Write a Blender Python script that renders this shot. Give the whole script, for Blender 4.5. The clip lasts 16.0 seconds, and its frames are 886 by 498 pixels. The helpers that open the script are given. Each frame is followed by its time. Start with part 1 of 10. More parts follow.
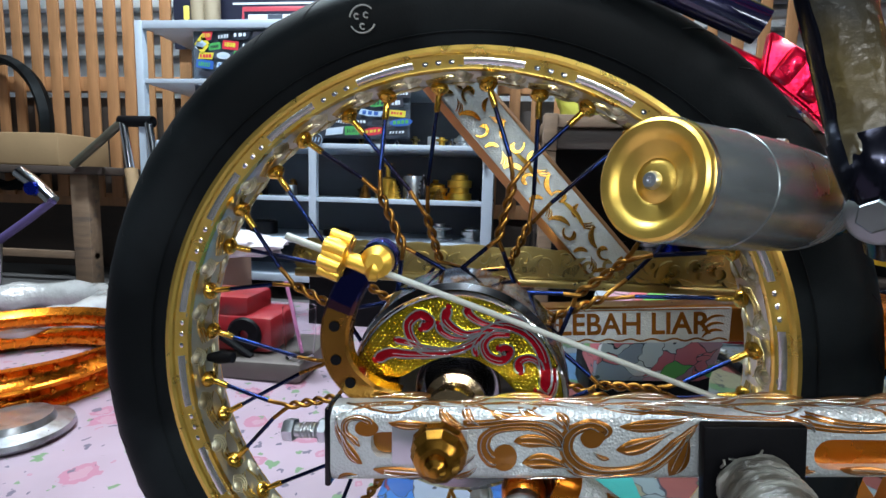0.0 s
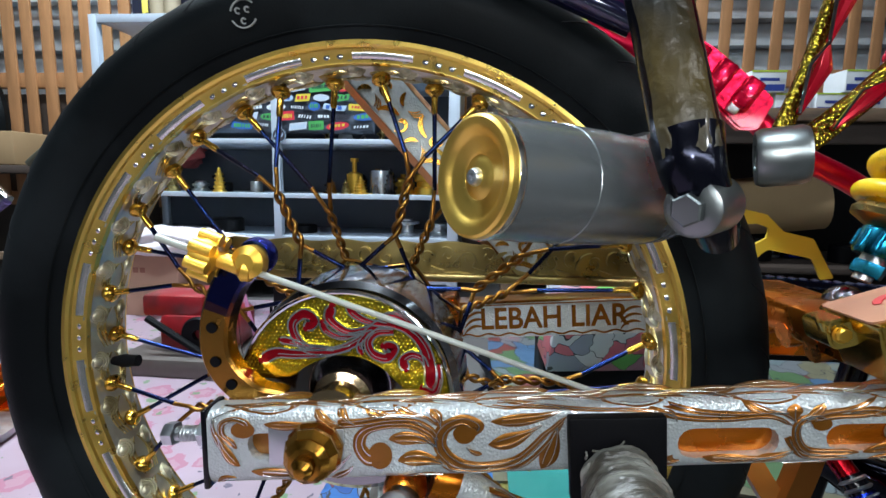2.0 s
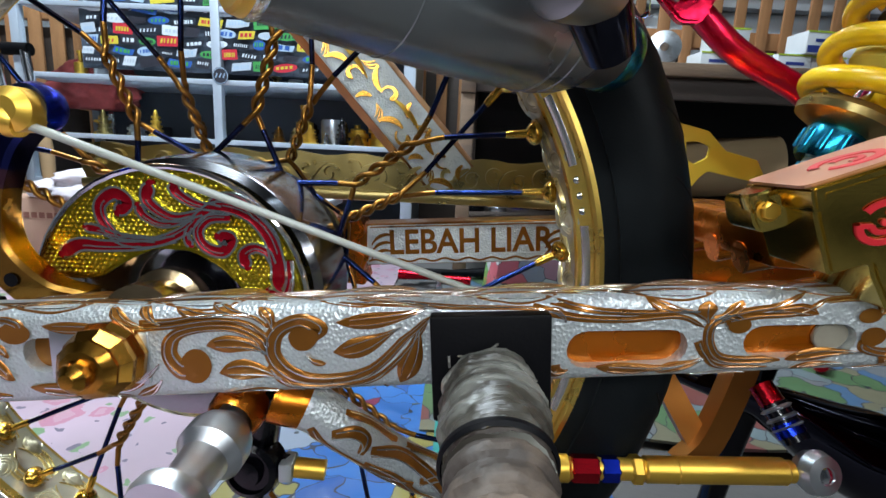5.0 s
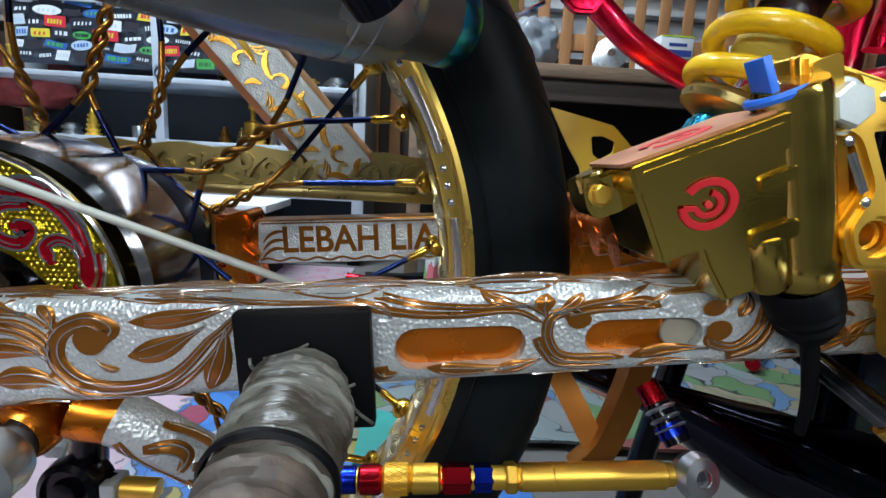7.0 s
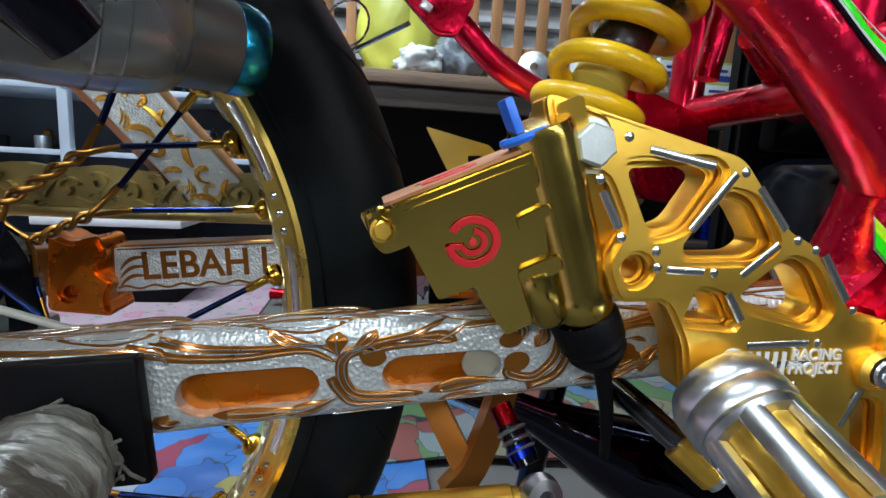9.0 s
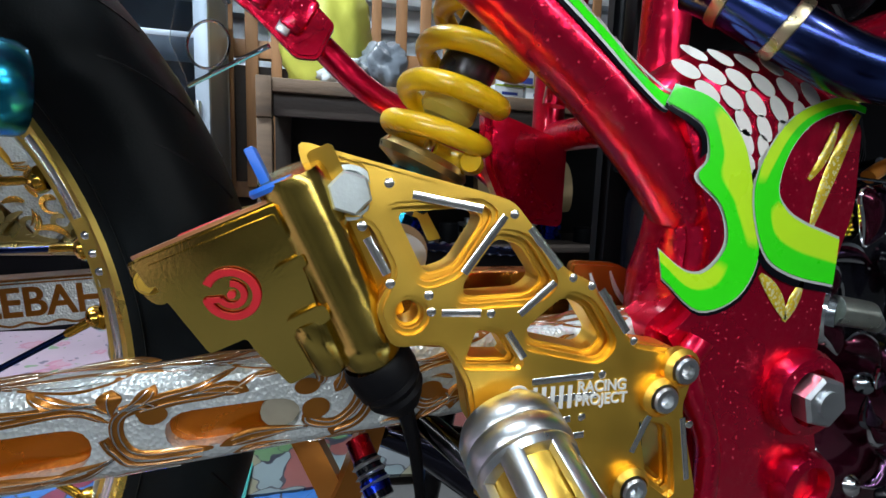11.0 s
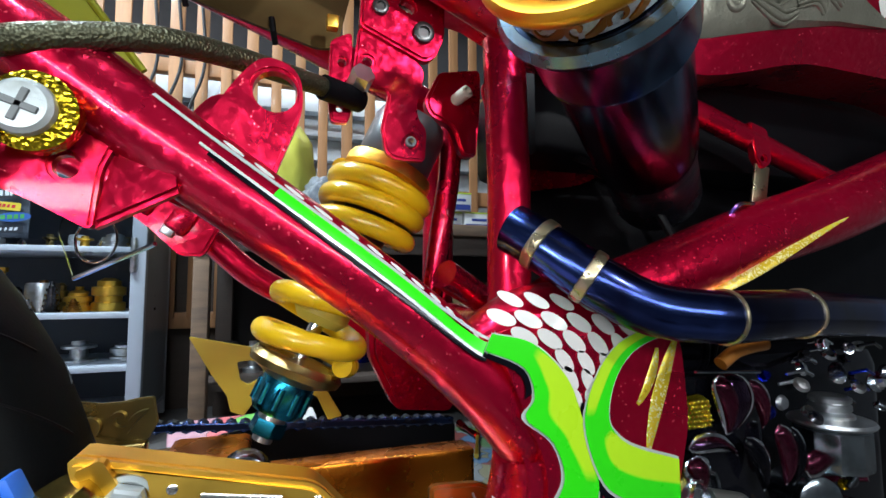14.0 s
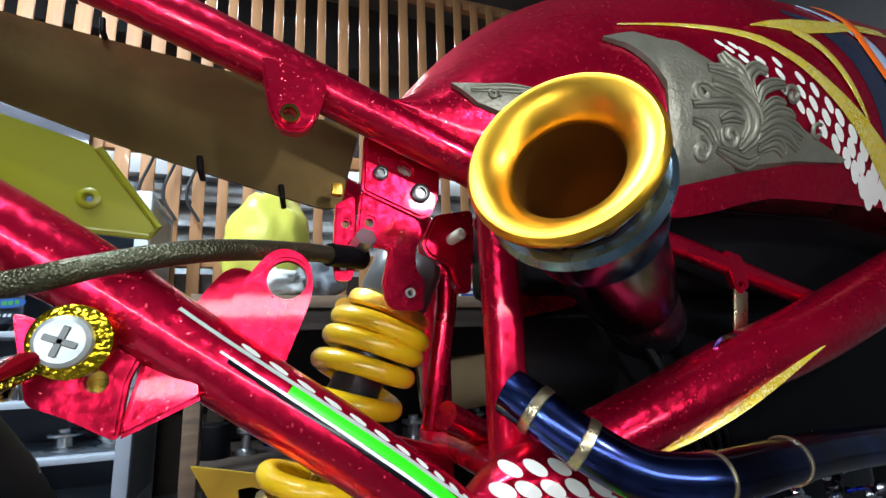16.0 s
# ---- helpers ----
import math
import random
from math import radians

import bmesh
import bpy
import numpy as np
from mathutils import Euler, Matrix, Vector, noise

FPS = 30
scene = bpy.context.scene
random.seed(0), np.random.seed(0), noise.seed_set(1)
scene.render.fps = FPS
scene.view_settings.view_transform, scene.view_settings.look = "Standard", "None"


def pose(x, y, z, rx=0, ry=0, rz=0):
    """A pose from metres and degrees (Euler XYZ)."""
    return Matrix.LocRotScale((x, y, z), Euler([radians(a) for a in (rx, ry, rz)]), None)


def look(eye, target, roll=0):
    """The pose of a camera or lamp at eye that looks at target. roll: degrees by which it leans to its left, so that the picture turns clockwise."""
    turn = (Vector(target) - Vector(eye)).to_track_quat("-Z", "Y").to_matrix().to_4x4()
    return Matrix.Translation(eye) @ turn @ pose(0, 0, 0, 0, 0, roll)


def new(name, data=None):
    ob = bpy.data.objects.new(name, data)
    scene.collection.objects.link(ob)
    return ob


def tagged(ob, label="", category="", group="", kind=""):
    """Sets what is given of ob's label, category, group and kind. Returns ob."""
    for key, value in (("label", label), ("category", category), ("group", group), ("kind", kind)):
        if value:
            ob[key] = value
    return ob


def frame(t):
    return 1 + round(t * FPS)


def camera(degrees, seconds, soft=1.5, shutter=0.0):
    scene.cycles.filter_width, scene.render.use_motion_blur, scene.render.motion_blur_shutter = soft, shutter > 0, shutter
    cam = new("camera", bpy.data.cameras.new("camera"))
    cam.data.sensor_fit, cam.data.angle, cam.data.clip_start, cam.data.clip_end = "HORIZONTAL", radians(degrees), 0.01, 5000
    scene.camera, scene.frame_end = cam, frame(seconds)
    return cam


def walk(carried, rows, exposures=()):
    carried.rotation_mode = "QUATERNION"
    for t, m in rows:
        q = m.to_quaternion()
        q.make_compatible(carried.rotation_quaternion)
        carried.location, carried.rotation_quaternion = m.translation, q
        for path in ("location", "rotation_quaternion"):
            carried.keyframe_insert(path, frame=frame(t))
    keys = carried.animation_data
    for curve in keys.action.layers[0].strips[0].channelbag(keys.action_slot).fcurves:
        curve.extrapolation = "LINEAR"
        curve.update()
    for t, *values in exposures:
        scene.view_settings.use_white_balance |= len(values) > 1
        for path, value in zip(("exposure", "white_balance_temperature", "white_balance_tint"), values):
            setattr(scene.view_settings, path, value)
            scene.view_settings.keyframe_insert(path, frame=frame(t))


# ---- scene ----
cam = camera(84.2, 16.0)
PATH = [
    (0, (0.015, -0.026, 0.42), (-0.201, 1.948, 0.179), 1.6),
    (0.5, (0.024, -0.032, 0.432), (-0.187, 1.945, 0.21), 1.3),
    (1, (0.043, -0.031, 0.439), (-0.157, 1.947, 0.227), 1.1),
    (1.5, (0.063, -0.025, 0.433), (-0.119, 1.954, 0.209), 0.9),
    (2, (0.075, -0.018, 0.423), (-0.078, 1.959, 0.158), 0.8),
    (2.5, (0.081, -0.01, 0.414), (-0.053, 1.959, 0.093), 0.9),
    (3, (0.09, -0.004, 0.406), (-0.024, 1.959, 0.039), 1.0),
    (3.2, (0.094, 0.001, 0.402), (-0.012, 1.961, 0.018), 1.1),
    (5.3, (0.135, 0.038, 0.369), (0.124, 2.001, -0.012), 2.9),
    (5.5, (0.141, 0.04, 0.369), (0.139, 2.004, -0.01), 3.0),
    (6, (0.157, 0.045, 0.366), (0.192, 2.01, -0.007), 3.2),
    (6.5, (0.17, 0.05, 0.364), (0.238, 2.015, 0.0), 3.2),
    (7, (0.185, 0.053, 0.363), (0.282, 2.019, 0.009), 3.2),
    (7.5, (0.202, 0.055, 0.363), (0.342, 2.02, 0.02), 3.2),
    (8, (0.22, 0.055, 0.365), (0.413, 2.018, 0.031), 3.3),
    (8.2, (0.225, 0.055, 0.366), (0.444, 2.015, 0.037), 3.4),
    (10.3, (0.277, 0.051, 0.389), (0.698, 1.986, 0.105), 2.1),
    (10.5, (0.284, 0.049, 0.389), (0.729, 1.979, 0.11), 2.2),
    (11, (0.299, 0.049, 0.39), (0.8, 1.966, 0.115), 2.1),
    (11.5, (0.313, 0.048, 0.392), (0.872, 1.952, 0.141), 2.0),
    (12, (0.324, 0.049, 0.396), (0.941, 1.942, 0.203), 1.8),
    (12.5, (0.339, 0.045, 0.41), (0.965, 1.942, 0.318), 1.0),
    (13, (0.341, 0.041, 0.423), (0.985, 1.934, 0.419), 0.8),
    (13.5, (0.345, 0.036, 0.435), (0.993, 1.927, 0.518), 0.3),
    (14, (0.347, 0.033, 0.447), (0.998, 1.917, 0.606), -0.2),
    (14.5, (0.347, 0.029, 0.46), (1.001, 1.906, 0.683), -0.7),
    (15, (0.343, 0.025, 0.47), (1.005, 1.891, 0.75), -1.0),
    (15.5, (0.34, 0.019, 0.485), (1.007, 1.874, 0.823), -1.3),
    (16, (0.338, 0.012, 0.496), (1.005, 1.857, 0.881), -1.8),
]
walk(cam, [(t, look(eye, target, roll)) for t, eye, target, roll in PATH], [(0, 0.06), (3, 0.06), (5.5, 0.04), (8, 0.0), (10.5, -0.12), (12, -0.14), (13, 0.04), (15, 0.06), (16, 0.02)])

# ---- world and lights ----
world = bpy.data.worlds.new("night")
scene.world = world
world.use_nodes = True
world.node_tree.nodes["Background"].inputs[0].default_value = (0.55, 0.65, 0.9, 1)
world.node_tree.nodes["Background"].inputs[1].default_value = 0.004


def area_lamp(name, eye, target, sx, sy, watts, col):
    d = bpy.data.lights.new(name, "AREA")
    d.shape, d.size, d.size_y, d.energy, d.color = "RECTANGLE", sx, sy, watts, col
    ob = new(name, d)
    ob.matrix_world = look(eye, target)
    return ob


COOL = (0.76, 0.90, 1.0)
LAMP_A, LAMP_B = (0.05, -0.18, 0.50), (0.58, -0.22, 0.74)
FILL_BAR = (0.30, -0.30, 0.56)
# unseen overhead lamp, inferred from reflections on the swingarm
area_lamp("unseen_tube_front", (-0.12, -0.25, 1.97), (0.12, 0.24, 0.3), 0.7, 0.10, 26, COOL)
# unseen lamp added past the fence to brighten the cladding
area_lamp("cladding_fill", (-0.4, 2.195, 2.05), (-0.4, 2.27, 0.9), 4.4, 0.05, 42, (0.80, 0.90, 1.0))
# unseen overhead lamp added to light the background
area_lamp("unseen_tube_back", (-0.75, 0.95, 2.42), (-0.75, 1.05, 0.0), 1.2, 0.10, 115, COOL)
# unseen fill lights added behind the camera to light the bike from the front
area_lamp("camera_fill_rear", LAMP_A, (0.10, 0.28, 0.36), 0.035, 0.025, 0.46, (0.92, 0.96, 1.0))
area_lamp("camera_fill_front", LAMP_B, (0.56, 0.28, 0.52), 0.035, 0.025, 1.30, (0.92, 0.96, 1.0))
# unseen bar added for even frontal light along the whole camera path
area_lamp("fill_bar", FILL_BAR, (0.30, 0.25, 0.40), 1.10, 0.03, 2.9, (0.88, 0.955, 1.0))


# ---- materials ----
def rgb(c, k=1.0):
    return (min(1, c[0] * k), min(1, c[1] * k), min(1, c[2] * k), 1)


def mat(name, col, rough=0.5, metal=0.0, var=0.18, scale=30.0, bump=0.0, bscale=400.0, coat=0.0, dirt=None, dirt_at=0.62, rvar=0.12, stretch=None, spec=0.5):
    """A surface with broad colour variation, fine grain in the gloss, and fine relief."""
    m = bpy.data.materials.new(name)
    m.use_nodes = True
    nt = m.node_tree
    b = nt.nodes["Principled BSDF"]
    b.inputs["Metallic"].default_value = metal
    b.inputs["Specular IOR Level"].default_value = spec
    b.inputs["Coat Weight"].default_value = coat
    b.inputs["Coat Roughness"].default_value = 0.06
    tc = nt.nodes.new("ShaderNodeTexCoord")
    src = tc.outputs["Object"]
    if stretch:
        mp = nt.nodes.new("ShaderNodeMapping")
        mp.inputs["Scale"].default_value = stretch
        nt.links.new(src, mp.inputs[0])
        src = mp.outputs[0]
    n1 = nt.nodes.new("ShaderNodeTexNoise")
    n1.inputs["Scale"].default_value, n1.inputs["Detail"].default_value = scale, 6
    nt.links.new(src, n1.inputs["Vector"])
    mx = nt.nodes.new("ShaderNodeMix")
    mx.data_type = "RGBA"
    mx.inputs[6].default_value, mx.inputs[7].default_value = rgb(col, 1 - var), rgb(col, 1 + var)
    nt.links.new(n1.outputs[0], mx.inputs[0])
    out = mx.outputs[2]
    if dirt:
        n3 = nt.nodes.new("ShaderNodeTexNoise")
        n3.inputs["Scale"].default_value, n3.inputs["Detail"].default_value = scale * 0.45, 9
        nt.links.new(src, n3.inputs["Vector"])
        r = nt.nodes.new("ShaderNodeMapRange")
        r.inputs[1].default_value, r.inputs[2].default_value = dirt_at - 0.1, dirt_at + 0.1
        nt.links.new(n3.outputs[0], r.inputs[0])
        m2 = nt.nodes.new("ShaderNodeMix")
        m2.data_type = "RGBA"
        m2.inputs[7].default_value = rgb(dirt)
        nt.links.new(r.outputs[0], m2.inputs[0])
        nt.links.new(out, m2.inputs[6])
        out = m2.outputs[2]
    nt.links.new(out, b.inputs["Base Color"])
    n2 = nt.nodes.new("ShaderNodeTexNoise")
    n2.inputs["Scale"].default_value, n2.inputs["Detail"].default_value = bscale, 4
    nt.links.new(src, n2.inputs["Vector"])
    rr = nt.nodes.new("ShaderNodeMapRange")
    rr.inputs[3].default_value, rr.inputs[4].default_value = max(0.02, rough - rvar), min(1, rough + rvar)
    nt.links.new(n1.outputs[0], rr.inputs[0])
    nt.links.new(rr.outputs[0], b.inputs["Roughness"])
    if bump:
        bp = nt.nodes.new("ShaderNodeBump")
        bp.inputs["Strength"].default_value, bp.inputs["Distance"].default_value = 1.0, bump
        nt.links.new(n2.outputs[0], bp.inputs["Height"])
        nt.links.new(bp.outputs[0], b.inputs["Normal"])
    return m


def pebbled(name, col, rough, metal, size, depth, var=0.15, spark=None):
    """Metal punched all over with small round dimples."""
    m = mat(name, col, rough, metal, var=var, scale=25, rvar=0.08)
    nt = m.node_tree
    b = nt.nodes["Principled BSDF"]
    tc = nt.nodes.new("ShaderNodeTexCoord")
    v = nt.nodes.new("ShaderNodeTexVoronoi")
    v.inputs["Scale"].default_value = 1 / size
    nt.links.new(tc.outputs["Object"], v.inputs["Vector"])
    bp = nt.nodes.new("ShaderNodeBump")
    bp.inputs["Distance"].default_value = depth
    nt.links.new(v.outputs["Distance"], bp.inputs["Height"])
    nt.links.new(bp.outputs[0], b.inputs["Normal"])
    return m


def flake_paint(name, col, sparkle, size=0.0007, amount=0.955, metal=0.35, tilt=0.34):
    """Candy paint under clear coat; a share of its cells are bright metal flakes, each at its own tilt."""
    m = mat(name, col, 0.28, metal, var=0.22, scale=18, coat=0.40, rvar=0.06)
    nt = m.node_tree
    b = nt.nodes["Principled BSDF"]
    old = b.inputs["Base Color"].links[0].from_socket
    rough = b.inputs["Roughness"].links[0].from_socket
    tc = nt.nodes.new("ShaderNodeTexCoord")
    v = nt.nodes.new("ShaderNodeTexVoronoi")
    v.inputs["Scale"].default_value = 1 / size
    nt.links.new(tc.outputs["Object"], v.inputs["Vector"])
    sp = nt.nodes.new("ShaderNodeSeparateColor")
    nt.links.new(v.outputs["Color"], sp.inputs[0])
    patch = nt.nodes.new("ShaderNodeTexNoise")
    patch.inputs["Scale"].default_value = 45
    nt.links.new(tc.outputs["Object"], patch.inputs["Vector"])
    mr = nt.nodes.new("ShaderNodeMapRange")
    mr.inputs[1].default_value, mr.inputs[2].default_value, mr.inputs[3].default_value, mr.inputs[4].default_value = 0.30, 0.7, 1.0 - (1 - amount) * 0.35, amount
    nt.links.new(patch.outputs[0], mr.inputs[0])
    gt = nt.nodes.new("ShaderNodeMath")
    gt.operation = "GREATER_THAN"
    nt.links.new(sp.outputs[0], gt.inputs[0])
    nt.links.new(mr.outputs[0], gt.inputs[1])
    mx = nt.nodes.new("ShaderNodeMix")
    mx.data_type = "RGBA"
    mx.inputs[7].default_value = rgb(sparkle)
    nt.links.new(gt.outputs[0], mx.inputs[0])
    nt.links.new(old, mx.inputs[6])
    nt.links.new(mx.outputs[2], b.inputs["Base Color"])
    mm = nt.nodes.new("ShaderNodeMix")
    mm.inputs[2].default_value, mm.inputs[3].default_value = metal, 0.45
    nt.links.new(gt.outputs[0], mm.inputs[0])
    nt.links.new(mm.outputs[0], b.inputs["Metallic"])
    rm = nt.nodes.new("ShaderNodeMix")
    rm.inputs[3].default_value = 0.26
    nt.links.new(gt.outputs[0], rm.inputs[0])
    nt.links.new(rough, rm.inputs[2])
    nt.links.new(rm.outputs[0], b.inputs["Roughness"])
    # each flake lies at its own slight tilt
    geo = nt.nodes.new("ShaderNodeNewGeometry")
    off = nt.nodes.new("ShaderNodeVectorMath")
    off.operation = "SUBTRACT"
    off.inputs[1].default_value = (0.5, 0.5, 0.5)
    nt.links.new(v.outputs["Color"], off.inputs[0])
    sc = nt.nodes.new("ShaderNodeVectorMath")
    sc.operation = "SCALE"
    amt = nt.nodes.new("ShaderNodeMath")
    amt.operation = "MULTIPLY_ADD"
    amt.inputs[1].default_value, amt.inputs[2].default_value = tilt, 0.06
    nt.links.new(gt.outputs[0], amt.inputs[0])
    nt.links.new(off.outputs[0], sc.inputs[0])
    nt.links.new(amt.outputs[0], sc.inputs["Scale"])
    ad = nt.nodes.new("ShaderNodeVectorMath")
    ad.operation = "ADD"
    nt.links.new(geo.outputs["Normal"], ad.inputs[0])
    nt.links.new(sc.outputs[0], ad.inputs[1])
    # slight orange peel of the thick lacquer
    peel = nt.nodes.new("ShaderNodeTexNoise")
    peel.inputs["Scale"].default_value = 240
    peel.inputs["Detail"].default_value = 2
    nt.links.new(tc.outputs["Object"], peel.inputs["Vector"])
    po = nt.nodes.new("ShaderNodeVectorMath")
    po.operation = "MULTIPLY_ADD"
    po.inputs[1].default_value, po.inputs[2].default_value = (0.34, 0.34, 0.34), (-0.17, -0.17, -0.17)
    nt.links.new(peel.outputs["Color"], po.inputs[0])
    pa = nt.nodes.new("ShaderNodeVectorMath")
    pa.operation = "ADD"
    nt.links.new(ad.outputs[0], pa.inputs[0])
    nt.links.new(po.outputs[0], pa.inputs[1])
    nz = nt.nodes.new("ShaderNodeVectorMath")
    nz.operation = "NORMALIZE"
    nt.links.new(pa.outputs[0], nz.inputs[0])
    nt.links.new(nz.outputs[0], b.inputs["Normal"])
    return m


def banded(name, cols, axis, length, rough=0.22, metal=1.0):
    """Heat-tinted metal whose colour runs through cols along one axis of the thing, over the given length."""
    m = mat(name, cols[0], rough, metal, rvar=0.06)
    nt = m.node_tree
    b = nt.nodes["Principled BSDF"]
    tc = nt.nodes.new("ShaderNodeTexCoord")
    s = nt.nodes.new("ShaderNodeSeparateXYZ")
    nt.links.new(tc.outputs["Object"], s.inputs[0])
    n = nt.nodes.new("ShaderNodeTexNoise")
    n.inputs["Scale"].default_value = 30
    nt.links.new(tc.outputs["Object"], n.inputs["Vector"])
    a = nt.nodes.new("ShaderNodeMath")
    a.operation = "MULTIPLY_ADD"
    a.inputs[1].default_value = 1 / length
    nt.links.new(s.outputs[axis], a.inputs[0])
    nt.links.new(n.outputs[0], a.inputs[2])
    f = nt.nodes.new("ShaderNodeMath")
    f.operation = "PINGPONG"
    f.inputs[1].default_value = 1
    nt.links.new(a.outputs[0], f.inputs[0])
    cr = nt.nodes.new("ShaderNodeValToRGB")
    els = cr.color_ramp.elements
    while len(els) < len(cols):
        els.new(0.5)
    for i, c in enumerate(cols):
        els[i].position, els[i].color = i / (len(cols) - 1), rgb(c)
    nt.links.new(f.outputs[0], cr.inputs[0])
    nt.links.new(cr.outputs[0], b.inputs["Base Color"])
    return m


GOLD = mat("gold_anodised", (0.92, 0.56, 0.09), 0.40, 1.0, var=0.12, scale=60, bump=0.00003, bscale=1500)
GOLD_DULL = mat("gold_caliper", (0.56, 0.40, 0.090), 0.19, 1.0, var=0.15, scale=50, bump=0.00004, bscale=900)
GOLD_RIM = mat("gold_rim", (0.86, 0.60, 0.14), 0.3, 1.0, var=0.1, scale=70, bump=0.00003, bscale=1200)
BRASS = mat("brass_guard", (0.42, 0.33, 0.13), 0.3, 1.0, var=0.2, scale=40, bump=0.0001, bscale=500)
BRONZE = mat("bronze_inlay", (0.31, 0.115, 0.014), 0.32, 0.75, var=0.2, scale=60, coat=0.3)
ORANGE = mat("orange_anodised", (0.75, 0.22, 0.02), 0.27, 1.0, var=0.15, scale=40)
SILVER_PEB = pebbled("silver_stippled", (0.54, 0.58, 0.585), 0.32, 0.5, 0.0016, 0.0005)
SILVER_LINE = mat("silver_cut", (0.85, 0.84, 0.80), 0.22, 1.0, var=0.08)
SILVER_RIM = pebbled("silver_rim_engraved", (0.52, 0.50, 0.40), 0.33, 0.85, 0.003, 0.00015)
SILVER_GILT = mat("pale_gilt", (0.60, 0.48, 0.22), 0.28, 0.95, var=0.25, scale=90)
# chrome darkened in colour for weak light at the engine; serves other parts too
DARK_CHROME = mat("dimmed_chrome", (0.20, 0.20, 0.23), 0.16, 1.0, var=0.5, scale=70, rvar=0.1, dirt=(0.02, 0.02, 0.02), dirt_at=0.5)
CHROME = mat("chrome", (0.78, 0.80, 0.83), 0.12, 1.0, var=0.06, rvar=0.06)
STEEL = mat("zinc_steel", (0.62, 0.65, 0.68), 0.33, 1.0, var=0.12, scale=80, dirt=(0.35, 0.33, 0.3))
WHITE_ZINC = mat("white_zinc_bolt", (0.50, 0.55, 0.55), 0.42, 0.55, var=0.15, scale=120, bump=0.0001, bscale=900, dirt=(0.3, 0.32, 0.3), dirt_at=0.6)
RUBBER = mat("tyre_rubber", (0.0034, 0.0044, 0.0050), 0.50, 0.0, spec=0.07, var=0.45, scale=22, bump=0.00012, bscale=700, dirt=(0.011, 0.0135, 0.015), dirt_at=0.58)
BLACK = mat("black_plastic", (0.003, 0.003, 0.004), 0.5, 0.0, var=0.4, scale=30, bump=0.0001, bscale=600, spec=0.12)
BLACK_GLOSS = mat("black_gloss", (0.003, 0.003, 0.005), 0.16, 0.0, var=0.2, coat=0.12, spec=0.2)
GREY_CAN = mat("silencer_grey", (0.195, 0.212, 0.218), 0.26, 0.70, var=0.16, scale=14, bump=0.00003, bscale=1800, rvar=0.08)
GOLD_CAP = mat("gold_cap", (0.90, 0.60, 0.13), 0.36, 1.0, var=0.12, scale=60, bump=0.00003, bscale=1400)
BENCH_SHADE = mat("under_bench_shade", (0.016, 0.014, 0.014), 0.7, 0.0, var=0.4, scale=12)
BLUE_ANO = mat("blue_anodised", (0.02, 0.26, 0.42), 0.25, 1.0, var=0.15)
BLUE_FIT = mat("blue_fitting", (0.01, 0.03, 0.45), 0.25, 1.0, var=0.15)
RED_FIT = mat("red_fitting", (0.45, 0.01, 0.02), 0.25, 1.0, var=0.15)
BLUE_CAP = mat("blue_plastic", (0.02, 0.14, 0.62), 0.4, 0.0, var=0.1)
TI_BLUE = banded("titanium_spoke", [(0.010, 0.011, 0.035), (0.012, 0.028, 0.11), (0.012, 0.010, 0.020)], 2, 0.05, 0.25)
TI_PIPE = banded("titanium_pipe", [(0.02, 0.03, 0.13), (0.02, 0.02, 0.05), (0.05, 0.09, 0.32), (0.02, 0.025, 0.09)], 0, 0.11, 0.2)
TI_STACK = banded("titanium_stack", [(0.12, 0.20, 0.34), (0.03, 0.035, 0.08), (0.20, 0.03, 0.10), (0.05, 0.05, 0.12)], 2, 0.10, 0.2)
WELD = mat("weld_band", (0.55, 0.47, 0.3), 0.3, 1.0, var=0.25, scale=120, bump=0.0002, bscale=700)
SPOKE_GOLD = mat("bronze_spoke", (0.27, 0.125, 0.025), 0.3, 1.0, var=0.25, scale=60)
RED = flake_paint("red_flake_paint", (0.58, 0.002, 0.038), (0.95, 0.05, 0.11), 0.0007, 0.982, 0.85)
PLUM_CHROME = mat("plum_chrome", (0.20, 0.11, 0.20), 0.12, 1.0, var=0.5, scale=80, rvar=0.1)
GREEN = mat("green_decal", (0.025, 0.68, 0.006), 0.3, 0.0, var=0.06, coat=0.7)
_at = GREEN.node_tree.nodes.new("ShaderNodeAttribute")
_at.attribute_name = "lime"
_mx = GREEN.node_tree.nodes.new("ShaderNodeMix")
_mx.data_type = "RGBA"
_mx.inputs[7].default_value = (0.44, 0.74, 0.015, 1)
_in = GREEN.node_tree.nodes["Principled BSDF"].inputs["Base Color"]
_st = GREEN.node_tree.nodes.new("ShaderNodeMapRange")
_st.inputs[1].default_value, _st.inputs[2].default_value = 0.40, 0.60
GREEN.node_tree.links.new(_at.outputs["Fac"], _st.inputs[0])
GREEN.node_tree.links.new(_st.outputs[0], _mx.inputs[0])
GREEN.node_tree.links.new(_in.links[0].from_socket, _mx.inputs[6])
GREEN.node_tree.links.new(_mx.outputs[2], _in)
DECAL_EDGE = mat("silver_decal_edge", (0.55, 0.57, 0.56), 0.35, 0.3, var=0.1, coat=0.5)
WHITE_DECAL = mat("white_decal", (0.66, 0.63, 0.60), 0.35, 0.0, var=0.1, coat=0.7)
GOLD_FLAKE = flake_paint("gold_flake", (0.58, 0.42, 0.02), (1.0, 0.90, 0.42), 0.0008, 0.60)
RED_ENAMEL = mat("red_enamel", (0.26, 0.002, 0.010), 0.24, 0.5, var=0.2, coat=0.15, spec=0.2)
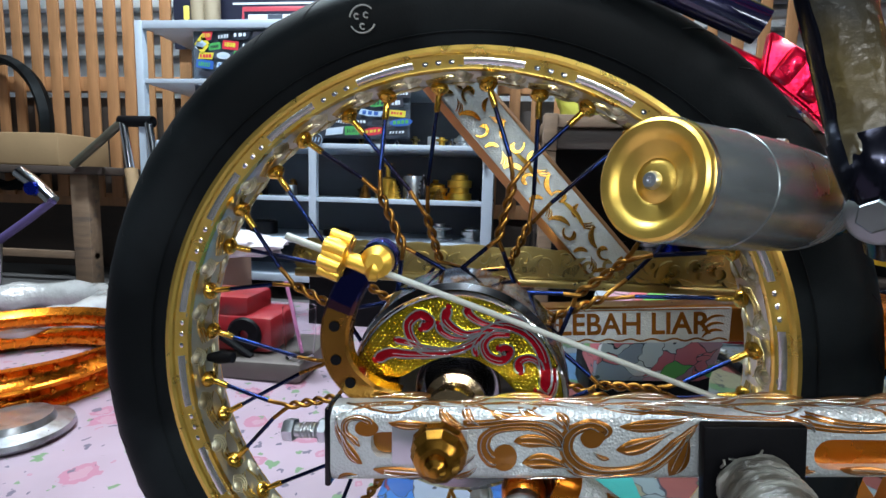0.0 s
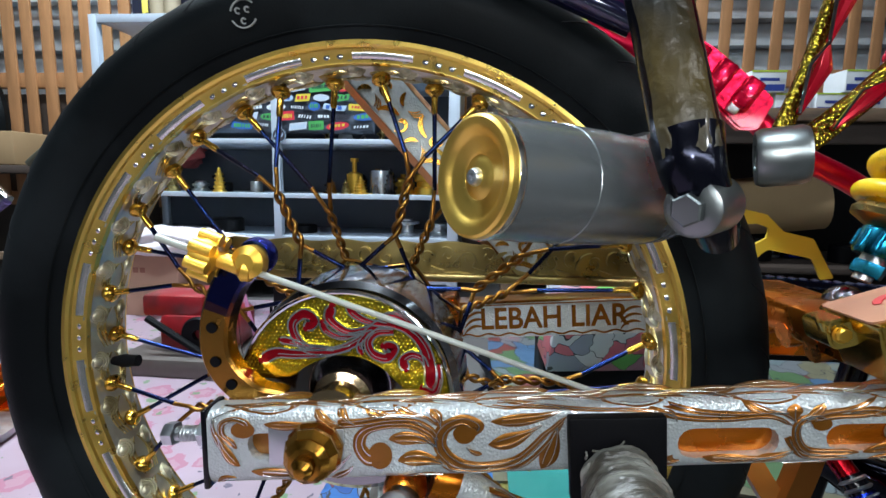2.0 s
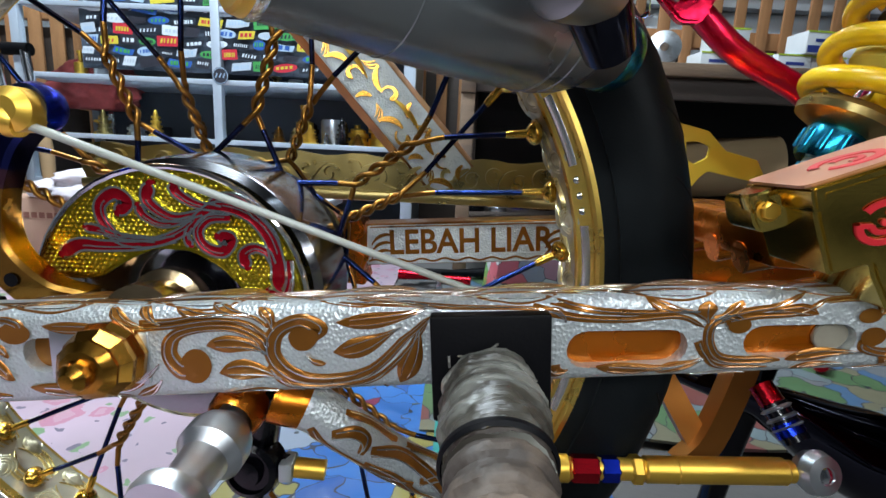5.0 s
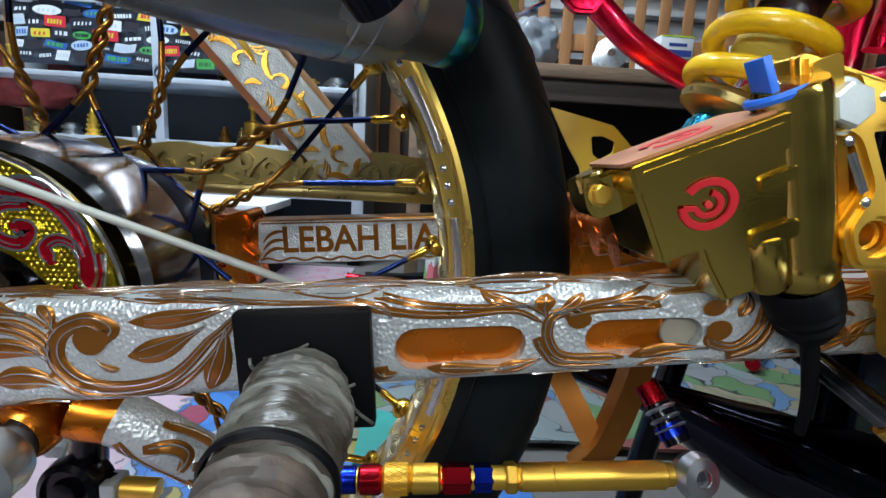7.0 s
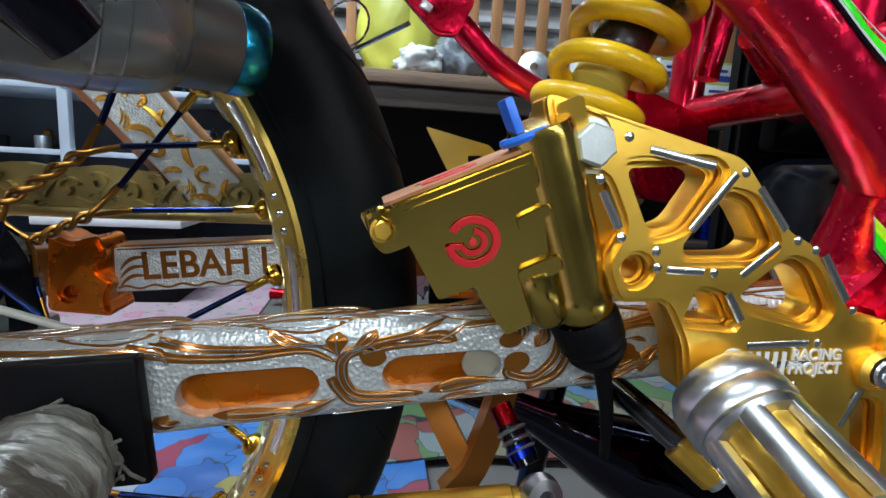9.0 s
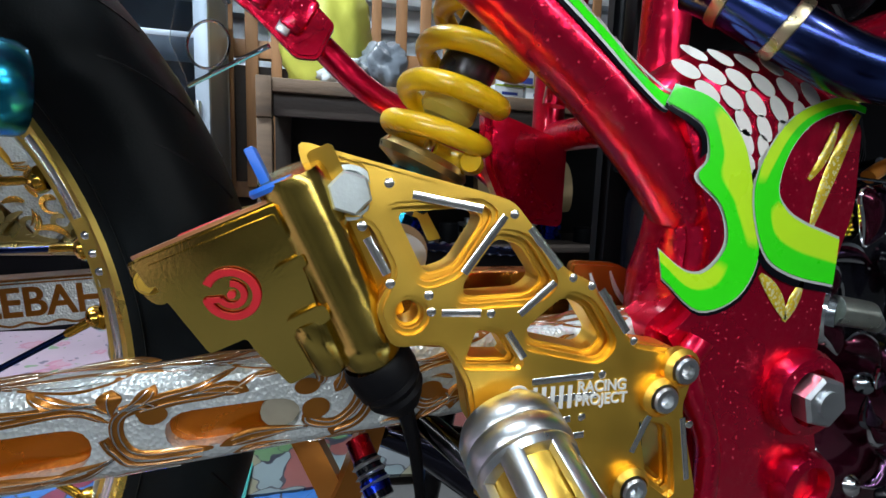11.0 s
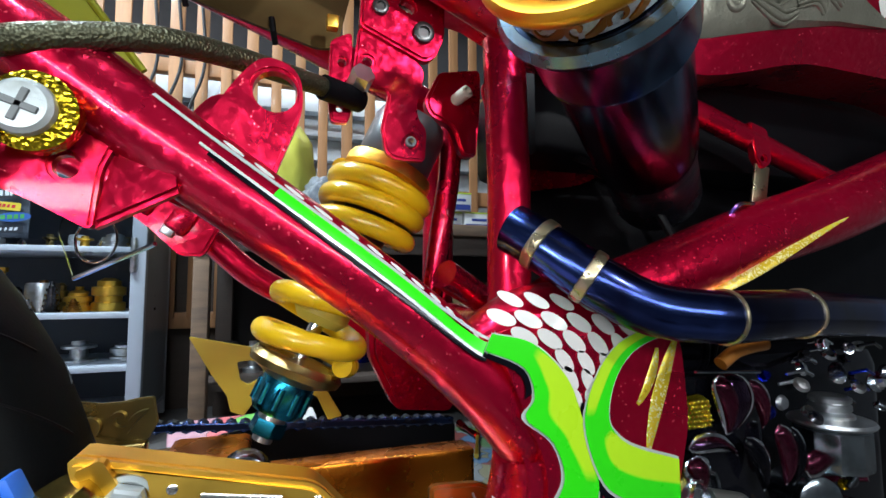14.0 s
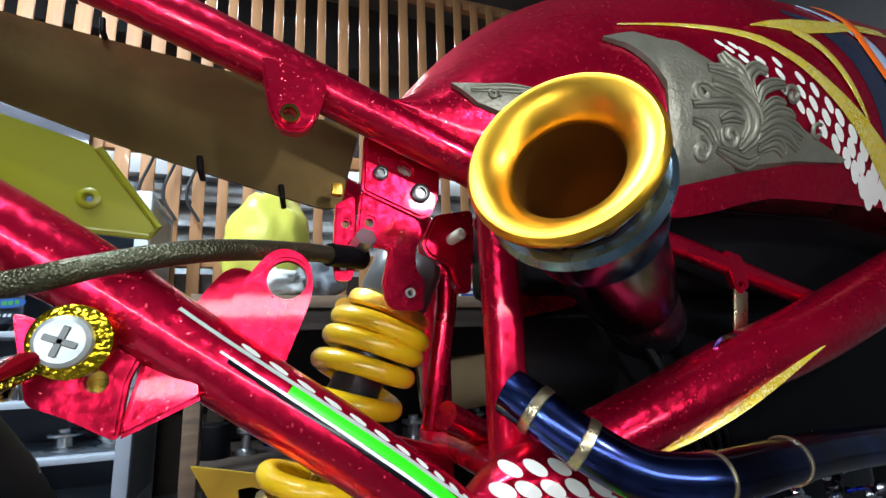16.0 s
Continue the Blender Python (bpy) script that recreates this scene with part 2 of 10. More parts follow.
DARK_BEADED = pebbled("dark_gold_beaded", (0.26, 0.19, 0.02), 0.22, 1.0, 0.0013, 0.0005)
GOLD_GROUND = mat("gold_ground", (0.46, 0.36, 0.022), 0.24, 1.0, var=0.25, scale=45)
GOLD_BEAD = mat("gold_bead", (0.80, 0.62, 0.06), 0.18, 1.0, var=0.15)
GOLD_BEADED = pebbled("gold_beaded", (0.60, 0.42, 0.02), 0.22, 1.0, 0.0019, 0.0006)
YELLOW = mat("yellow_spring", (0.84, 0.54, 0.010), 0.3, 0.0, var=0.08, scale=40, coat=0.6, dirt=(0.5, 0.3, 0.02), dirt_at=0.7)
YELLOW_PL = mat("yellow_plastic", (0.25, 0.25, 0.004), 0.38, 0.0, var=0.12, scale=20, coat=0.2)
YELLOW_PALE = mat("bump_rubber", (0.62, 0.52, 0.09), 0.5, 0.0, var=0.1)
PEWTER = mat("pewter", (0.20, 0.192, 0.150), 0.40, 0.6, var=0.3, scale=60, bump=0.0005, bscale=420, dirt=(0.13, 0.12, 0.085))
SILVER_PRINT = mat("silver_print", (0.75, 0.75, 0.72), 0.45, 0.25, var=0.06)
GREYWRAP = mat("grey_tape", (0.36, 0.36, 0.32), 0.30, 0.0, var=0.75, scale=34, bump=0.0014, bscale=90, stretch=(0.6, 3.5, 0.6), dirt=(0.045, 0.040, 0.032), dirt_at=0.46)
DIRT_RUBBER = mat("worn_rubber", (0.055, 0.042, 0.034), 0.6, 0.0, var=0.4, scale=40, bump=0.0006, bscale=240, dirt=(0.3, 0.22, 0.16))
BROWN_PLATE = mat("tinted_brass_plate", (0.085, 0.053, 0.017), 0.42, 0.9, var=0.45, scale=22, bump=0.0002, bscale=160, dirt=(0.07, 0.045, 0.018))
HOSE = pebbled("braided_hose", (0.075, 0.075, 0.045), 0.35, 0.8, 0.0011, 0.0004)
CABLE = mat("grey_cable", (0.36, 0.37, 0.33), 0.45, 0.1, var=0.12, scale=90)
WOOD = mat("fence_wood", (0.42, 0.20, 0.085), 0.55, 0.0, var=0.4, scale=7, bump=0.0006, bscale=60, stretch=(6, 6, 0.7), coat=0.15)
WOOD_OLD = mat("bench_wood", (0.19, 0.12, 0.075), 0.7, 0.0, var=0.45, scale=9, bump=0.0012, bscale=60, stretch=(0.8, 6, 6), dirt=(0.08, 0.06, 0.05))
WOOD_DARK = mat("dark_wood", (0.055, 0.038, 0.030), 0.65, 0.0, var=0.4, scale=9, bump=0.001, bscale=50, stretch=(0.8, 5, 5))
ALU = mat("aluminium_frame", (0.46, 0.52, 0.60), 0.42, 0.3, var=0.1, scale=10)
SHEET = mat("corrugated_sheet", (0.82, 0.87, 0.94), 0.45, 0.25, var=0.12, scale=3, dirt=(0.4, 0.42, 0.45))
CARD = mat("cardboard", (0.28, 0.18, 0.09), 0.8, 0.0, var=0.15, scale=12, bump=0.0003, bscale=100)
PAPER = mat("white_box", (0.62, 0.64, 0.66), 0.6, 0.0, var=0.08)
RED_PAPER = mat("red_enamel_tool", (0.26, 0.01, 0.015), 0.4, 0.1, var=0.3, scale=30, coat=0.3, dirt=(0.08, 0.02, 0.02))
# grey-blue tint carries the haze of the cabinet glass
DARK_BOARD = mat("dark_board", (0.05, 0.062, 0.085), 0.5, 0.0, var=0.3, scale=5)
PLASTER = mat("wall_plaster", (0.16, 0.165, 0.175), 0.8, 0.0, var=0.2, scale=3, bump=0.001, bscale=40)
CONCRETE = mat("concrete_floor", (0.085, 0.080, 0.078), 0.75, 0.0, var=0.25, scale=4, bump=0.0008, bscale=90)


def glass(name, tint):
    m = bpy.data.materials.new(name)
    m.use_nodes = True
    b = m.node_tree.nodes["Principled BSDF"]
    b.inputs["Base Color"].default_value = rgb(tint)
    b.inputs["Roughness"].default_value = 0.04
    b.inputs["Transmission Weight"].default_value = 1.0
    b.inputs["IOR"].default_value = 1.06
    return m


GLASS = glass("cabinet_glass", (0.93, 0.97, 0.98))
SMOKE = glass("smoke_acrylic", (0.62, 0.64, 0.66))
JAR_GLASS = glass("jar_glass", (0.95, 0.95, 0.97))
FILM = glass("clear_wrap", (0.97, 0.95, 0.9))
FILM.node_tree.nodes["Principled BSDF"].inputs["Roughness"].default_value = 0.15


# ---- building helpers ----
def thing(name, at, label, category, group="", kind=""):
    ob = new(name)
    ob.empty_display_size = 0.05
    ob.location = at
    return tagged(ob, label, category, group, kind)


def root_of(ob):
    while ob.parent:
        ob = ob.parent
    return ob


def part(name, bm, material, parent=None, label="", sharp=35, extra=()):
    """Links a bmesh, given in world places, as one mesh object under a thing or a part."""
    me = bpy.data.meshes.new(name)
    if parent:
        bmesh.ops.translate(bm, vec=-root_of(parent).location, verts=bm.verts)
    bm.to_mesh(me)
    bm.free()
    me.materials.append(material)
    for e in extra:
        me.materials.append(e)
    me.polygons.foreach_set("use_smooth", [True] * len(me.polygons))
    me.set_sharp_from_angle(angle=radians(sharp))
    ob = new(name, me)
    if parent:
        ob.parent = parent
    if label:
        ob["label"] = label
    return ob


def pieces(name, bm, material, parent, label="", sharp=50):
    """Links each separate piece of a bmesh as a part of its own."""
    left = set(bm.verts)
    while left:
        group, todo = set(), [next(iter(left))]
        while todo:
            v = todo.pop()
            if v in group:
                continue
            group.add(v)
            todo += [e.other_vert(v) for e in v.link_edges]
        left -= group
        vs = sorted(group, key=lambda v: v.index)
        one = bmesh.new()
        new_of = {v: one.verts.new(v.co) for v in vs}
        for f in {f for v in vs for f in v.link_faces}:
            one.faces.new([new_of[v] for v in f.verts])
        part(name, one, material, parent, label, sharp)
    bm.free()


def solo(name, bm, material, label, category, group="", kind="", sharp=35):
    """A thing of one mesh, with its origin at the middle of its base."""
    lo = [min(v.co[i] for v in bm.verts) for i in range(3)]
    hi = [max(v.co[i] for v in bm.verts) for i in range(3)]
    at = Vector(((lo[0] + hi[0]) / 2, (lo[1] + hi[1]) / 2, lo[2]))
    bmesh.ops.translate(bm, vec=-at, verts=bm.verts)
    ob = part(name, bm, material, None, "", sharp)
    ob.location = at
    return tagged(ob, label, category, group, kind)


def box(lo, hi, bevel=0.0, bm=None, turn=None, seg=2):
    """A box between two corners, its edges rounded; turn: a matrix about its middle."""
    bm = bm or bmesh.new()
    lo, hi = Vector(lo), Vector(hi)
    mid, size = (lo + hi) / 2, hi - lo
    m = Matrix.Translation(mid) @ (turn.to_4x4() if turn else Matrix()) @ Matrix.Diagonal((*size, 1))
    made = bmesh.ops.create_cube(bm, size=1, matrix=m)
    if bevel:
        es = list({e for v in made["verts"] for e in v.link_edges})
        bmesh.ops.bevel(bm, geom=es, offset=bevel, segments=seg, affect="EDGES", profile=0.5)
    return bm


def frames_along(pts):
    """A direction and two sideways axes at each point of a line, without twist."""
    out, n = [], len(pts)
    side = None
    for i in range(n):
        d = (pts[min(i + 1, n - 1)] - pts[max(i - 1, 0)]).normalized()
        if side is None:
            side = d.orthogonal().normalized()
        side = (side - d * side.dot(d)).normalized()
        out.append((d, side, d.cross(side)))
    return out


def tube(pts, r, n=12, bm=None, caps=True, flat=1.0):
    """A round bar along points; r: a radius or one for each point."""
    bm = bm or bmesh.new()
    pts = [Vector(p) for p in pts]
    rs = r if isinstance(r, (list, tuple)) else [r] * len(pts)
    rings = []
    for p, (d, a, b), rad in zip(pts, frames_along(pts), rs):
        rings.append([bm.verts.new(p + (a * math.cos(2 * math.pi * k / n) + b * math.sin(2 * math.pi * k / n) * flat) * rad) for k in range(n)])
    for u, v in zip(rings, rings[1:]):
        for k in range(n):
            bm.faces.new((u[k], u[(k + 1) % n], v[(k + 1) % n], v[k]))
    if caps:
        bm.faces.new(rings[0][::-1])
        bm.faces.new(rings[-1])
    return bm


def smooth_line(ctrl, steps=8):
    """Points of a smooth curve through ctrl."""
    c = [Vector(p) for p in ctrl]
    c = [c[0] * 2 - c[1]] + c + [c[-1] * 2 - c[-2]]
    out = []
    for i in range(1, len(c) - 2):
        p0, p1, p2, p3 = c[i - 1:i + 3]
        for s in range(steps):
            t = s / steps
            out.append(0.5 * ((2 * p1) + (p2 - p0) * t + (2 * p0 - 5 * p1 + 4 * p2 - p3) * t * t + (3 * p1 - p0 - 3 * p2 + p3) * t ** 3))
    out.append(c[-2])
    return out


def lathe(profile, origin, axis, n=48, bm=None, close=False):
    """A body turned about an axis; profile: (radius, distance along the axis)."""
    bm = bm or bmesh.new()
    axis = Vector(axis).normalized()
    a = axis.orthogonal().normalized()
    b = axis.cross(a)
    o = Vector(origin)
    rings = []
    for r, h in profile:
        if r < 1e-6:
            rings.append([bm.verts.new(o + axis * h)])
        else:
            rings.append([bm.verts.new(o + axis * h + (a * math.cos(2 * math.pi * k / n) + b * math.sin(2 * math.pi * k / n)) * r) for k in range(n)])
    pairs = list(zip(rings, rings[1:]))
    if close:
        pairs.append((rings[-1], rings[0]))
    for u, v in pairs:
        for k in range(n):
            q = [u[k % len(u)], u[(k + 1) % len(u)], v[(k + 1) % len(v)], v[k % len(v)]]
            q = list(dict.fromkeys(q))
            if len(q) > 2:
                bm.faces.new(q)
    return bm


def plate(outline, holes, place, thick, bm=None, bevel=0.0):
    """A flat plate with holes; outline and holes in two numbers, place(u, v, h) puts them in the world, h from 0 to thick."""
    bm = bm or bmesh.new()
    loops = [outline] + list(holes)
    tmp = bmesh.new()
    for lp in loops:
        vs = [tmp.verts.new((p[0], p[1], 0)) for p in lp]
        for i in range(len(vs)):
            tmp.edges.new((vs[i], vs[(i + 1) % len(vs)]))
    bmesh.ops.triangle_fill(tmp, edges=tmp.edges[:], use_beauty=True, use_dissolve=False)
    tmp.verts.index_update()
    top = [bm.verts.new(place(v.co.x, v.co.y, thick)) for v in tmp.verts]
    low = [bm.verts.new(place(v.co.x, v.co.y, 0)) for v in tmp.verts]
    for f in tmp.faces:
        bm.faces.new([top[v.index] for v in f.verts])
        bm.faces.new([low[v.index] for v in reversed(f.verts)])
    start = 0
    for lp in loops:
        k = len(lp)
        for i in range(k):
            a, b = start + i, start + (i + 1) % k
            bm.faces.new((top[a], top[b], low[b], low[a]))
        start += k
    tmp.free()
    bmesh.ops.recalc_face_normals(bm, faces=bm.faces[:])
    if bevel:
        es = [e for e in bm.edges if len(e.link_faces) == 2 and e.calc_face_angle(0) > 0.9]
        bmesh.ops.bevel(bm, geom=es, offset=bevel, segments=2, affect="EDGES")
    return bm


def rounded(points, r, steps=4):
    """A closed outline with its corners rounded off."""
    out, n = [], len(points)
    for i in range(n):
        p0, p, p1 = (Vector(points[j % n]).to_2d() for j in (i - 1, i, i + 1))
        a, b = (p0 - p), (p1 - p)
        ra = min(r, a.length * 0.45)
        rb = min(r, b.length * 0.45)
        s, e = p + a.normalized() * ra, p + b.normalized() * rb
        for k in range(steps + 1):
            t = k / steps
            q = s * (1 - t) ** 2 + p * 2 * t * (1 - t) + e * t * t
            out.append((q.x, q.y))
    return out


def circle2(cx, cy, r, n=16):
    return [(cx + r * math.cos(2 * math.pi * k / n), cy + r * math.sin(2 * math.pi * k / n)) for k in range(n)]


def stadium(x0, x1, y, h, slope=0.0, n=8):
    """A slot with round ends."""
    r = h / 2
    out = []
    for k in range(n + 1):
        a = -math.pi / 2 + math.pi * k / n
        out.append((x1 - r + r * math.cos(a), y + slope * (x1 - x0) + r * math.sin(a)))
    for k in range(n + 1):
        a = math.pi / 2 + math.pi * k / n
        out.append((x0 + r + r * math.cos(a), y + r * math.sin(a)))
    return out


def ribbon(bm, pts, width, place, h):
    """A raised strip on a surface; pts in two numbers, width: one or one for each point, place(u, v, h)."""
    ws = width if isinstance(width, (list, tuple)) else [width] * len(pts)
    rows = []
    n = len(pts)
    for i, ((x, y), w) in enumerate(zip(pts, ws)):
        x0, y0 = pts[max(i - 1, 0)]
        x1, y1 = pts[min(i + 1, n - 1)]
        dx, dy = x1 - x0, y1 - y0
        q = math.hypot(dx, dy) or 1
        nx, ny = -dy / q * w / 2, dx / q * w / 2
        rows.append([bm.verts.new(place(x + nx, y + ny, 0)), bm.verts.new(place(x + nx * 0.8, y + ny * 0.8, h)),
                     bm.verts.new(place(x - nx * 0.8, y - ny * 0.8, h)), bm.verts.new(place(x - nx, y - ny, 0))])
    for a, b in zip(rows, rows[1:]):
        for k in range(3):
            bm.faces.new((a[k], b[k], b[k + 1], a[k + 1]))


def scroll_line(cx, cy, r0, r1, a0, turns, n=26):
    """A spiral that winds out from r0 to r1, in two numbers."""
    out = []
    for i in range(n):
        t = i / (n - 1)
        a = a0 + turns * 2 * math.pi * t
        r = r0 + (r1 - r0) * t ** 0.8
        out.append((cx + r * math.cos(a), cy + r * math.sin(a)))
    return out


def bow(p, q, bend, n=12):
    """A bowed line from p to q; bend: how far its middle swings out, over its length."""
    (x0, y0), (x1, y1) = p, q
    mx, my = (x0 + x1) / 2 - (y1 - y0) * bend, (y0 + y1) / 2 + (x1 - x0) * bend
    return [((1 - t) ** 2 * x0 + 2 * t * (1 - t) * mx + t * t * x1, (1 - t) ** 2 * y0 + 2 * t * (1 - t) * my + t * t * y1) for t in [i / (n - 1) for i in range(n)]]


def leaf_w(n, w, tail=0.15):
    return [w * max(0.04, math.sin(math.pi * min(1, (i / (n - 1)) * (1 - tail) + tail * 0.5)) ** 0.8) for i in range(n)]


def taper_w(n, w0, w1):
    return [w0 + (w1 - w0) * i / (n - 1) for i in range(n)]


def inside(x, y, poly):
    hit_ = False
    for (x0, y0), (x1, y1) in zip(poly, poly[1:] + poly[:1]):
        if (y0 > y) != (y1 > y) and x < (x1 - x0) * (y - y0) / (y1 - y0) + x0:
            hit_ = not hit_
    return hit_


def bead_field(poly, place, gap, r, margin=0.0):
    """Small round beads in offset rows over an outline."""
    bm = bmesh.new()
    xs, ys = [p[0] for p in poly], [p[1] for p in poly]
    row, y = 0, min(ys)
    while y < max(ys):
        x = min(xs) + (row % 2) * gap / 2
        while x < max(xs):
            if all(inside(x + dx, y + dy, poly) for dx, dy in ((margin, 0), (-margin, 0), (0, margin), (0, -margin))):
                rings = []
                for rr, h in ((r, 0.0), (r * 0.72, r * 0.62)):
                    rings.append([bm.verts.new(place(x + rr * math.cos(a), y + rr * math.sin(a), h)) for a in [2 * math.pi * k / 7 for k in range(7)]])
                top = bm.verts.new(place(x, y, r * 0.92))
                for k in range(7):
                    j = (k + 1) % 7
                    bm.faces.new((rings[0][k], rings[0][j], rings[1][j], rings[1][k]))
                    bm.faces.new((rings[1][k], rings[1][j], top))
            x += gap
        y += gap * 0.87
        row += 1
    bmesh.ops.recalc_face_normals(bm, faces=bm.faces[:])
    return bm


def hex_bolt(at, axis, r, h, bm=None, socket=True, washer=True):
    """A hexagon head with a washer, or a cap screw with a socket."""
    bm = bm or bmesh.new()
    if washer:
        lathe([(0, 0), (r * 1.25, 0), (r * 1.25, h * 0.18), (r, h * 0.2)], at, axis, 24, bm)
    lathe([(r, h * 0.18), (r, h * 0.85), (r * 0.88, h), (0, h)], at, axis, 6, bm)
    return bm


def cap_screw(at, axis, r, h, bm=None):
    bm = bm or bmesh.new()
    lathe([(r, 0), (r, h * 0.85), (r * 0.85, h), (r * 0.55, h), (r * 0.5, h * 0.45), (0, h * 0.45)], at, axis, 20, bm)
    return bm


def lettering(body, size, depth, bold=0.0):
    """The mesh of a word, its middle at the origin, standing on no surface yet."""
    cu = bpy.data.curves.new("word", "FONT")
    cu.body, cu.offset, cu.size, cu.extrude, cu.align_x, cu.align_y = body, bold, size, depth, "CENTER", "CENTER"
    ob = new("word", cu)
    dg = bpy.context.evaluated_depsgraph_get()
    me = bpy.data.meshes.new_from_object(ob.evaluated_get(dg))
    bm = bmesh.new()
    bm.from_mesh(me)
    bpy.data.objects.remove(ob)
    bpy.data.meshes.remove(me)
    return bm


def lay(bm, m):
    bmesh.ops.transform(bm, matrix=m, verts=bm.verts)
    return bm


FRONT = Vector((0, -1, 0))
TO_FRONT = Matrix(((1, 0, 0, 0), (0, 0, -1, 0), (0, 1, 0, 0), (0, 0, 0, 1)))  # from lying flat to facing -y, upright

# ---- the workshop ----
X0, X1, Y0, Y1, ZC = -3.2, 2.8, -1.7, 2.75, 2.6


DARK_PLASTER = mat("dim_plaster", (0.10, 0.10, 0.105), 0.8, var=0.3, scale=3, bump=0.001, bscale=40)


def shell(name, lo, hi, m, label):
    bm = box(lo, hi)
    return tagged(part(name, bm, m), label, name.split("_")[0], kind="structure")


shell("floor", (X0, Y0, -0.10), (X1, Y1, 0.0), CONCRETE, "grey concrete workshop floor")
# walls and ceiling are added to close the room, dark to bounce little light
shell("wall_south", (X0, Y0 - 0.12, 0.0), (X1, Y0, ZC), DARK_PLASTER, "unseen dark wall added behind the camera")
shell("wall_west", (X0 - 0.12, Y0, 0.0), (X0, Y1, ZC), PLASTER, "grey side wall added to close the room")
shell("wall_east", (X1, Y0, 0.0), (X1 + 0.12, Y1, ZC), PLASTER, "grey side wall added to close the room")
# near-black colour stands in for the open night past the fence
shell("wall_north", (X0, Y1, 0.0), (X1, Y1 + 0.12, ZC), mat("night_black", (0.012, 0.012, 0.014), 0.8), "near-black backing for the night beyond the fence")
shell("ceiling", (X0 - 0.12, Y0 - 0.12, ZC), (X1 + 0.12, Y1 + 0.12, ZC + 0.1), mat("ceiling_board", (0.10, 0.10, 0.105), 0.8, var=0.2, scale=2), "unseen grey ceiling added to close the room")

# tube lights out of view: battens added for the assumed overhead lamps
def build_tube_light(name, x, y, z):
    t = thing(name, (x, y, z), "unseen white fluorescent batten added overhead", "lamp", "tube lights")
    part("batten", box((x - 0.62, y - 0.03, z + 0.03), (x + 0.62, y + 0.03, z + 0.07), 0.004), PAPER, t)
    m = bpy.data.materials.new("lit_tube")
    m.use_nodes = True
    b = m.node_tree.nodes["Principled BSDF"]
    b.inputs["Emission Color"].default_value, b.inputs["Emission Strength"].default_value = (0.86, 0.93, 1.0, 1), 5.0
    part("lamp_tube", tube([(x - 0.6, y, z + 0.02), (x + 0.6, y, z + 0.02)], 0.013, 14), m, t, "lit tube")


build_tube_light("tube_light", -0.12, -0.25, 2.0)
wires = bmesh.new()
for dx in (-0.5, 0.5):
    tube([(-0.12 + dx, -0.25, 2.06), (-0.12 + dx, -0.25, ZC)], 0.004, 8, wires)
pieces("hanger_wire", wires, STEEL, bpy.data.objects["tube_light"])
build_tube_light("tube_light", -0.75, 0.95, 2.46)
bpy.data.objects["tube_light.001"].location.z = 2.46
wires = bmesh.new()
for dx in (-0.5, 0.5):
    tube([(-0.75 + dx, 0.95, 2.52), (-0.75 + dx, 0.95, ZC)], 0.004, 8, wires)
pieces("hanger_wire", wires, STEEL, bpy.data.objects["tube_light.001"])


# unseen fill lamps added behind the camera, in place of a carried torch
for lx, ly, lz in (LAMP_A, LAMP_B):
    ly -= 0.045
    wl_ = thing("fill_lamp", (lx, ly, 0.0), "small unseen fill lamp added behind the camera on a black stand", "lamp", "work lamps")
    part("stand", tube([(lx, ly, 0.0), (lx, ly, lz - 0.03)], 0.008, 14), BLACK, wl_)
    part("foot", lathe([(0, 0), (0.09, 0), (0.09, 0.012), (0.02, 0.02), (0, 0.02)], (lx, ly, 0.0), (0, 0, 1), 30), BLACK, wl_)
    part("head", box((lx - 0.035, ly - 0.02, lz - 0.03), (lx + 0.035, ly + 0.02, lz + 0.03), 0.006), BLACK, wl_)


# long unseen fill bar on two legs, added behind the camera
bar_ = thing("fill_bar", (FILL_BAR[0], FILL_BAR[1], 0.0), "long unseen fill light bar added behind the camera on two black legs", "lamp")
part("housing", box((FILL_BAR[0] - 0.58, FILL_BAR[1] - 0.035, FILL_BAR[2] - 0.022), (FILL_BAR[0] + 0.58, FILL_BAR[1] - 0.008, FILL_BAR[2] + 0.022), 0.004), BLACK, bar_)
for dx in (-0.52, 0.52):
    part("leg", tube([(FILL_BAR[0] + dx, FILL_BAR[1] - 0.022, 0.0), (FILL_BAR[0] + dx, FILL_BAR[1] - 0.022, FILL_BAR[2] - 0.02)], 0.009, 12), BLACK, bar_)
    part("foot", box((FILL_BAR[0] + dx - 0.02, FILL_BAR[1] - 0.14, 0.0), (FILL_BAR[0] + dx + 0.02, FILL_BAR[1] + 0.10, 0.012), 0.003), BLACK, bar_)


# fence of slats with louvred sheet behind
def build_fence():
    fe = tagged(part("fence", box((-2.9, 2.085, 0.82), (2.6, 2.125, 0.885), 0.004), WOOD), "varnished wooden slat fence along the back of the shop", "fence", kind="structure")
    for z, h in ((1.275, 0.055), (2.20, 0.06), (0.30, 0.06)):
        part("fence_rail", box((-2.9, 2.085, z), (2.6, 2.125, z + h), 0.004), WOOD, fe)
    rng = random.Random(4)
    x = -2.85
    i = 0
    while x < 2.5:
        w = rng.uniform(0.048, 0.056) if x < 0 else rng.uniform(0.038, 0.046)
        me = box((x, 2.072, 0.34), (x + w, 2.0845, 2.235), 0.003)
        part("slat", me, WOOD if i % 7 != 3 else bpy.data.materials["fence_wood"], fe)
        x += (0.091 if x < 0 else 0.094) + rng.uniform(-0.004, 0.004)
        i += 1
    return fe


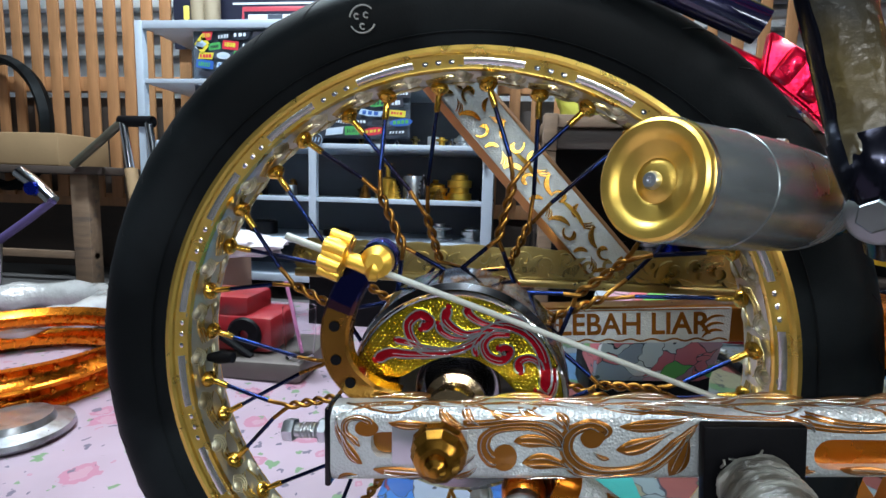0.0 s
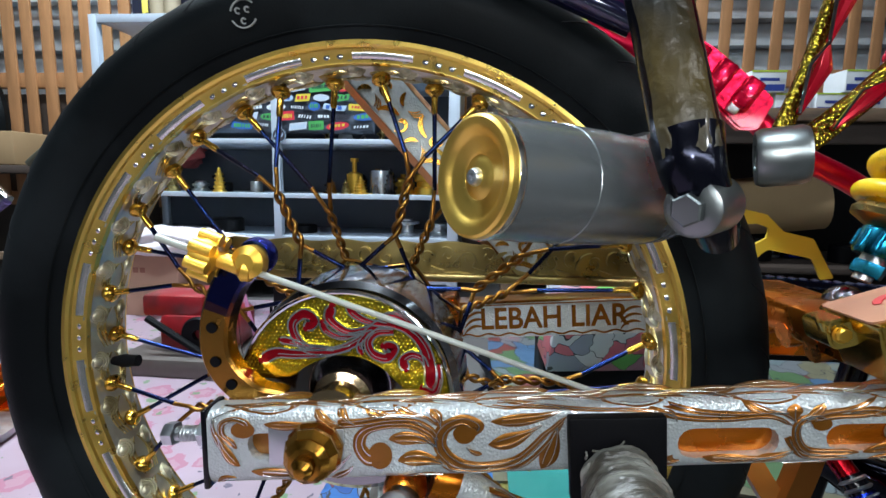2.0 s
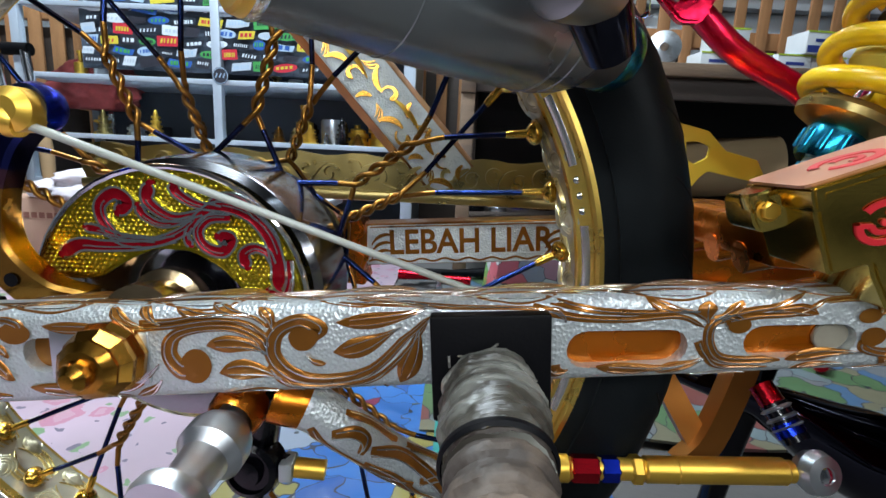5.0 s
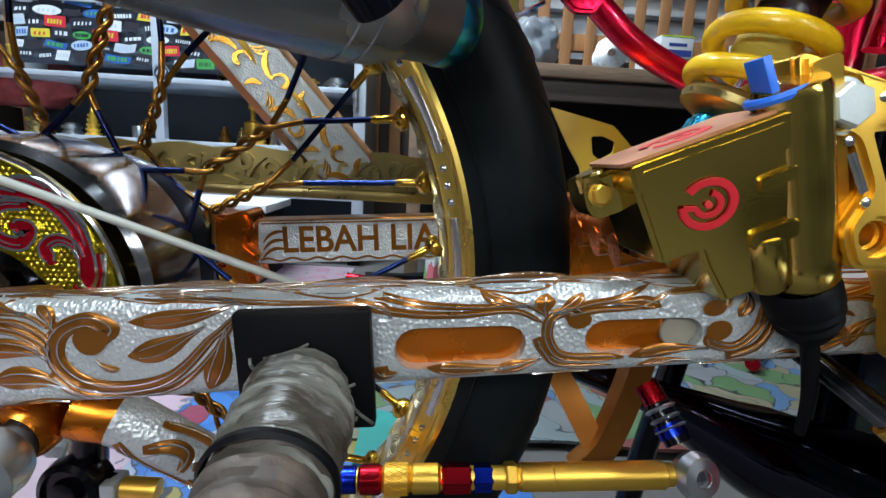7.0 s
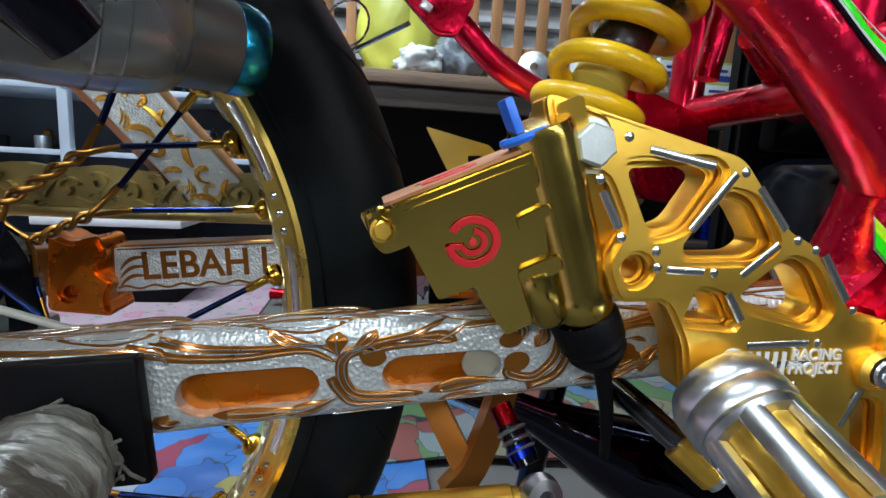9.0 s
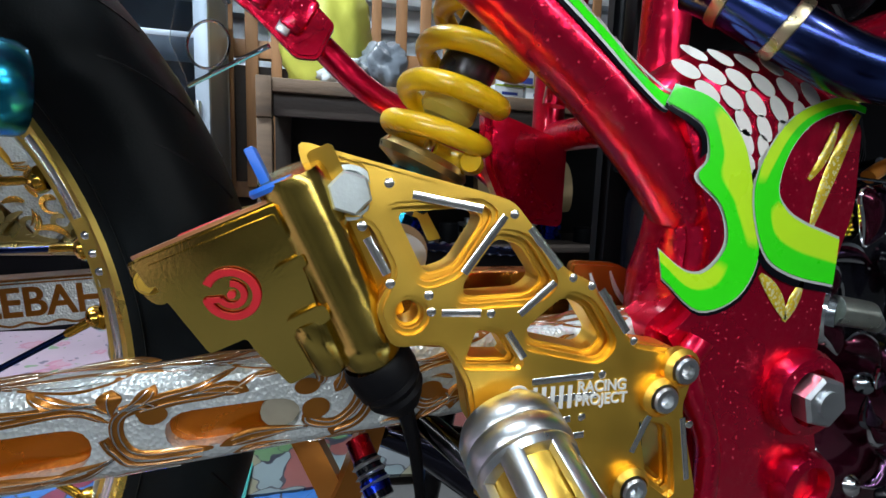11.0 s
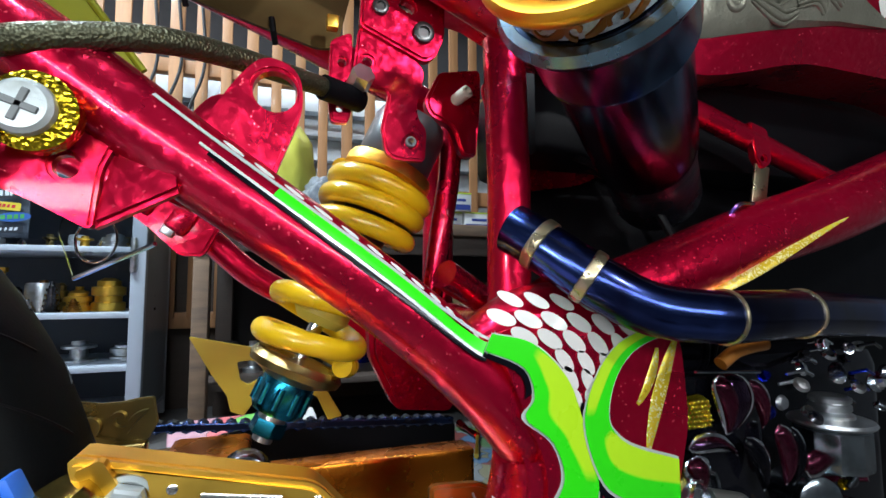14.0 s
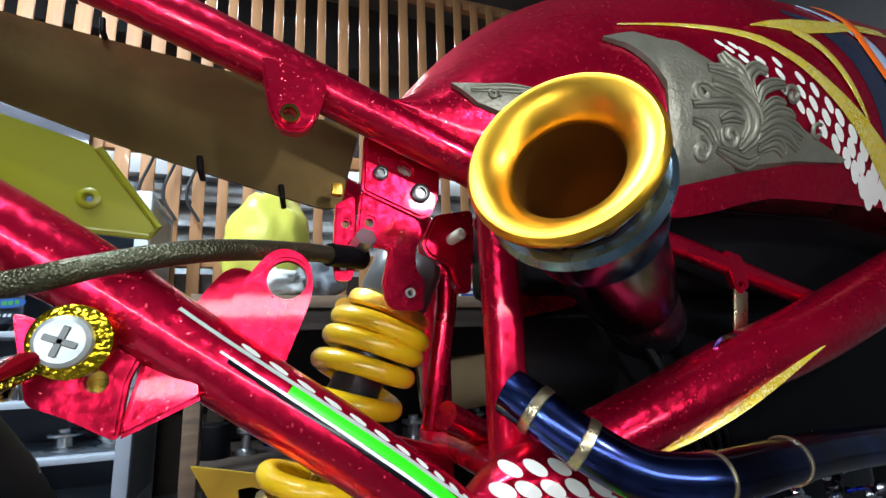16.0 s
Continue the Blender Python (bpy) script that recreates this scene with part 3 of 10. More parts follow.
build_fence()
bm = bmesh.new()
rows = []
z = 0.25
prof = []
while z < 1.34:
    prof += [(2.31, z), (2.262, z + 0.004), (2.268, z + 0.030), (2.296, z + 0.088), (2.31, z + 0.1085)]
    z += 0.110
vs = [[bm.verts.new((x, y, z)) for y, z in prof] for x in (-2.9, -1.0, 1.0, 2.6)]
for a, b in zip(vs, vs[1:]):
    for k in range(len(prof) - 1):
        bm.faces.new((a[k], b[k], b[k + 1], a[k + 1]))
bmesh.ops.solidify(bm, geom=bm.faces[:], thickness=0.004)
tagged(part("cladding", bm, SHEET, None, "", 30), "pale blue-grey louvred metal cladding behind the fence", "cladding", kind="structure")
tagged(part("kick_board", box((-2.9, 2.13, 0.0), (2.6, 2.16, 0.80), 0.003), WOOD_DARK), "dark wooden board below the fence", "board", kind="structure")


# glass display cabinet
def build_cabinet():
    x0, x1, y0, y1, z0, z1 = -1.295, -0.004, 1.66, 2.02, 0.07, 0.985
    cb = thing("display_cabinet", (x0, y0, 0.0), "glass display cabinet with pale aluminium frame and half-full shelves", "cabinet")
    f = 0.028
    for x, w in ((x0, f), (-0.655, f), (x1 - 0.038, 0.038)):
        part("post", box((x, y0, 0.02), (x + w, y0 + f, z1), 0.002), ALU, cb)
    for x in (x0, x1 - f):
        part("post", box((x, y1 - f, 0.02), (x + f, y1, z1), 0.002), ALU, cb)
    for z in (z0, z1 - f):
        part("rail", box((x0 + f, y0 + 0.002, z), (x1 - f, y0 + f, z + f), 0.002), ALU, cb)
    for z in (0.215, 0.365, 0.553, 0.770):
        part("shelf", box((x0 + f, y0 + 0.004, z), (x1 - f, y1 - 0.004, z + 0.016), 0.001), ALU, cb)
    part("top_panel", box((x0, y0 + 0.03, z1 - 0.012), (x1, y1, z1 - 0.002), 0.001), ALU, cb)
    part("back_panel", box((x0, y1 - 0.006, z0), (x1, y1 - 0.001, z1), 0.0), DARK_BOARD, cb, "dark back panel tinted for the haze of the glass")
    part("side_panel", box((x1 - 0.006, y0 + f, z0), (x1 - 0.001, y1 - f, z1 - f), 0.0), mat("cabinet_side", (0.20, 0.24, 0.28), 0.35, 0.3, var=0.12, scale=5), cb, "grey side panel")
    part("bottom_panel", box((x0, y0 + f, z0), (x1, y1, z0 + 0.012), 0.0), ALU, cb)
    for x in (x0 + 0.01, x1 - 0.05):
        part("foot", box((x, y0 + 0.01, 0.0), (x + 0.04, y0 + 0.05, 0.03), 0.003), BLACK, cb)
    part("hinge", lathe([(0.007, -0.05), (0.009, -0.045), (0.009, 0.045), (0.007, 0.05)], (x1 - 0.030, y0 - 0.006, 0.545), (0, 0, 1), 14), STEEL, cb)
    g = part("pane", box((x0 + f, y0 + 0.010, z0 + f), (-0.655, y0 + 0.013, z1 - f)), GLASS, cb)
    g.visible_shadow = False
    g = part("pane", box((-0.40, y0 + 0.016, 0.585), (x1 - f, y0 + 0.019, z1 - f)), GLASS, cb)
    g.visible_shadow = False
    # stickers on the glass
    part("sticker_board", box((-1.09, y0 + 0.030, 0.590), (-0.30, y0 + 0.033, 0.955)), DARK_BOARD, cb, "dark film behind the stickers")
    cols = [(0.50, 0.03, 0.05), (0.60, 0.66, 0.72), (0.03, 0.10, 0.36), (0.58, 0.48, 0.05), (0.06, 0.30, 0.08), (0.02, 0.025, 0.035), (0.03, 0.03, 0.04), (0.36, 0.48, 0.62), (0.45, 0.52, 0.60)]
    ms = [mat("sticker_print", c, 0.35, 0.0, var=0.1, coat=0.3) for c in cols]
    rng = random.Random(21)
    k = 0
    for r in range(11):
        z = 0.600 + r * 0.0318
        x = -1.08 + rng.uniform(0, 0.03)
        while x < -0.36:
            w, h = rng.uniform(0.040, 0.085), rng.uniform(0.021, 0.032)
            if not (abs(x + w / 2 + 0.628) < 0.05 and z < 0.63):
                m1, m2 = ms[k * 5 % 9], ms[(k * 7 + 3) % 9]
                tl, mx, mz = rng.uniform(-0.14, 0.14), x + w / 2, z + h / 2
                ct, st = math.cos(tl), math.sin(tl)
                put = lambda u, v, hh, y=0.0095: Vector((mx + (u - mx) * ct - (v - mz) * st, y0 + y - hh, mz + (u - mx) * st + (v - mz) * ct))
                sk = 0.3 * h
                shape = (rounded([(x, z), (x, z + h), (x + w, z + h), (x + w, z)], 0.003, 3), [(x, z), (x + sk, z + h), (x + w, z + h), (x + w - sk, z)], [(mx + w / 2 * math.cos(q), mz + h / 2 * math.sin(q)) for q in [2 * math.pi * i / 20 for i in range(20)]],
                         [(x, z + h * 0.2), (x + sk, z + h), (x + w * 0.7, z + h * 0.8), (x + w, z + h * 0.9), (x + w - sk, z + h * 0.1), (x + w * 0.4, z)])[rng.randrange(4)]
                if k % 5 == 0:
                    m1, m2 = ms[5 + k % 2], ms[(k * 7 + 1) % 5]
                s = part("sticker", plate(shape, [], put, 0.0004), m1, cb)
                b = bmesh.new()
                n = rng.randrange(3, 8)
                zl, zh, sl = z + h * rng.uniform(0.22, 0.40), z + h * rng.uniform(0.60, 0.78), rng.uniform(0, 0.3)
                for i in range(n):
                    bw = w * 0.72 / n
                    bx = x + w * 0.14 + i * bw
                    gw = bw * rng.uniform(0.55, 0.92)
                    plate([(bx, zl), (bx + bw * sl, zh), (bx + gw, zh), (bx + gw - bw * sl * 0.9, zl)], [], lambda u, v, hh: put(u, v, hh, 0.0088), 0.0003, b)
                part("sticker_print", b, m2, s)["kind"] = "stuff"
            x += w + rng.uniform(0.002, 0.012)
            k += 1
    s = part("sticker", plate(circle2(-0.628, 0.580, 0.026, 28), [], lambda u, v, hh: Vector((u, y0 - 0.0010 - hh, v)), 0.0004), ms[6], cb, "round black and blue sticker")
    b = bmesh.new()
    ribbon(b, [(-0.628 + 0.0235 * math.cos(a), 0.580 + 0.0235 * math.sin(a)) for a in [6.283 * i / 32 for i in range(33)]], 0.0022, lambda u, v, h: Vector((u, y0 - 0.0015 - h, v)), 0.0003)
    for i in range(3):
        ribbon(b, [(-0.643 + i * 0.012, 0.574), (-0.637 + i * 0.012, 0.588)], 0.004, lambda u, v, h: Vector((u, y0 - 0.0015 - h, v)), 0.0003)
    part("sticker_print", b, ms[7], s)
    s = part("sticker", plate([(-1.075, 0.905), (-1.045, 0.940), (-1.015, 0.905), (-1.045, 0.870)], [], lambda u, v, hh: Vector((u, y0 + 0.0095 - hh, v)), 0.0004), ms[3], cb, "yellow diamond sticker")
    part("sticker_print", plate([(-1.063, 0.905), (-1.045, 0.918), (-1.027, 0.905), (-1.045, 0.893)], [], lambda u, v, hh: Vector((u, y0 + 0.0088 - hh, v)), 0.0003), ms[7], s)
    return cb


build_cabinet()

# banner and clutter behind the cabinet's top
bn_ = tagged(part("banner", box((-1.40, 2.035, 0.99), (-0.30, 2.045, 1.62), 0.002), mat("dark_banner", (0.022, 0.024, 0.045), 0.35, 0.0, var=0.4, scale=6, bump=0.004, bscale=9, coat=0.3)), "dark printed banner hung on the fence", "banner")
for x, w in ((-1.085, 0.30), (-0.765, 0.16)):
    bp_ = bmesh.new()
    fl_ = lambda u, v, h: Vector((u, 2.0345 - h, v))
    ribbon(bp_, [(x, 1.06), (x, 1.150), (x + w, 1.150), (x + w, 1.06)], 0.020, fl_, 0.0008)
    part("red_border", bp_, mat("red_print_border", (0.42, 0.05, 0.07), 0.5), bn_)
    part("white_panel", box((x + 0.022, 2.0335, 1.05), (x + w - 0.022, 2.0345, 1.128)), PAPER, bn_)
    part("dark_panel", box((x + w * 0.36, 2.0325, 1.05), (x + w * 0.58, 2.0333, 1.127)), DARK_BOARD, bn_)
part("white_edge", box((-1.13, 2.0335, 1.168), (-0.58, 2.0345, 1.176)), PAPER, bn_)
for x in (-1.252, -1.192):
    solo("wooden_post", lathe([(0.030, 0.0), (0.032, 0.02), (0.031, 0.62), (0, 0.62)], (x, 1.985, 0.986), (0, 0, 1), 20), mat("pale_post", (0.30, 0.24, 0.16), 0.6, var=0.3, scale=8, stretch=(5, 5, 0.6)) if x < -1.2 else bpy.data.materials["pale_post"], "pale round wooden post standing on the cabinet", "post", "posts on the cabinet")
solo("yellow_card", box((-1.285, 1.93, 0.986), (-1.262, 1.938, 1.13), 0.002), YELLOW_PALE, "narrow yellow card standing on the cabinet", "card")


def small_part(kind, x, y, z, r, h, m, label, category, group):
    """A turned spare part standing on a shelf."""
    prof = {"hub": [(0, 0), (r, 0), (r, h * 0.12), (r * 0.5, h * 0.2), (r * 0.45, h * 0.6), (r * 0.9, h * 0.68), (r * 0.9, h * 0.8), (r * 0.4, h * 0.85), (r * 0.4, h), (0, h)],
            "gear": [(0, 0), (r, 0), (r, h * 0.25), (r * 0.8, h * 0.28), (r * 0.8, h * 0.45), (r, h * 0.48), (r, h * 0.72), (r * 0.7, h * 0.75), (r * 0.7, h * 0.9), (r * 0.3, h), (0, h)],
            "ringed": [(0, 0)] + [(r * k, h * z) for i in range(5) for k, z in ((1.0 - 0.10 * i, 0.17 * i), (1.0 - 0.10 * i, 0.17 * i + 0.08), (0.74 - 0.10 * i, 0.17 * i + 0.09), (0.74 - 0.10 * i, 0.17 * i + 0.165))] + [(r * 0.3, h * 0.86), (r * 0.2, h), (0, h)],
            "can": [(0, 0), (r, 0), (r, h * 0.9), (r * 0.9, h), (0, h)],
            "vial": [(0, 0), (r, 0), (r, h * 0.55), (r * 0.3, h * 0.62), (r * 0.3, h * 0.9), (r * 0.5, h * 0.9), (r * 0.5, h), (0, h)]}[kind]
    return solo({"hub": "wheel_hub", "gear": "gear_set", "ringed": "turned_fitting", "can": "metal_can", "vial": "carburettor_jet"}[kind], lathe(prof, (x, y, z), (0, 0, 1), 22), m, label, category, group)


SH = {0: 0.231, 1: 0.381, 2: 0.569, 3: 0.786}
rng = random.Random(30)
for x, kind, r, h, m in ((-0.40, "vial", 0.030, 0.13, GOLD), (-0.30, "can", 0.042, 0.085, STEEL), (-0.21, "gear", 0.036, 0.060, GOLD), (-0.13, "gear", 0.045, 0.10, GOLD), (-0.03, "hub", 0.028, 0.06, BLACK),
                         (-0.50, "hub", 0.02, 0.04, BLACK), (-0.78, "can", 0.022, 0.04, STEEL), (-0.90, "can", 0.025, 0.035, BLACK), (-1.00, "gear", 0.03, 0.04, STEEL), (-1.12, "hub", 0.03, 0.06, GOLD)):
    small_part(kind, x, 1.80, SH[1] + 0.0005, r, h, m, "turned motorcycle spare part standing on a glass cabinet shelf", "spare part", "spares on the shelf")
for i in range(16):
    small_part(("ringed", "hub", "ringed", "gear")[i % 4], (-0.47 + 0.027 * i) if i < 11 else (-1.16 + 0.09 * (i - 11)), 1.865 + 0.02 * (i % 3) if i % 2 else 1.735, SH[1] + 0.0005, 0.016 + 0.012 * rng.random(), 0.035 + 0.06 * rng.random(), (SPOKE_GOLD, CHROME, BRASS, DARK_CHROME, GOLD)[i % 5], "small ringed metal fitting standing among spares on a shelf", "spare part", "spares on the shelf")
for i in range(7):
    small_part(("hub", "can", "ringed")[i % 3], -0.52 + 0.07 * i, 1.86, SH[2] + 0.0005, 0.018 + 0.010 * rng.random(), 0.025 + 0.03 * rng.random(), (BRASS, PAPER, CHROME)[i % 3], "small bright fitting on the cabinet's middle shelf", "spare part", "spares on the shelf")
for x, kind, r, h, m in ((-0.20, "hub", 0.025, 0.04, GOLD), (-0.12, "gear", 0.035, 0.05, STEEL), (-1.18, "vial", 0.02, 0.09, GOLD), (-1.1, "can", 0.03, 0.05, PAPER), (-0.05, "can", 0.03, 0.04, BLACK)):
    small_part(kind, x, 1.80, SH[2] + 0.0005, r, h, m, "small spare part on the cabinet's middle shelf", "spare part", "spares on the shelf")
for x, kind, r, h, m in ((-0.60, "can", 0.05, 0.03, BLACK), (-0.2, "hub", 0.05, 0.06, STEEL), (-0.08, "gear", 0.04, 0.05, STEEL), (-0.9, "can", 0.06, 0.05, BLACK)):
    small_part(kind, x, 1.80, SH[0] + 0.0005, r, h, m, "dull spare part on the cabinet's lower shelf", "spare part", "spares on the shelf")


def crumpled(name, c, size, m, label, category, seed, rough_amt=0.25, flat_base=True):
    """A soft heap: a bag or a cloth with folds."""
    bm = bmesh.new()
    bmesh.ops.create_icosphere(bm, subdivisions=4, radius=1)
    noise.seed_set(seed)
    for v in bm.verts:
        n = noise.fractal(v.co * 1.7 + Vector((seed, 0, 0)), 0.6, 2.2, 5)
        f = 1 + rough_amt * n
        v.co = Vector((v.co.x * size[0] * f, v.co.y * size[1] * f, v.co.z * size[2] * f))
        if flat_base:
            v.co.z = max(v.co.z, -size[2] * 0.75)
    lo = min(v.co.z for v in bm.verts)
    bmesh.ops.translate(bm, vec=Vector((c[0], c[1], c[2] - lo)), verts=bm.verts)
    return solo(name, bm, m, label, category, sharp=80)


# work bench with clutter
def build_bench():
    bn = thing("work_bench", (0.12, 1.48, 0.0), "old wooden work bench with a scarred edge", "bench")
    part("top", box((0.150, 1.50, 0.615), (1.75, 2.04, 0.652), 0.004), WOOD_OLD, bn)
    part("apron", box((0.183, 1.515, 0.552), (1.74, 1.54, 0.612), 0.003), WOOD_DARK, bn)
    part("end_block", box((0.141, 1.494, 0.545), (0.182, 1.55, 0.654), 0.003), WOOD_OLD, bn)
    part("leg", box((0.141, 1.50, 0.0), (0.182, 1.56, 0.5445), 0.004), WOOD_OLD, bn)
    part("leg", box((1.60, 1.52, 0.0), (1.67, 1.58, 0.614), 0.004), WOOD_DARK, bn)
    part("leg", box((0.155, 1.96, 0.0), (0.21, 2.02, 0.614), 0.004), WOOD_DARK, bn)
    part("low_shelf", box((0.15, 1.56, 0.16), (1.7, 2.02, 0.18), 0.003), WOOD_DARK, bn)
    # near-black sheet put in for the shade under the bench
    part("shade_board", box((0.15, 2.042, 0.185), (1.74, 2.056, 0.640), 0.003), BENCH_SHADE, bn, "near-black sheet standing in for the shade under the bench")


build_bench()
crumpled("black_bundle", (-1.20, 1.86, 0.986), (0.055, 0.05, 0.035), BLACK, "black bundle lying on the cabinet top", "bundle", 17, 0.35)
YBAG = mat("yellow_bag", (0.62, 0.60, 0.10), 0.35, 0.0, var=0.2, scale=12, coat=0.3)
GBAG = mat("grey_bag", (0.17, 0.19, 0.22), 0.3, 0.0, var=0.25, scale=12, bump=0.002, bscale=40, coat=0.3)
CLEAR = mat("frosted_wrap", (0.62, 0.64, 0.64), 0.25, 0.0, var=0.15, scale=14, bump=0.004, bscale=35, coat=0.5)
crumpled("yellow_bag", (0.33, 1.76, 0.653), (0.15, 0.13, 0.22), YBAG, "bulging translucent yellow plastic bag on the bench", "bag", 3, 0.11)
crumpled("grey_bag", (0.50, 1.62, 0.653), (0.075, 0.07, 0.085), GBAG, "dark grey knotted plastic bag on the bench", "bag", 5, 0.3)
crumpled("clear_bag", (0.38, 1.58, 0.653), (0.07, 0.06, 0.05), CLEAR, "crumpled clear plastic wrap on the bench", "wrap", 9, 0.35)
hubm = lathe([(0.012, -0.04), (0.02, -0.04), (0.022, -0.032), (0.048, -0.030), (0.050, -0.026), (0.030, -0.022), (0.026, 0.0), (0.030, 0.024), (0.048, 0.028), (0.048, 0.032), (0.012, 0.036)], (0.735, 1.60, 0.702), Vector((-0.25, -1, 0.1)), 32, close=True)
wh = solo("alloy_hub", hubm, STEEL, "bare alloy wheel hub with drilled flanges on the bench", "wheel hub")
def spare_box(x, y, z, w, d, h, turn=0):
    t = thing("spare_parts_box", (x, y, z), "white and blue spare part carton with a lime edge", "carton", "cartons on the bench")
    m = Euler((0, 0, turn)).to_matrix()
    part("carton", box((x - w / 2, y - d / 2, z), (x + w / 2, y + d / 2, z + h), 0.0015), PAPER, t)
    part("blue_band", box((x - w / 2 + 0.004, y - d / 2 - 0.0006, z + 0.004), (x + w / 2 - 0.004, y - d / 2 - 0.0001, z + h * 0.36)), bpy.data.materials["blue_print"], t)
    part("lime_edge", box((x - w / 2, y - d / 2 - 0.0012, z + h * 0.93), (x + w / 2, y - d / 2 - 0.0001, z + h)), bpy.data.materials["lime_print"], t)
    part("print_bars", box((x - w * 0.25, y - d / 2 - 0.0008, z + h * 0.52), (x + w * 0.3, y - d / 2 - 0.0001, z + h * 0.66)), bpy.data.materials["blue_print"], t)
    t.rotation_euler = (0, 0, turn)
    return t


mat("blue_print", (0.03, 0.05, 0.25), 0.5)
mat("lime_print", (0.45, 0.62, 0.05), 0.5)
for x, z, t in ((0.93, 0.653, 0.05), (1.045, 0.653, -0.03), (1.16, 0.653, 0.04), (0.96, 0.7205, 0.0), (1.28, 0.653, 0.0), (1.23, 0.7205, 0.08), (1.40, 0.653, -0.05), (1.40, 0.7205, 0.02)):
    spare_box(x, 1.70 + 0.02 * math.sin(x * 30), z, 0.105, 0.09, 0.066, t)
for i in range(16):
    x = 0.2 + i * 0.09
    small_part(("can", "hub", "gear")[i % 3], x, 1.60 + 0.3 * rng.random(), 0.181, 0.03 + 0.02 * rng.random(), 0.05 + 0.05 * rng.random(), (BLACK, STEEL, BLUE_FIT)[i % 3], "oily spare part heaped under the bench", "spare part", "spares under the bench")
solo("cardboard_box", lathe([(0.09, 0), (0.095, 0.16), (0.09, 0.32)], (0.85, 1.72, 0.35), Vector((0.9, -0.2, 0.1)), 24), CARD, "rolled brown cardboard under the bench", "cardboard")

# left: low table with a box, fork legs, red vice, sheet on the floor
def build_table():
    t = thing("low_table", (-1.9, 2.0, 0), "rough low wooden table by the fence", "table")
    part("top", box((-2.75, 1.72, 0.44), (-1.50, 2.06, 0.47), 0.004), WOOD_DARK, t)
    for x in (-1.66, -2.7):
        part("leg", box((x, 1.74, 0.0), (x + 0.075, 1.80, 0.44), 0.004), WOOD_OLD, t)
    part("stretcher", box((-2.63, 1.755, 0.10), (-1.585, 1.785, 0.13), 0.003), WOOD_OLD, t)
    part("back_leg", box((-1.62, 1.98, 0.0), (-1.56, 2.04, 0.44), 0.004), WOOD_OLD, t)


build_table()
solo("cardboard_carton", box((-2.6, 1.76, 0.471), (-1.72, 2.02, 0.60), 0.008), CARD, "flattened brown carton lying on the low table", "carton")
fk = thing("fork_legs", (-1.40, 1.62, 0.34), "pair of chrome fork legs wrapped in card leaning on the table", "fork")
for dx in (0, 0.10):
    part("stanchion", tube([(-1.355 + dx, 1.66, 0.63), (-1.300 + dx, 1.62, 0.45)], 0.014, 18), CHROME, fk)
    part("wrapped_slider", tube([(-1.300 + dx, 1.62, 0.46), (-1.255 + dx, 1.585, 0.31), (-1.245 + dx, 1.575, 0.003)], [0.021, 0.020, 0.012], 18), CARD, fk)
part("fork_yoke", tube([(-1.37, 1.665, 0.635), (-1.24, 1.665, 0.635)], 0.02, 14), BLACK, fk)
part("steering_stem", tube([(-1.36, 1.66, 0.63), (-1.60, 1.70, 0.475)], 0.015, 14), mat("grimy_tube", (0.16, 0.15, 0.11), 0.45, 0.6, var=0.3), fk)
crumpled("plaid_cloth", (-1.20, 1.90, 0.47), (0.16, 0.10, 0.10), mat("plaid_red", (0.35, 0.06, 0.06), 0.9, 0.0, var=0.5, scale=60), "red checked cloth bundle", "cloth", 14, 0.3)
solo("cloth_stool", box((-1.36, 1.80, 0.0), (-1.31, 2.0, 0.47), 0.004), WOOD_DARK, "dark wooden trestle behind the forks", "trestle")
lv = thing("lever_assembly", (-1.62, 1.50, 0.0), "chrome brake lever assembly with a purple grip", "brake lever")
part("clamp", tube([(-1.62, 1.50, 0.44), (-1.56, 1.50, 0.40), (-1.50, 1.50, 0.345)], 0.022, 16), CHROME, lv)
part("pivot", lathe([(0, -0.02), (0.022, -0.02), (0.026, 0), (0.022, 0.02), (0, 0.02)], (-1.555, 1.49, 0.385), (0, 1, 0), 20), BLUE_FIT, lv)
part("grip", tube([(-1.50, 1.50, 0.345), (-1.60, 1.49, 0.27), (-1.70, 1.48, 0.20)], 0.014, 14), mat("purple_grip", (0.10, 0.07, 0.20), 0.4), lv)
part("stand_rod", tube([(-1.70, 1.48, 0.20), (-1.72, 1.48, 0.0)], 0.012, 12), STEEL, lv)
solo("thin_wheel_tyre", lathe([(0.26, -0.02), (0.285, -0.03), (0.30, 0.0), (0.285, 0.03), (0.26, 0.02)], (-2.22, 2.0, 0.66), (0.2, 1, 0), 64, close=True), RUBBER, "slim black tyre leaning on the fence", "tyre")

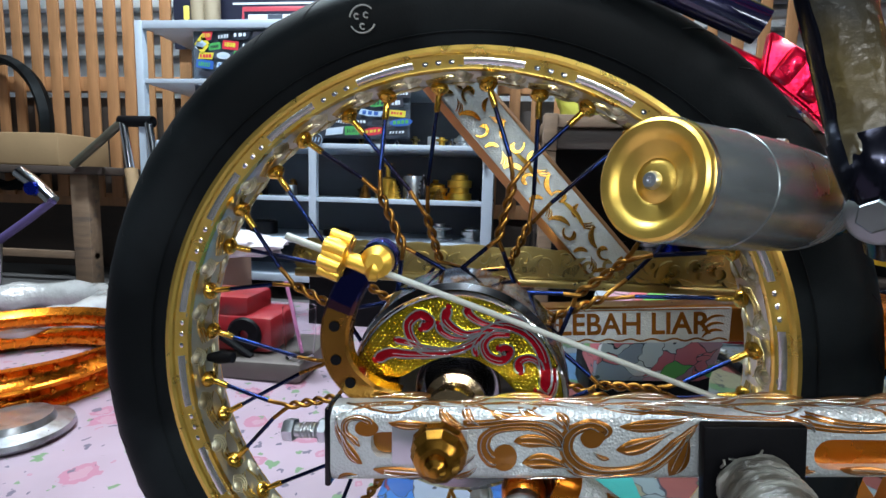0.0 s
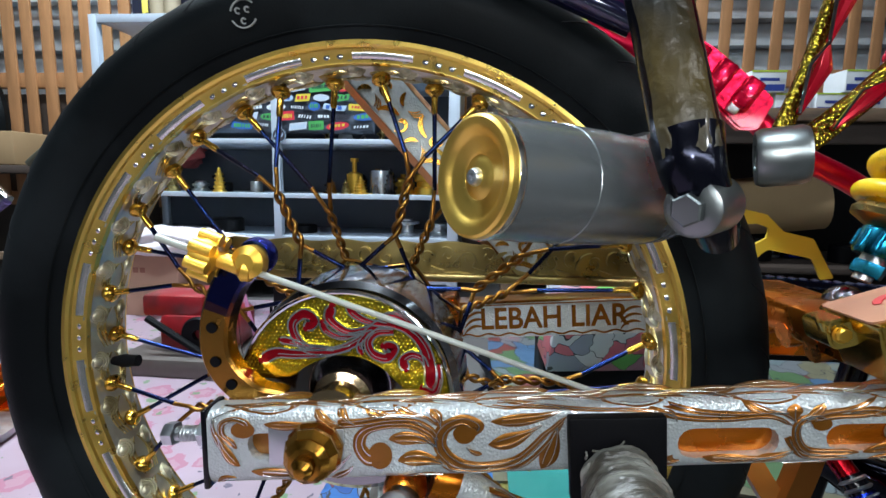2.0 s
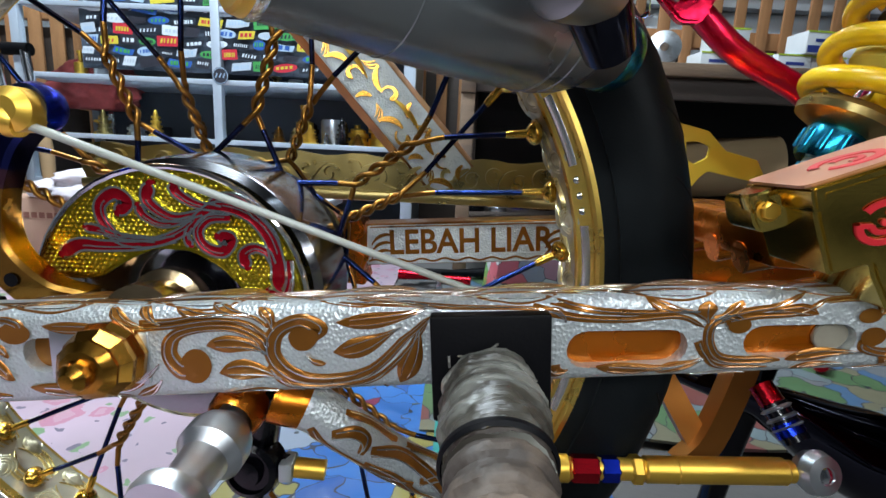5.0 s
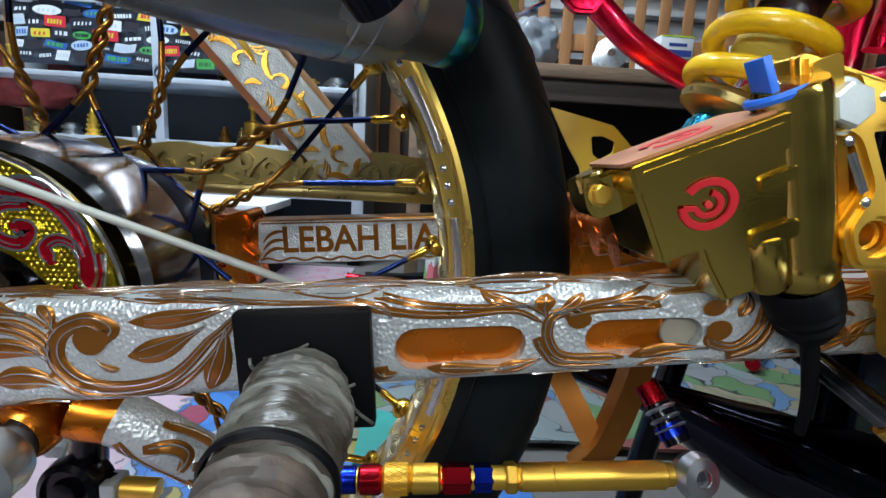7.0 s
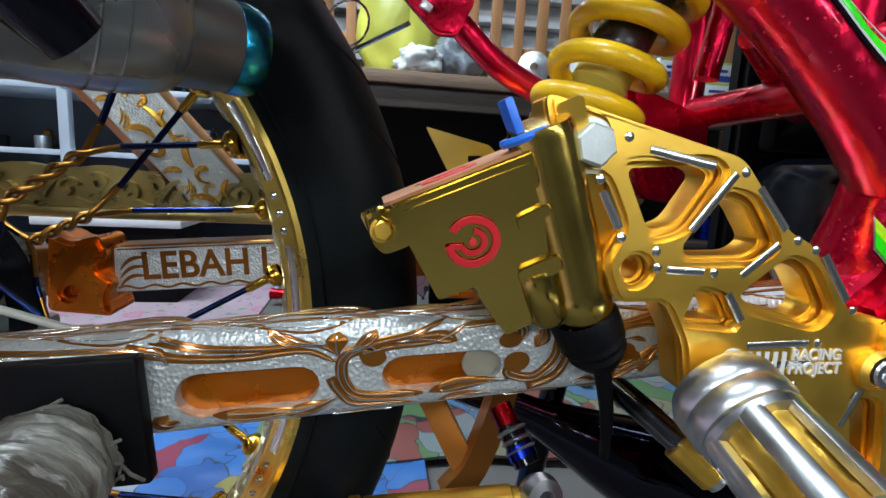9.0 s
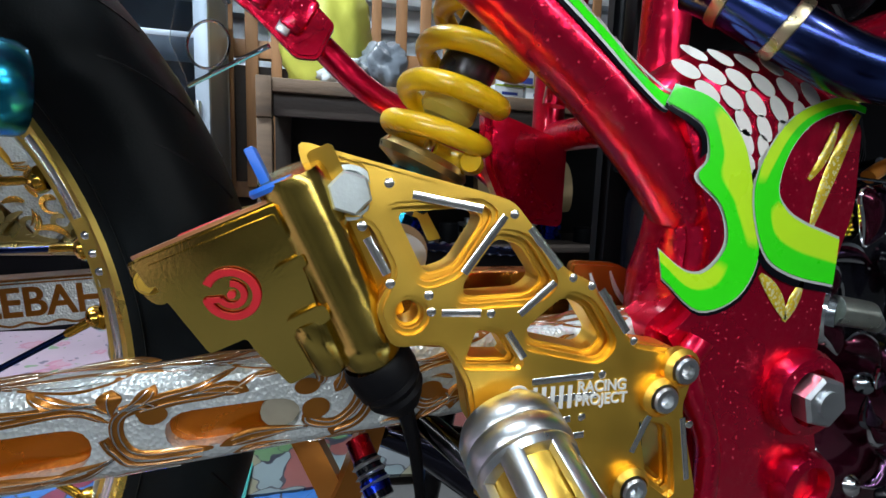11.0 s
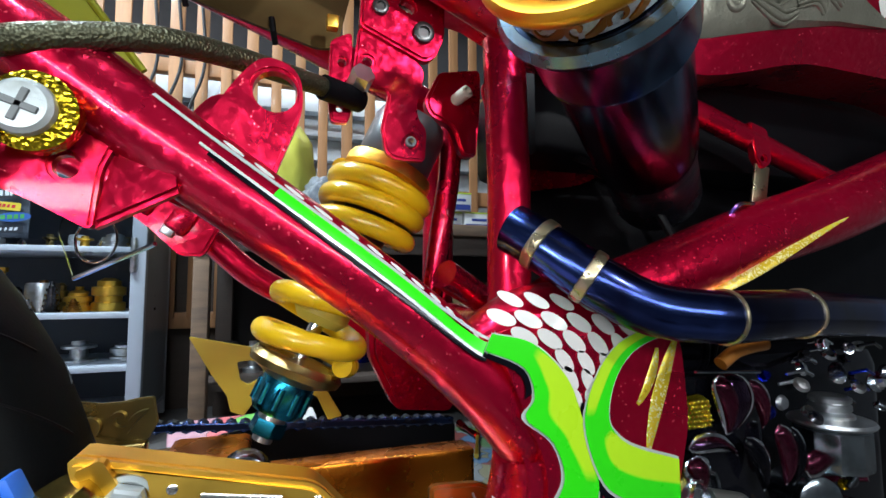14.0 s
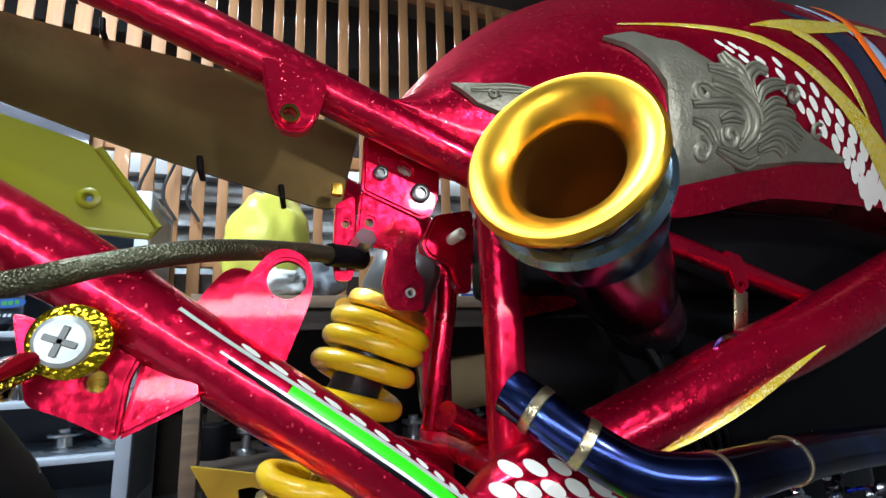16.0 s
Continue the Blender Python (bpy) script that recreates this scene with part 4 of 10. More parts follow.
# sheets on the floor
def sheet(name, x0, x1, y0, y1, z, m, label, seed, amp=0.006, n=46):
    bm = bmesh.new()
    noise.seed_set(seed)
    g = [[bm.verts.new((x0 + (x1 - x0) * i / n, y0 + (y1 - y0) * j / n + 0.02 * noise.noise(Vector((i * 0.2, 7.0, seed))), z + amp * max(0, noise.fractal(Vector((i * 0.16, j * 0.16, seed)), 0.7, 2.1, 4)))) for j in range(n + 1)] for i in range(n + 1)]
    for i in range(n):
        for j in range(n):
            bm.faces.new((g[i][j], g[i + 1][j], g[i + 1][j + 1], g[i][j + 1]))
    # the edge turns down to what it lies on
    rim = [g[i][0] for i in range(n + 1)] + [g[n][j] for j in range(1, n + 1)] + [g[i][n] for i in range(n - 1, -1, -1)] + [g[0][j] for j in range(n - 1, 0, -1)]
    low = [bm.verts.new((v.co.x, v.co.y, max(0.0005, z - 0.004))) for v in rim]
    for k in range(len(rim)):
        q = (k + 1) % len(rim)
        bm.faces.new((rim[k], low[k], low[q], rim[q]))
    bmesh.ops.recalc_face_normals(bm, faces=bm.faces[:])
    return solo(name, bm, m, label, "sheet", sharp=80)


def floral(name):
    """Pale pink oilcloth printed with roses and leaves."""
    m = mat(name, (0.34, 0.25, 0.30), 0.45, 0.0, var=0.18, scale=3, coat=0.25, dirt=(0.22, 0.17, 0.20), dirt_at=0.6)
    nt = m.node_tree
    b = nt.nodes["Principled BSDF"]
    old = b.inputs["Base Color"].links[0].from_socket
    tc = nt.nodes.new("ShaderNodeTexCoord")
    wob = nt.nodes.new("ShaderNodeTexNoise")
    wob.inputs["Scale"].default_value = 60
    nt.links.new(tc.outputs["Object"], wob.inputs["Vector"])
    add = nt.nodes.new("ShaderNodeVectorMath")
    add.operation = "MULTIPLY_ADD"
    add.inputs[1].default_value = (0.03, 0.03, 0.0)
    nt.links.new(wob.outputs["Color"], add.inputs[0])
    nt.links.new(tc.outputs["Object"], add.inputs[2])
    last = old
    for sc, th, col in ((11.0, 0.30, (0.34, 0.14, 0.20)), (11.0, 0.16, (0.36, 0.20, 0.25)), (17.0, 0.17, (0.12, 0.20, 0.10)), (23.0, 0.14, (0.10, 0.08, 0.12))):
        v = nt.nodes.new("ShaderNodeTexVoronoi")
        v.voronoi_dimensions = "2D"
        v.inputs["Scale"].default_value = sc
        nt.links.new(add.outputs[0], v.inputs["Vector"])
        sp = nt.nodes.new("ShaderNodeSeparateColor")
        nt.links.new(v.outputs["Color"], sp.inputs[0])
        ml = nt.nodes.new("ShaderNodeMath")
        ml.operation = "MULTIPLY"
        ml.inputs[1].default_value = th
        nt.links.new(sp.outputs[0], ml.inputs[0])
        lt = nt.nodes.new("ShaderNodeMath")
        lt.operation = "LESS_THAN"
        nt.links.new(v.outputs["Distance"], lt.inputs[0])
        nt.links.new(ml.outputs[0], lt.inputs[1])
        mx = nt.nodes.new("ShaderNodeMix")
        mx.data_type = "RGBA"
        mx.inputs[7].default_value = rgb(col)
        nt.links.new(lt.outputs[0], mx.inputs[0])
        nt.links.new(last, mx.inputs[6])
        last = mx.outputs[2]
    nt.links.new(last, b.inputs["Base Color"])
    return m


def comic(name, cols, scale):
    """Printed sheet of bright irregular colour fields with dark outlines."""
    m = mat(name, cols[0], 0.4, 0.0, var=0.05, coat=0.3)
    nt = m.node_tree
    b = nt.nodes["Principled BSDF"]
    tc = nt.nodes.new("ShaderNodeTexCoord")
    wob = nt.nodes.new("ShaderNodeTexNoise")
    wob.inputs["Scale"].default_value = scale * 0.7
    nt.links.new(tc.outputs["Object"], wob.inputs["Vector"])
    add = nt.nodes.new("ShaderNodeVectorMath")
    add.operation = "MULTIPLY_ADD"
    add.inputs[1].default_value = (2.5 / scale, 2.5 / scale, 0)
    nt.links.new(wob.outputs["Color"], add.inputs[0])
    nt.links.new(tc.outputs["Object"], add.inputs[2])
    v = nt.nodes.new("ShaderNodeTexVoronoi")
    v.inputs["Scale"].default_value = scale
    nt.links.new(add.outputs[0], v.inputs["Vector"])
    sp = nt.nodes.new("ShaderNodeSeparateColor")
    nt.links.new(v.outputs["Color"], sp.inputs[0])
    cr = nt.nodes.new("ShaderNodeValToRGB")
    cr.color_ramp.interpolation = "CONSTANT"
    els = cr.color_ramp.elements
    while len(els) < len(cols):
        els.new(0.5)
    for i, c in enumerate(cols):
        els[i].position, els[i].color = i / len(cols), rgb(c)
    nt.links.new(sp.outputs[0], cr.inputs[0])
    e = nt.nodes.new("ShaderNodeTexVoronoi")
    e.feature = "DISTANCE_TO_EDGE"
    e.inputs["Scale"].default_value = scale
    nt.links.new(add.outputs[0], e.inputs["Vector"])
    lt = nt.nodes.new("ShaderNodeMath")
    lt.operation = "LESS_THAN"
    lt.inputs[1].default_value = 0.014
    nt.links.new(e.outputs["Distance"], lt.inputs[0])
    mx = nt.nodes.new("ShaderNodeMix")
    mx.data_type = "RGBA"
    mx.inputs[7].default_value = (0.02, 0.02, 0.03, 1)
    nt.links.new(lt.outputs[0], mx.inputs[0])
    nt.links.new(cr.outputs[0], mx.inputs[6])
    nt.links.new(mx.outputs[2], b.inputs["Base Color"])
    return m


sheet("floral_oilcloth", -1.6, -0.02, -0.3, 1.62, 0.005, floral("floral_oilcloth"), "pale pink floral oilcloth spread on the floor", 2)
# print colours of the next two sheets are darkened for the bike's shadow
sheet("blue_sheet", -0.13, 0.32, 0.42, 0.80, 0.010, comic("blue_print", [(0.018, 0.10, 0.32), (0.024, 0.12, 0.36), (0.018, 0.10, 0.32), (0.015, 0.07, 0.25), (0.20, 0.23, 0.29), (0.024, 0.12, 0.36), (0.17, 0.02, 0.05), (0.20, 0.17, 0.04)], 20.0), "blue printed vinyl sheet on the floor, its print darkened for the bike's shadow", 5, 0.004)
sheet("printed_sheet", 0.10, 1.7, 0.62, 1.5, 0.014, comic("cartoon_print", [(0.13, 0.165, 0.175), (0.06, 0.12, 0.21), (0.15, 0.14, 0.09), (0.07, 0.13, 0.06), (0.15, 0.045, 0.04), (0.14, 0.15, 0.16)], 17.0), "colour-printed vinyl sheet under the bench, its print darkened for the bike's shadow", 7, 0.006)
sheet("teal_sheet", 0.12, 0.22, 0.56, 0.68, 0.020, mat("teal_dots", (0.02, 0.22, 0.20), 0.45, 0.0, var=0.1), "teal printed cloth on the floor", 9, 0.002, 20)

# gold rims in clear wrap, stacked on an alloy hub
for i, (x, y, z, r, tx, ty, m) in enumerate(((-0.965, 0.835, 0.031, 0.215, 0.0, 0.0, ORANGE), (-0.950, 0.830, 0.082, 0.215, 0.012, -0.016, ORANGE))):
    ro = thing("loose_rim", (x, y, z), "orange-gold anodised wheel rim lying in a stack on the floor", "wheel rim", "stacked rims")
    a = Vector((tx, ty, 1))
    part("hoop", lathe([(r, -0.022), (r + 0.004, -0.024), (r + 0.004, -0.018), (r - 0.008, -0.010), (r - 0.012, 0), (r - 0.008, 0.010), (r + 0.004, 0.018), (r + 0.004, 0.024), (r, 0.022), (r - 0.016, 0.010), (r - 0.018, 0), (r - 0.016, -0.010)], (x, y, z), a, 96, close=True), m, ro)
    bm = bmesh.new()
    ax = a.normalized()
    s = ax.orthogonal().normalized()
    o = ax.cross(s)
    for k in range(36):
        t = 2 * math.pi * k / 36
        d = s * math.cos(t) + o * math.sin(t)
        for rr, sg in ((r - 0.010, 1),):
            lathe([(0.0045, 0), (0.0045, 0.004), (0.003, 0.005), (0, 0.005)], Vector((x, y, z)) + d * rr + ax * (0.004 if k % 2 else -0.004), d * sg, 8, bm)
            lathe([(0.0045, 0), (0.0045, 0.004), (0.003, 0.005), (0, 0.005)], Vector((x, y, z)) + d * (r - 0.018) + ax * (0.004 if k % 2 else -0.004), -d * sg, 8, bm)
    pieces("spoke_seat", bm, m, ro)
solo("alloy_hub_on_floor", lathe([(0.0, 0.0), (0.075, 0.0), (0.08, 0.006), (0.078, 0.014), (0.055, 0.02), (0.05, 0.031), (0, 0.031)], (-0.745, 0.645, 0.008), (0, 0, 1), 40), STEEL, "bright alloy hub lying on the oilcloth", "wheel hub")
wrapped = bmesh.new()
noise.seed_set(11)
rows = []
for i in range(73):
    t = 2 * math.pi * i / 72
    row = []
    for j in range(13):
        p = 2 * math.pi * j / 12
        w = 1 + 0.22 * noise.noise(Vector((math.cos(t) * 4, math.sin(t) * 4, p)))
        rr = 0.21 + 0.045 * w * math.cos(p)
        row.append(wrapped.verts.new((-1.285 + rr * math.cos(t), 1.150 + rr * math.sin(t), 0.058 + 0.042 * w * math.sin(p))))
    rows.append(row)
for a, b in zip(rows, rows[1:]):
    for j in range(12):
        wrapped.faces.new((a[j], b[j], b[j + 1], a[j + 1]))
bmesh.ops.remove_doubles(wrapped, verts=wrapped.verts, dist=1e-5)
bmesh.ops.recalc_face_normals(wrapped, faces=wrapped.faces[:])
solo("wrapped_rim", wrapped, mat("hazy_wrap", (0.46, 0.45, 0.44), 0.16, 0.2, var=0.35, scale=20, bump=0.004, bscale=45, coat=0.6), "wheel rim wrapped in crumpled clear film lying on the floor", "wheel rim", sharp=70)

# red bench vice, glass mug, brown carton, stool behind the wheel
vs_ = thing("bench_vice", (-0.52, 1.02, 0.0), "red enamelled bench vice standing on the floor", "vice")
part("body", box((-0.62, 0.96, 0.05), (-0.46, 1.10, 0.135), 0.018), RED_PAPER, vs_)
part("jaw", box((-0.66, 0.97, 0.125), (-0.52, 1.09, 0.175), 0.010), RED_PAPER, vs_)
part("screw_eye", lathe([(0.012, 0), (0.036, 0.0), (0.04, 0.006), (0.036, 0.012), (0.012, 0.012)], (-0.52, 0.958, 0.095), FRONT, 24, close=True), BLACK, vs_)
part("handle", tube([(-0.63, 0.945, 0.13), (-0.50, 0.945, 0.05)], 0.008, 10), BLACK, vs_)
part("base", box((-0.70, 0.92, 0.004), (-0.38, 1.14, 0.05), 0.012), mat("grimy_steel", (0.13, 0.11, 0.10), 0.5, 0.5, var=0.3, scale=20), vs_)
solo("glass_mug", lathe([(0.0, 0.0), (0.028, 0.0), (0.031, 0.004), (0.034, 0.05), (0.036, 0.11), (0.034, 0.11), (0.032, 0.05), (0.028, 0.008), (0, 0.008)], (-0.40, 0.965, 0.051), (0, 0, 1), 28), JAR_GLASS, "ribbed glass mug with a pink straw", "mug")
solo("drinking_straw", tube([(-0.395, 0.965, 0.06), (-0.430, 0.965, 0.215)], 0.004, 10), mat("pink_straw", (0.65, 0.25, 0.45), 0.4), "pink drinking straw standing in the mug", "straw")
bx = thing("spare_carton", (-0.95, 1.44, 0.0), "brown printed carton on the floor", "carton")
part("carton", box((-1.16, 1.38, 0.004), (-0.84, 1.60, 0.195), 0.004), mat("pale_card", (0.45, 0.27, 0.19), 0.75, var=0.1), bx)
bm = bmesh.new()
for i in range(6):
    box((-1.07 + i * 0.022, 1.3788, 0.140), (-1.054 + i * 0.022, 1.3798, 0.156), 0, bm)
lathe([(0, 0), (0.011, 0), (0.011, 0.001), (0, 0.001)], (-1.095, 1.3798, 0.148), FRONT, 18, bm)
part("print_bars", bm, mat("carton_print", (0.25, 0.10, 0.07), 0.7), bx, "brown printed bars")
crumpled("white_bag", (-0.85, 1.42, 0.196), (0.20, 0.10, 0.045), mat("white_pink_bag", (0.66, 0.60, 0.64), 0.4, 0.0, var=0.2, scale=14), "white and pink plastic bag on the carton", "bag", 23, 0.3)
solo("white_tray", box((-0.56, 1.35, 0.20), (-0.22, 1.60, 0.222), 0.003), PAPER, "white plastic tray lying on a black crate", "tray")
solo("tray_stand", box((-0.54, 1.37, 0.004), (-0.24, 1.58, 0.199), 0.004), BLACK, "black crate under the tray", "crate")
solo("comic_book", box((0.20, 0.86, 0.085), (0.42, 0.94, 0.235), 0.004, turn=Euler((0.35, 0, 0.15)).to_matrix()), comic("comic_cover", [(0.12, 0.40, 0.08), (0.25, 0.27, 0.32), (0.55, 0.12, 0.14), (0.55, 0.56, 0.55), (0.40, 0.20, 0.25)], 22.0), "colourful comic-printed box leaning behind the wheel", "box")
solo("box_support", box((0.20, 0.90, 0.016), (0.42, 1.05, 0.10), 0.004), BLACK, "black crate under the printed box", "crate")
rng = random.Random(77)
for i in range(18):
    x, y = rng.uniform(0.0, 1.2), rng.uniform(0.85, 1.45)
    if 0.15 < x < 0.47 and y < 1.1:
        continue
    a = rng.uniform(0, 3)
    L = rng.uniform(0.05, 0.12)
    r = rng.uniform(0.006, 0.014)
    solo("hand_tool", tube([(x - L * math.cos(a), y - L * math.sin(a), 0.02 + r), (x, y, 0.021 + r), (x + L * math.cos(a), y + L * math.sin(a), 0.02 + r)], [r, r * 0.6, r * 1.3], 12), (STEEL, BLACK, RED_FIT, GOLD)[i % 4], "loose workshop tool lying on the printed sheet", "tool", "loose tools")
# cables hanging on the fence
for x in (-0.02, 0.06, -0.10):
    ln = smooth_line([(x, 2.05, 1.60), (x + 0.02, 2.045, 1.3), (x - 0.03, 2.04, 1.1), (x + 0.02, 2.04, 0.99)], 6)
    solo("hanging_cable", tube(ln, 0.006, 8), mat("black_cable", (0.015, 0.016, 0.02), 0.5) if x == -0.02 else bpy.data.materials["black_cable"], "black power cable hanging on the fence", "cable", "hanging cables")

# ---- the motorcycle ----
motorcycle = thing("motorcycle", (0.2, 0.331, 0.0), "custom drag motorcycle with red flake frame and gold engraved parts", "motorcycle")
import itertools

AX = Vector((-0.006, 0.331, 0.292))  # the rear axle's middle


def wheel_at(r, a, y=0.0):
    """A place on the wheel: radius, angle in degrees from the front, and offset across."""
    return AX + Vector((r * math.cos(radians(a)), y, r * math.sin(radians(a))))


def build_wheel():
    # rim: profile in radius and offset across, negative towards the near side
    half = [(0.2215, -0.0240), (0.2228, -0.0262), (0.2215, -0.0280), (0.2185, -0.0282), (0.2168, -0.0268), (0.2164, -0.0245), (0.2154, -0.0240),
            (0.2095, -0.0208), (0.2083, -0.0206), (0.2076, -0.0180), (0.2068, -0.0150), (0.2058, -0.0080), (0.2052, 0.0)]
    prof = half + [(r, -y) for r, y in reversed(half[:-1])] + [(0.2125, 0.0200), (0.2095, 0.0), (0.2125, -0.0200)]
    rim = part("rear_wheel_rim", lathe(prof, AX, (0, 1, 0), 144, close=True), GOLD_RIM, motorcycle, "gold anodised wheel rim with silver engraved barrel", 40)
    # engraved silver lining of the barrel
    lin = [(0.2072, -0.0178), (0.2064, -0.0146), (0.2054, -0.0080), (0.2046, 0.0), (0.2054, 0.0080), (0.2064, 0.0146), (0.2072, 0.0178)]
    part("rim_lining", lathe(lin, AX, (0, 1, 0), 144), SILVER_RIM, rim, "engraved silver barrel of the rim")
    # scrolls chased round the barrel: on each side of every spoke seat
    bm = bmesh.new()

    def on_barrel(side):
        def place(u, v, h):
            y = side * v
            r = 0.2049 + abs(y) * 0.1 - h
            return wheel_at(r, u, y)
        return place
    for k in range(36):
        a = k * 10 + 5
        for s in (-1, 1):
            pl = on_barrel(s)
            for j, (w, off) in enumerate(((0.0022, 0), (0.0018, 0.0034), (0.0014, 0.0062))):
                pts = [(a - 4.2 + 8.4 * t, 0.0015 + off * 0.9 + 0.0070 * math.sin(math.pi * t) * (1 - 0.5 * t)) for t in [i / 11 for i in range(12)]]
                ribbon(bm, pts, [x * 0.9 for x in leaf_w(12, w)], lambda u, v, h, pl=pl: pl(u, v, h), 0.0012)
            pts = [(a - 2.8 + (0.8 + 1.2 * t) * math.cos(6 * t) * 0.8, 0.0085 + (0.001 + 0.0022 * t) * math.sin(6 * t)) for t in [i / 13 for i in range(14)]]
            ribbon(bm, pts, 0.0012, pl, 0.0012)
    part("rim_chasing", bm, SILVER_GILT, rim, "raised pale gilt scrollwork")["kind"] = "stuff"
    # fan-shaped lobes between the spoke seats
    lobes = bmesh.new()
    for k in range(36):
        for sd in (-1, 1):
            c = wheel_at(0.2068, k * 10 + 2, sd * 0.0135)
            n = ((AX - c).normalized() + Vector((0, sd * 0.55, 0))).normalized()
            lathe([(r * 0.80, h) for r, h in ((0.0112, -0.002), (0.0108, 0.0004), (0.0098, 0.0008), (0.0092, 0.0001), (0.0084, 0.0010), (0.0075, 0.0012), (0.0069, 0.0005), (0.0060, 0.0014), (0.0051, 0.0016), (0.0045, 0.0008), (0.0036, 0.0018), (0.0, 0.0022))], c, n, 18, lobes)
    pieces("fan_lobe", lobes, mat("fan_gilt", (0.60, 0.56, 0.40), 0.34, 0.7, var=0.3, scale=90, dirt=(0.22, 0.18, 0.09), dirt_at=0.60), rim)
    # silver pads and studs in the gold side band
    def on_band(u, v, h):
        r = 0.2125 + v
        y = -(0.0240 - (0.2154 - r) / (0.2154 - 0.2095) * 0.0032) - h
        return wheel_at(r, u, y)
    pads, studs = bmesh.new(), bmesh.new()
    for k in range(18):
        a = k * 20 + 6
        ribbon(pads, [(a - 5.4 + 10.8 * i / 9, 0) for i in range(10)], 0.0044, lambda u, v, h: on_band(u, v, h), 0.0004)
        for d in (7.6, 10.0, 12.4):
            c = on_band(a + d, 0, 0.0)
            n = (on_band(a + d, 0, 1.0) - c).normalized()
            lathe([(0.0021, 0), (0.0021, 0.0004), (0.0012, 0.0009), (0, 0.0010)], c, n, 10, studs)
    # strips were laid in degrees, so their width runs across the band
    bmesh.ops.recalc_face_normals(pads, faces=pads.faces[:])
    pieces("silver_pad", pads, SILVER_LINE, rim)
    pieces("stud", studs, CHROME, rim)
    # tyre
    tp = []
    for i in range(29):
        t = -1 + 2 * i / 28
        w = 0.0385
        y = w * math.sin(t * 1.72) if abs(t) < 0.92 else (1 if t > 0 else -1) * w * math.sin(0.92 * 1.72) * (1 - (abs(t) - 0.92) * 3.2)
        r = 0.2285 + 0.0488 * max(0.0, math.cos(t * 1.5)) ** 0.62
        tp.append((r, y))
    tp = [(0.2190, -0.0262)] + [(0.2225, -0.0290)] + tp[1:-1] + [(0.2225, 0.0290), (0.2190, 0.0262)]
    tyre = part("tyre", lathe(tp, AX, (0, 1, 0), 128), RUBBER, rim, "worn black rubber tyre with faint chalk writing", 50)
    # black ridges that stand for shaded tread grooves, and a raised line on the wall
    gr = bmesh.new()
    for r, y in ((0.2283, 0.0335),):
        for s in (-1, 1):
            lathe([(r - 0.0006, s * (y - 0.0006)), (r, s * (y + 0.0005)), (r + 0.0006, s * (y - 0.0006))], AX, (0, 1, 0), 128, gr)
    part("moulded_line", gr, RUBBER, tyre)
    tr = bmesh.new()
    rng = random.Random(5)
    for k in range(40):
        a = k * 9
        for s in (-1, 1):
            pts = []
            for i in range(8):
                t = i / 7
                th = 0.25 + 0.95 * t
                y = s * 0.0385 * math.sin(th)
                r = 0.2285 + 0.0488 * math.cos(th / 1.72 * 1.5) ** 0.62 - 0.0004
                pts.append(wheel_at(r, a + (4.5 if s > 0 else 0) + 7 * t, y))
            tube(pts, taper_w(8, 0.0011, 0.0006), 5, tr)
    pieces("groove_ridge", tr, BLACK, tyre)
    # chalk mark on the wall
    ch = bmesh.new()
    def on_wall(u, v, h):
        c = wheel_at(0.2440, 106.5)
        ex, ez = Vector((math.cos(radians(16.5)), 0, math.sin(radians(16.5)))), Vector((-math.sin(radians(16.5)), 0, math.cos(radians(16.5))))
        p = c + ex * u + ez * v
        return Vector((p.x, AX.y - 0.0381 - h, p.z))
    ribbon(ch, [(0.0085 * math.cos(a), 0.0085 * math.sin(a)) for a in [0.5 + 2.2 * i / 12 for i in range(13)]], 0.0009, on_wall, 0.0012)
    ribbon(ch, [(0.0085 * math.cos(a), 0.0085 * math.sin(a)) for a in [3.4 + 2.2 * i / 12 for i in range(13)]], 0.0009, on_wall, 0.0012)
    for cx, cy in ((-0.003, 0.003), (0.003, 0.002), (-0.001, -0.004)):
        ribbon(ch, scroll_line(cx, cy, 0.0008, 0.0022, 0, 0.8, 10), 0.0008, on_wall, 0.0012)
    part("chalk_mark", ch, mat("chalk", (0.24, 0.24, 0.23), 0.9), tyre, "white chalk marks in a ring")
    part("tyre_valve", tube([wheel_at(0.206, 183), wheel_at(0.196, 183), wheel_at(0.184, 183)], [0.0030, 0.0052, 0.0044], 12), BLACK, rim, "black rubber valve")
    # hub
    hub = lathe([(0.0, -0.052), (0.014, -0.052), (0.015, -0.040), (0.026, -0.055), (0.028, -0.056), (0.0660, -0.056), (0.0700, -0.053), (0.0715, -0.046), (0.0735, -0.014), (0.0690, -0.010),
                 (0.0660, -0.006), (0.034, -0.002), (0.034, 0.018), (0.066, 0.022), (0.066, 0.028), (0.03, 0.034), (0.02, 0.05), (0, 0.05)], AX, (0, 1, 0), 72)
    hb = part("hub", hub, mat("dull_chrome", (0.33, 0.33, 0.35), 0.13, 1.0, var=0.25, scale=40), rim, "chrome hub with a brake drum")
    # spokes: pairs twisted about each other half way, heat-blued at both ends
    nipple = lathe([(0.0050, -0.0020), (0.0064, 0.0), (0.0068, 0.0018), (0.0058, 0.0040), (0.0036, 0.0056), (0.0023, 0.0064), (0.0023, 0.0165), (0.0018, 0.018), (0, 0.018)], (0, 0, 0), (0, 0, 1), 20)
    nip_me = part("spoke_nipple", nipple, mat("gold_ferrule", (0.62, 0.36, 0.055), 0.20, 1.0, var=0.2, scale=90), None)
    nip_mesh = nip_me.data
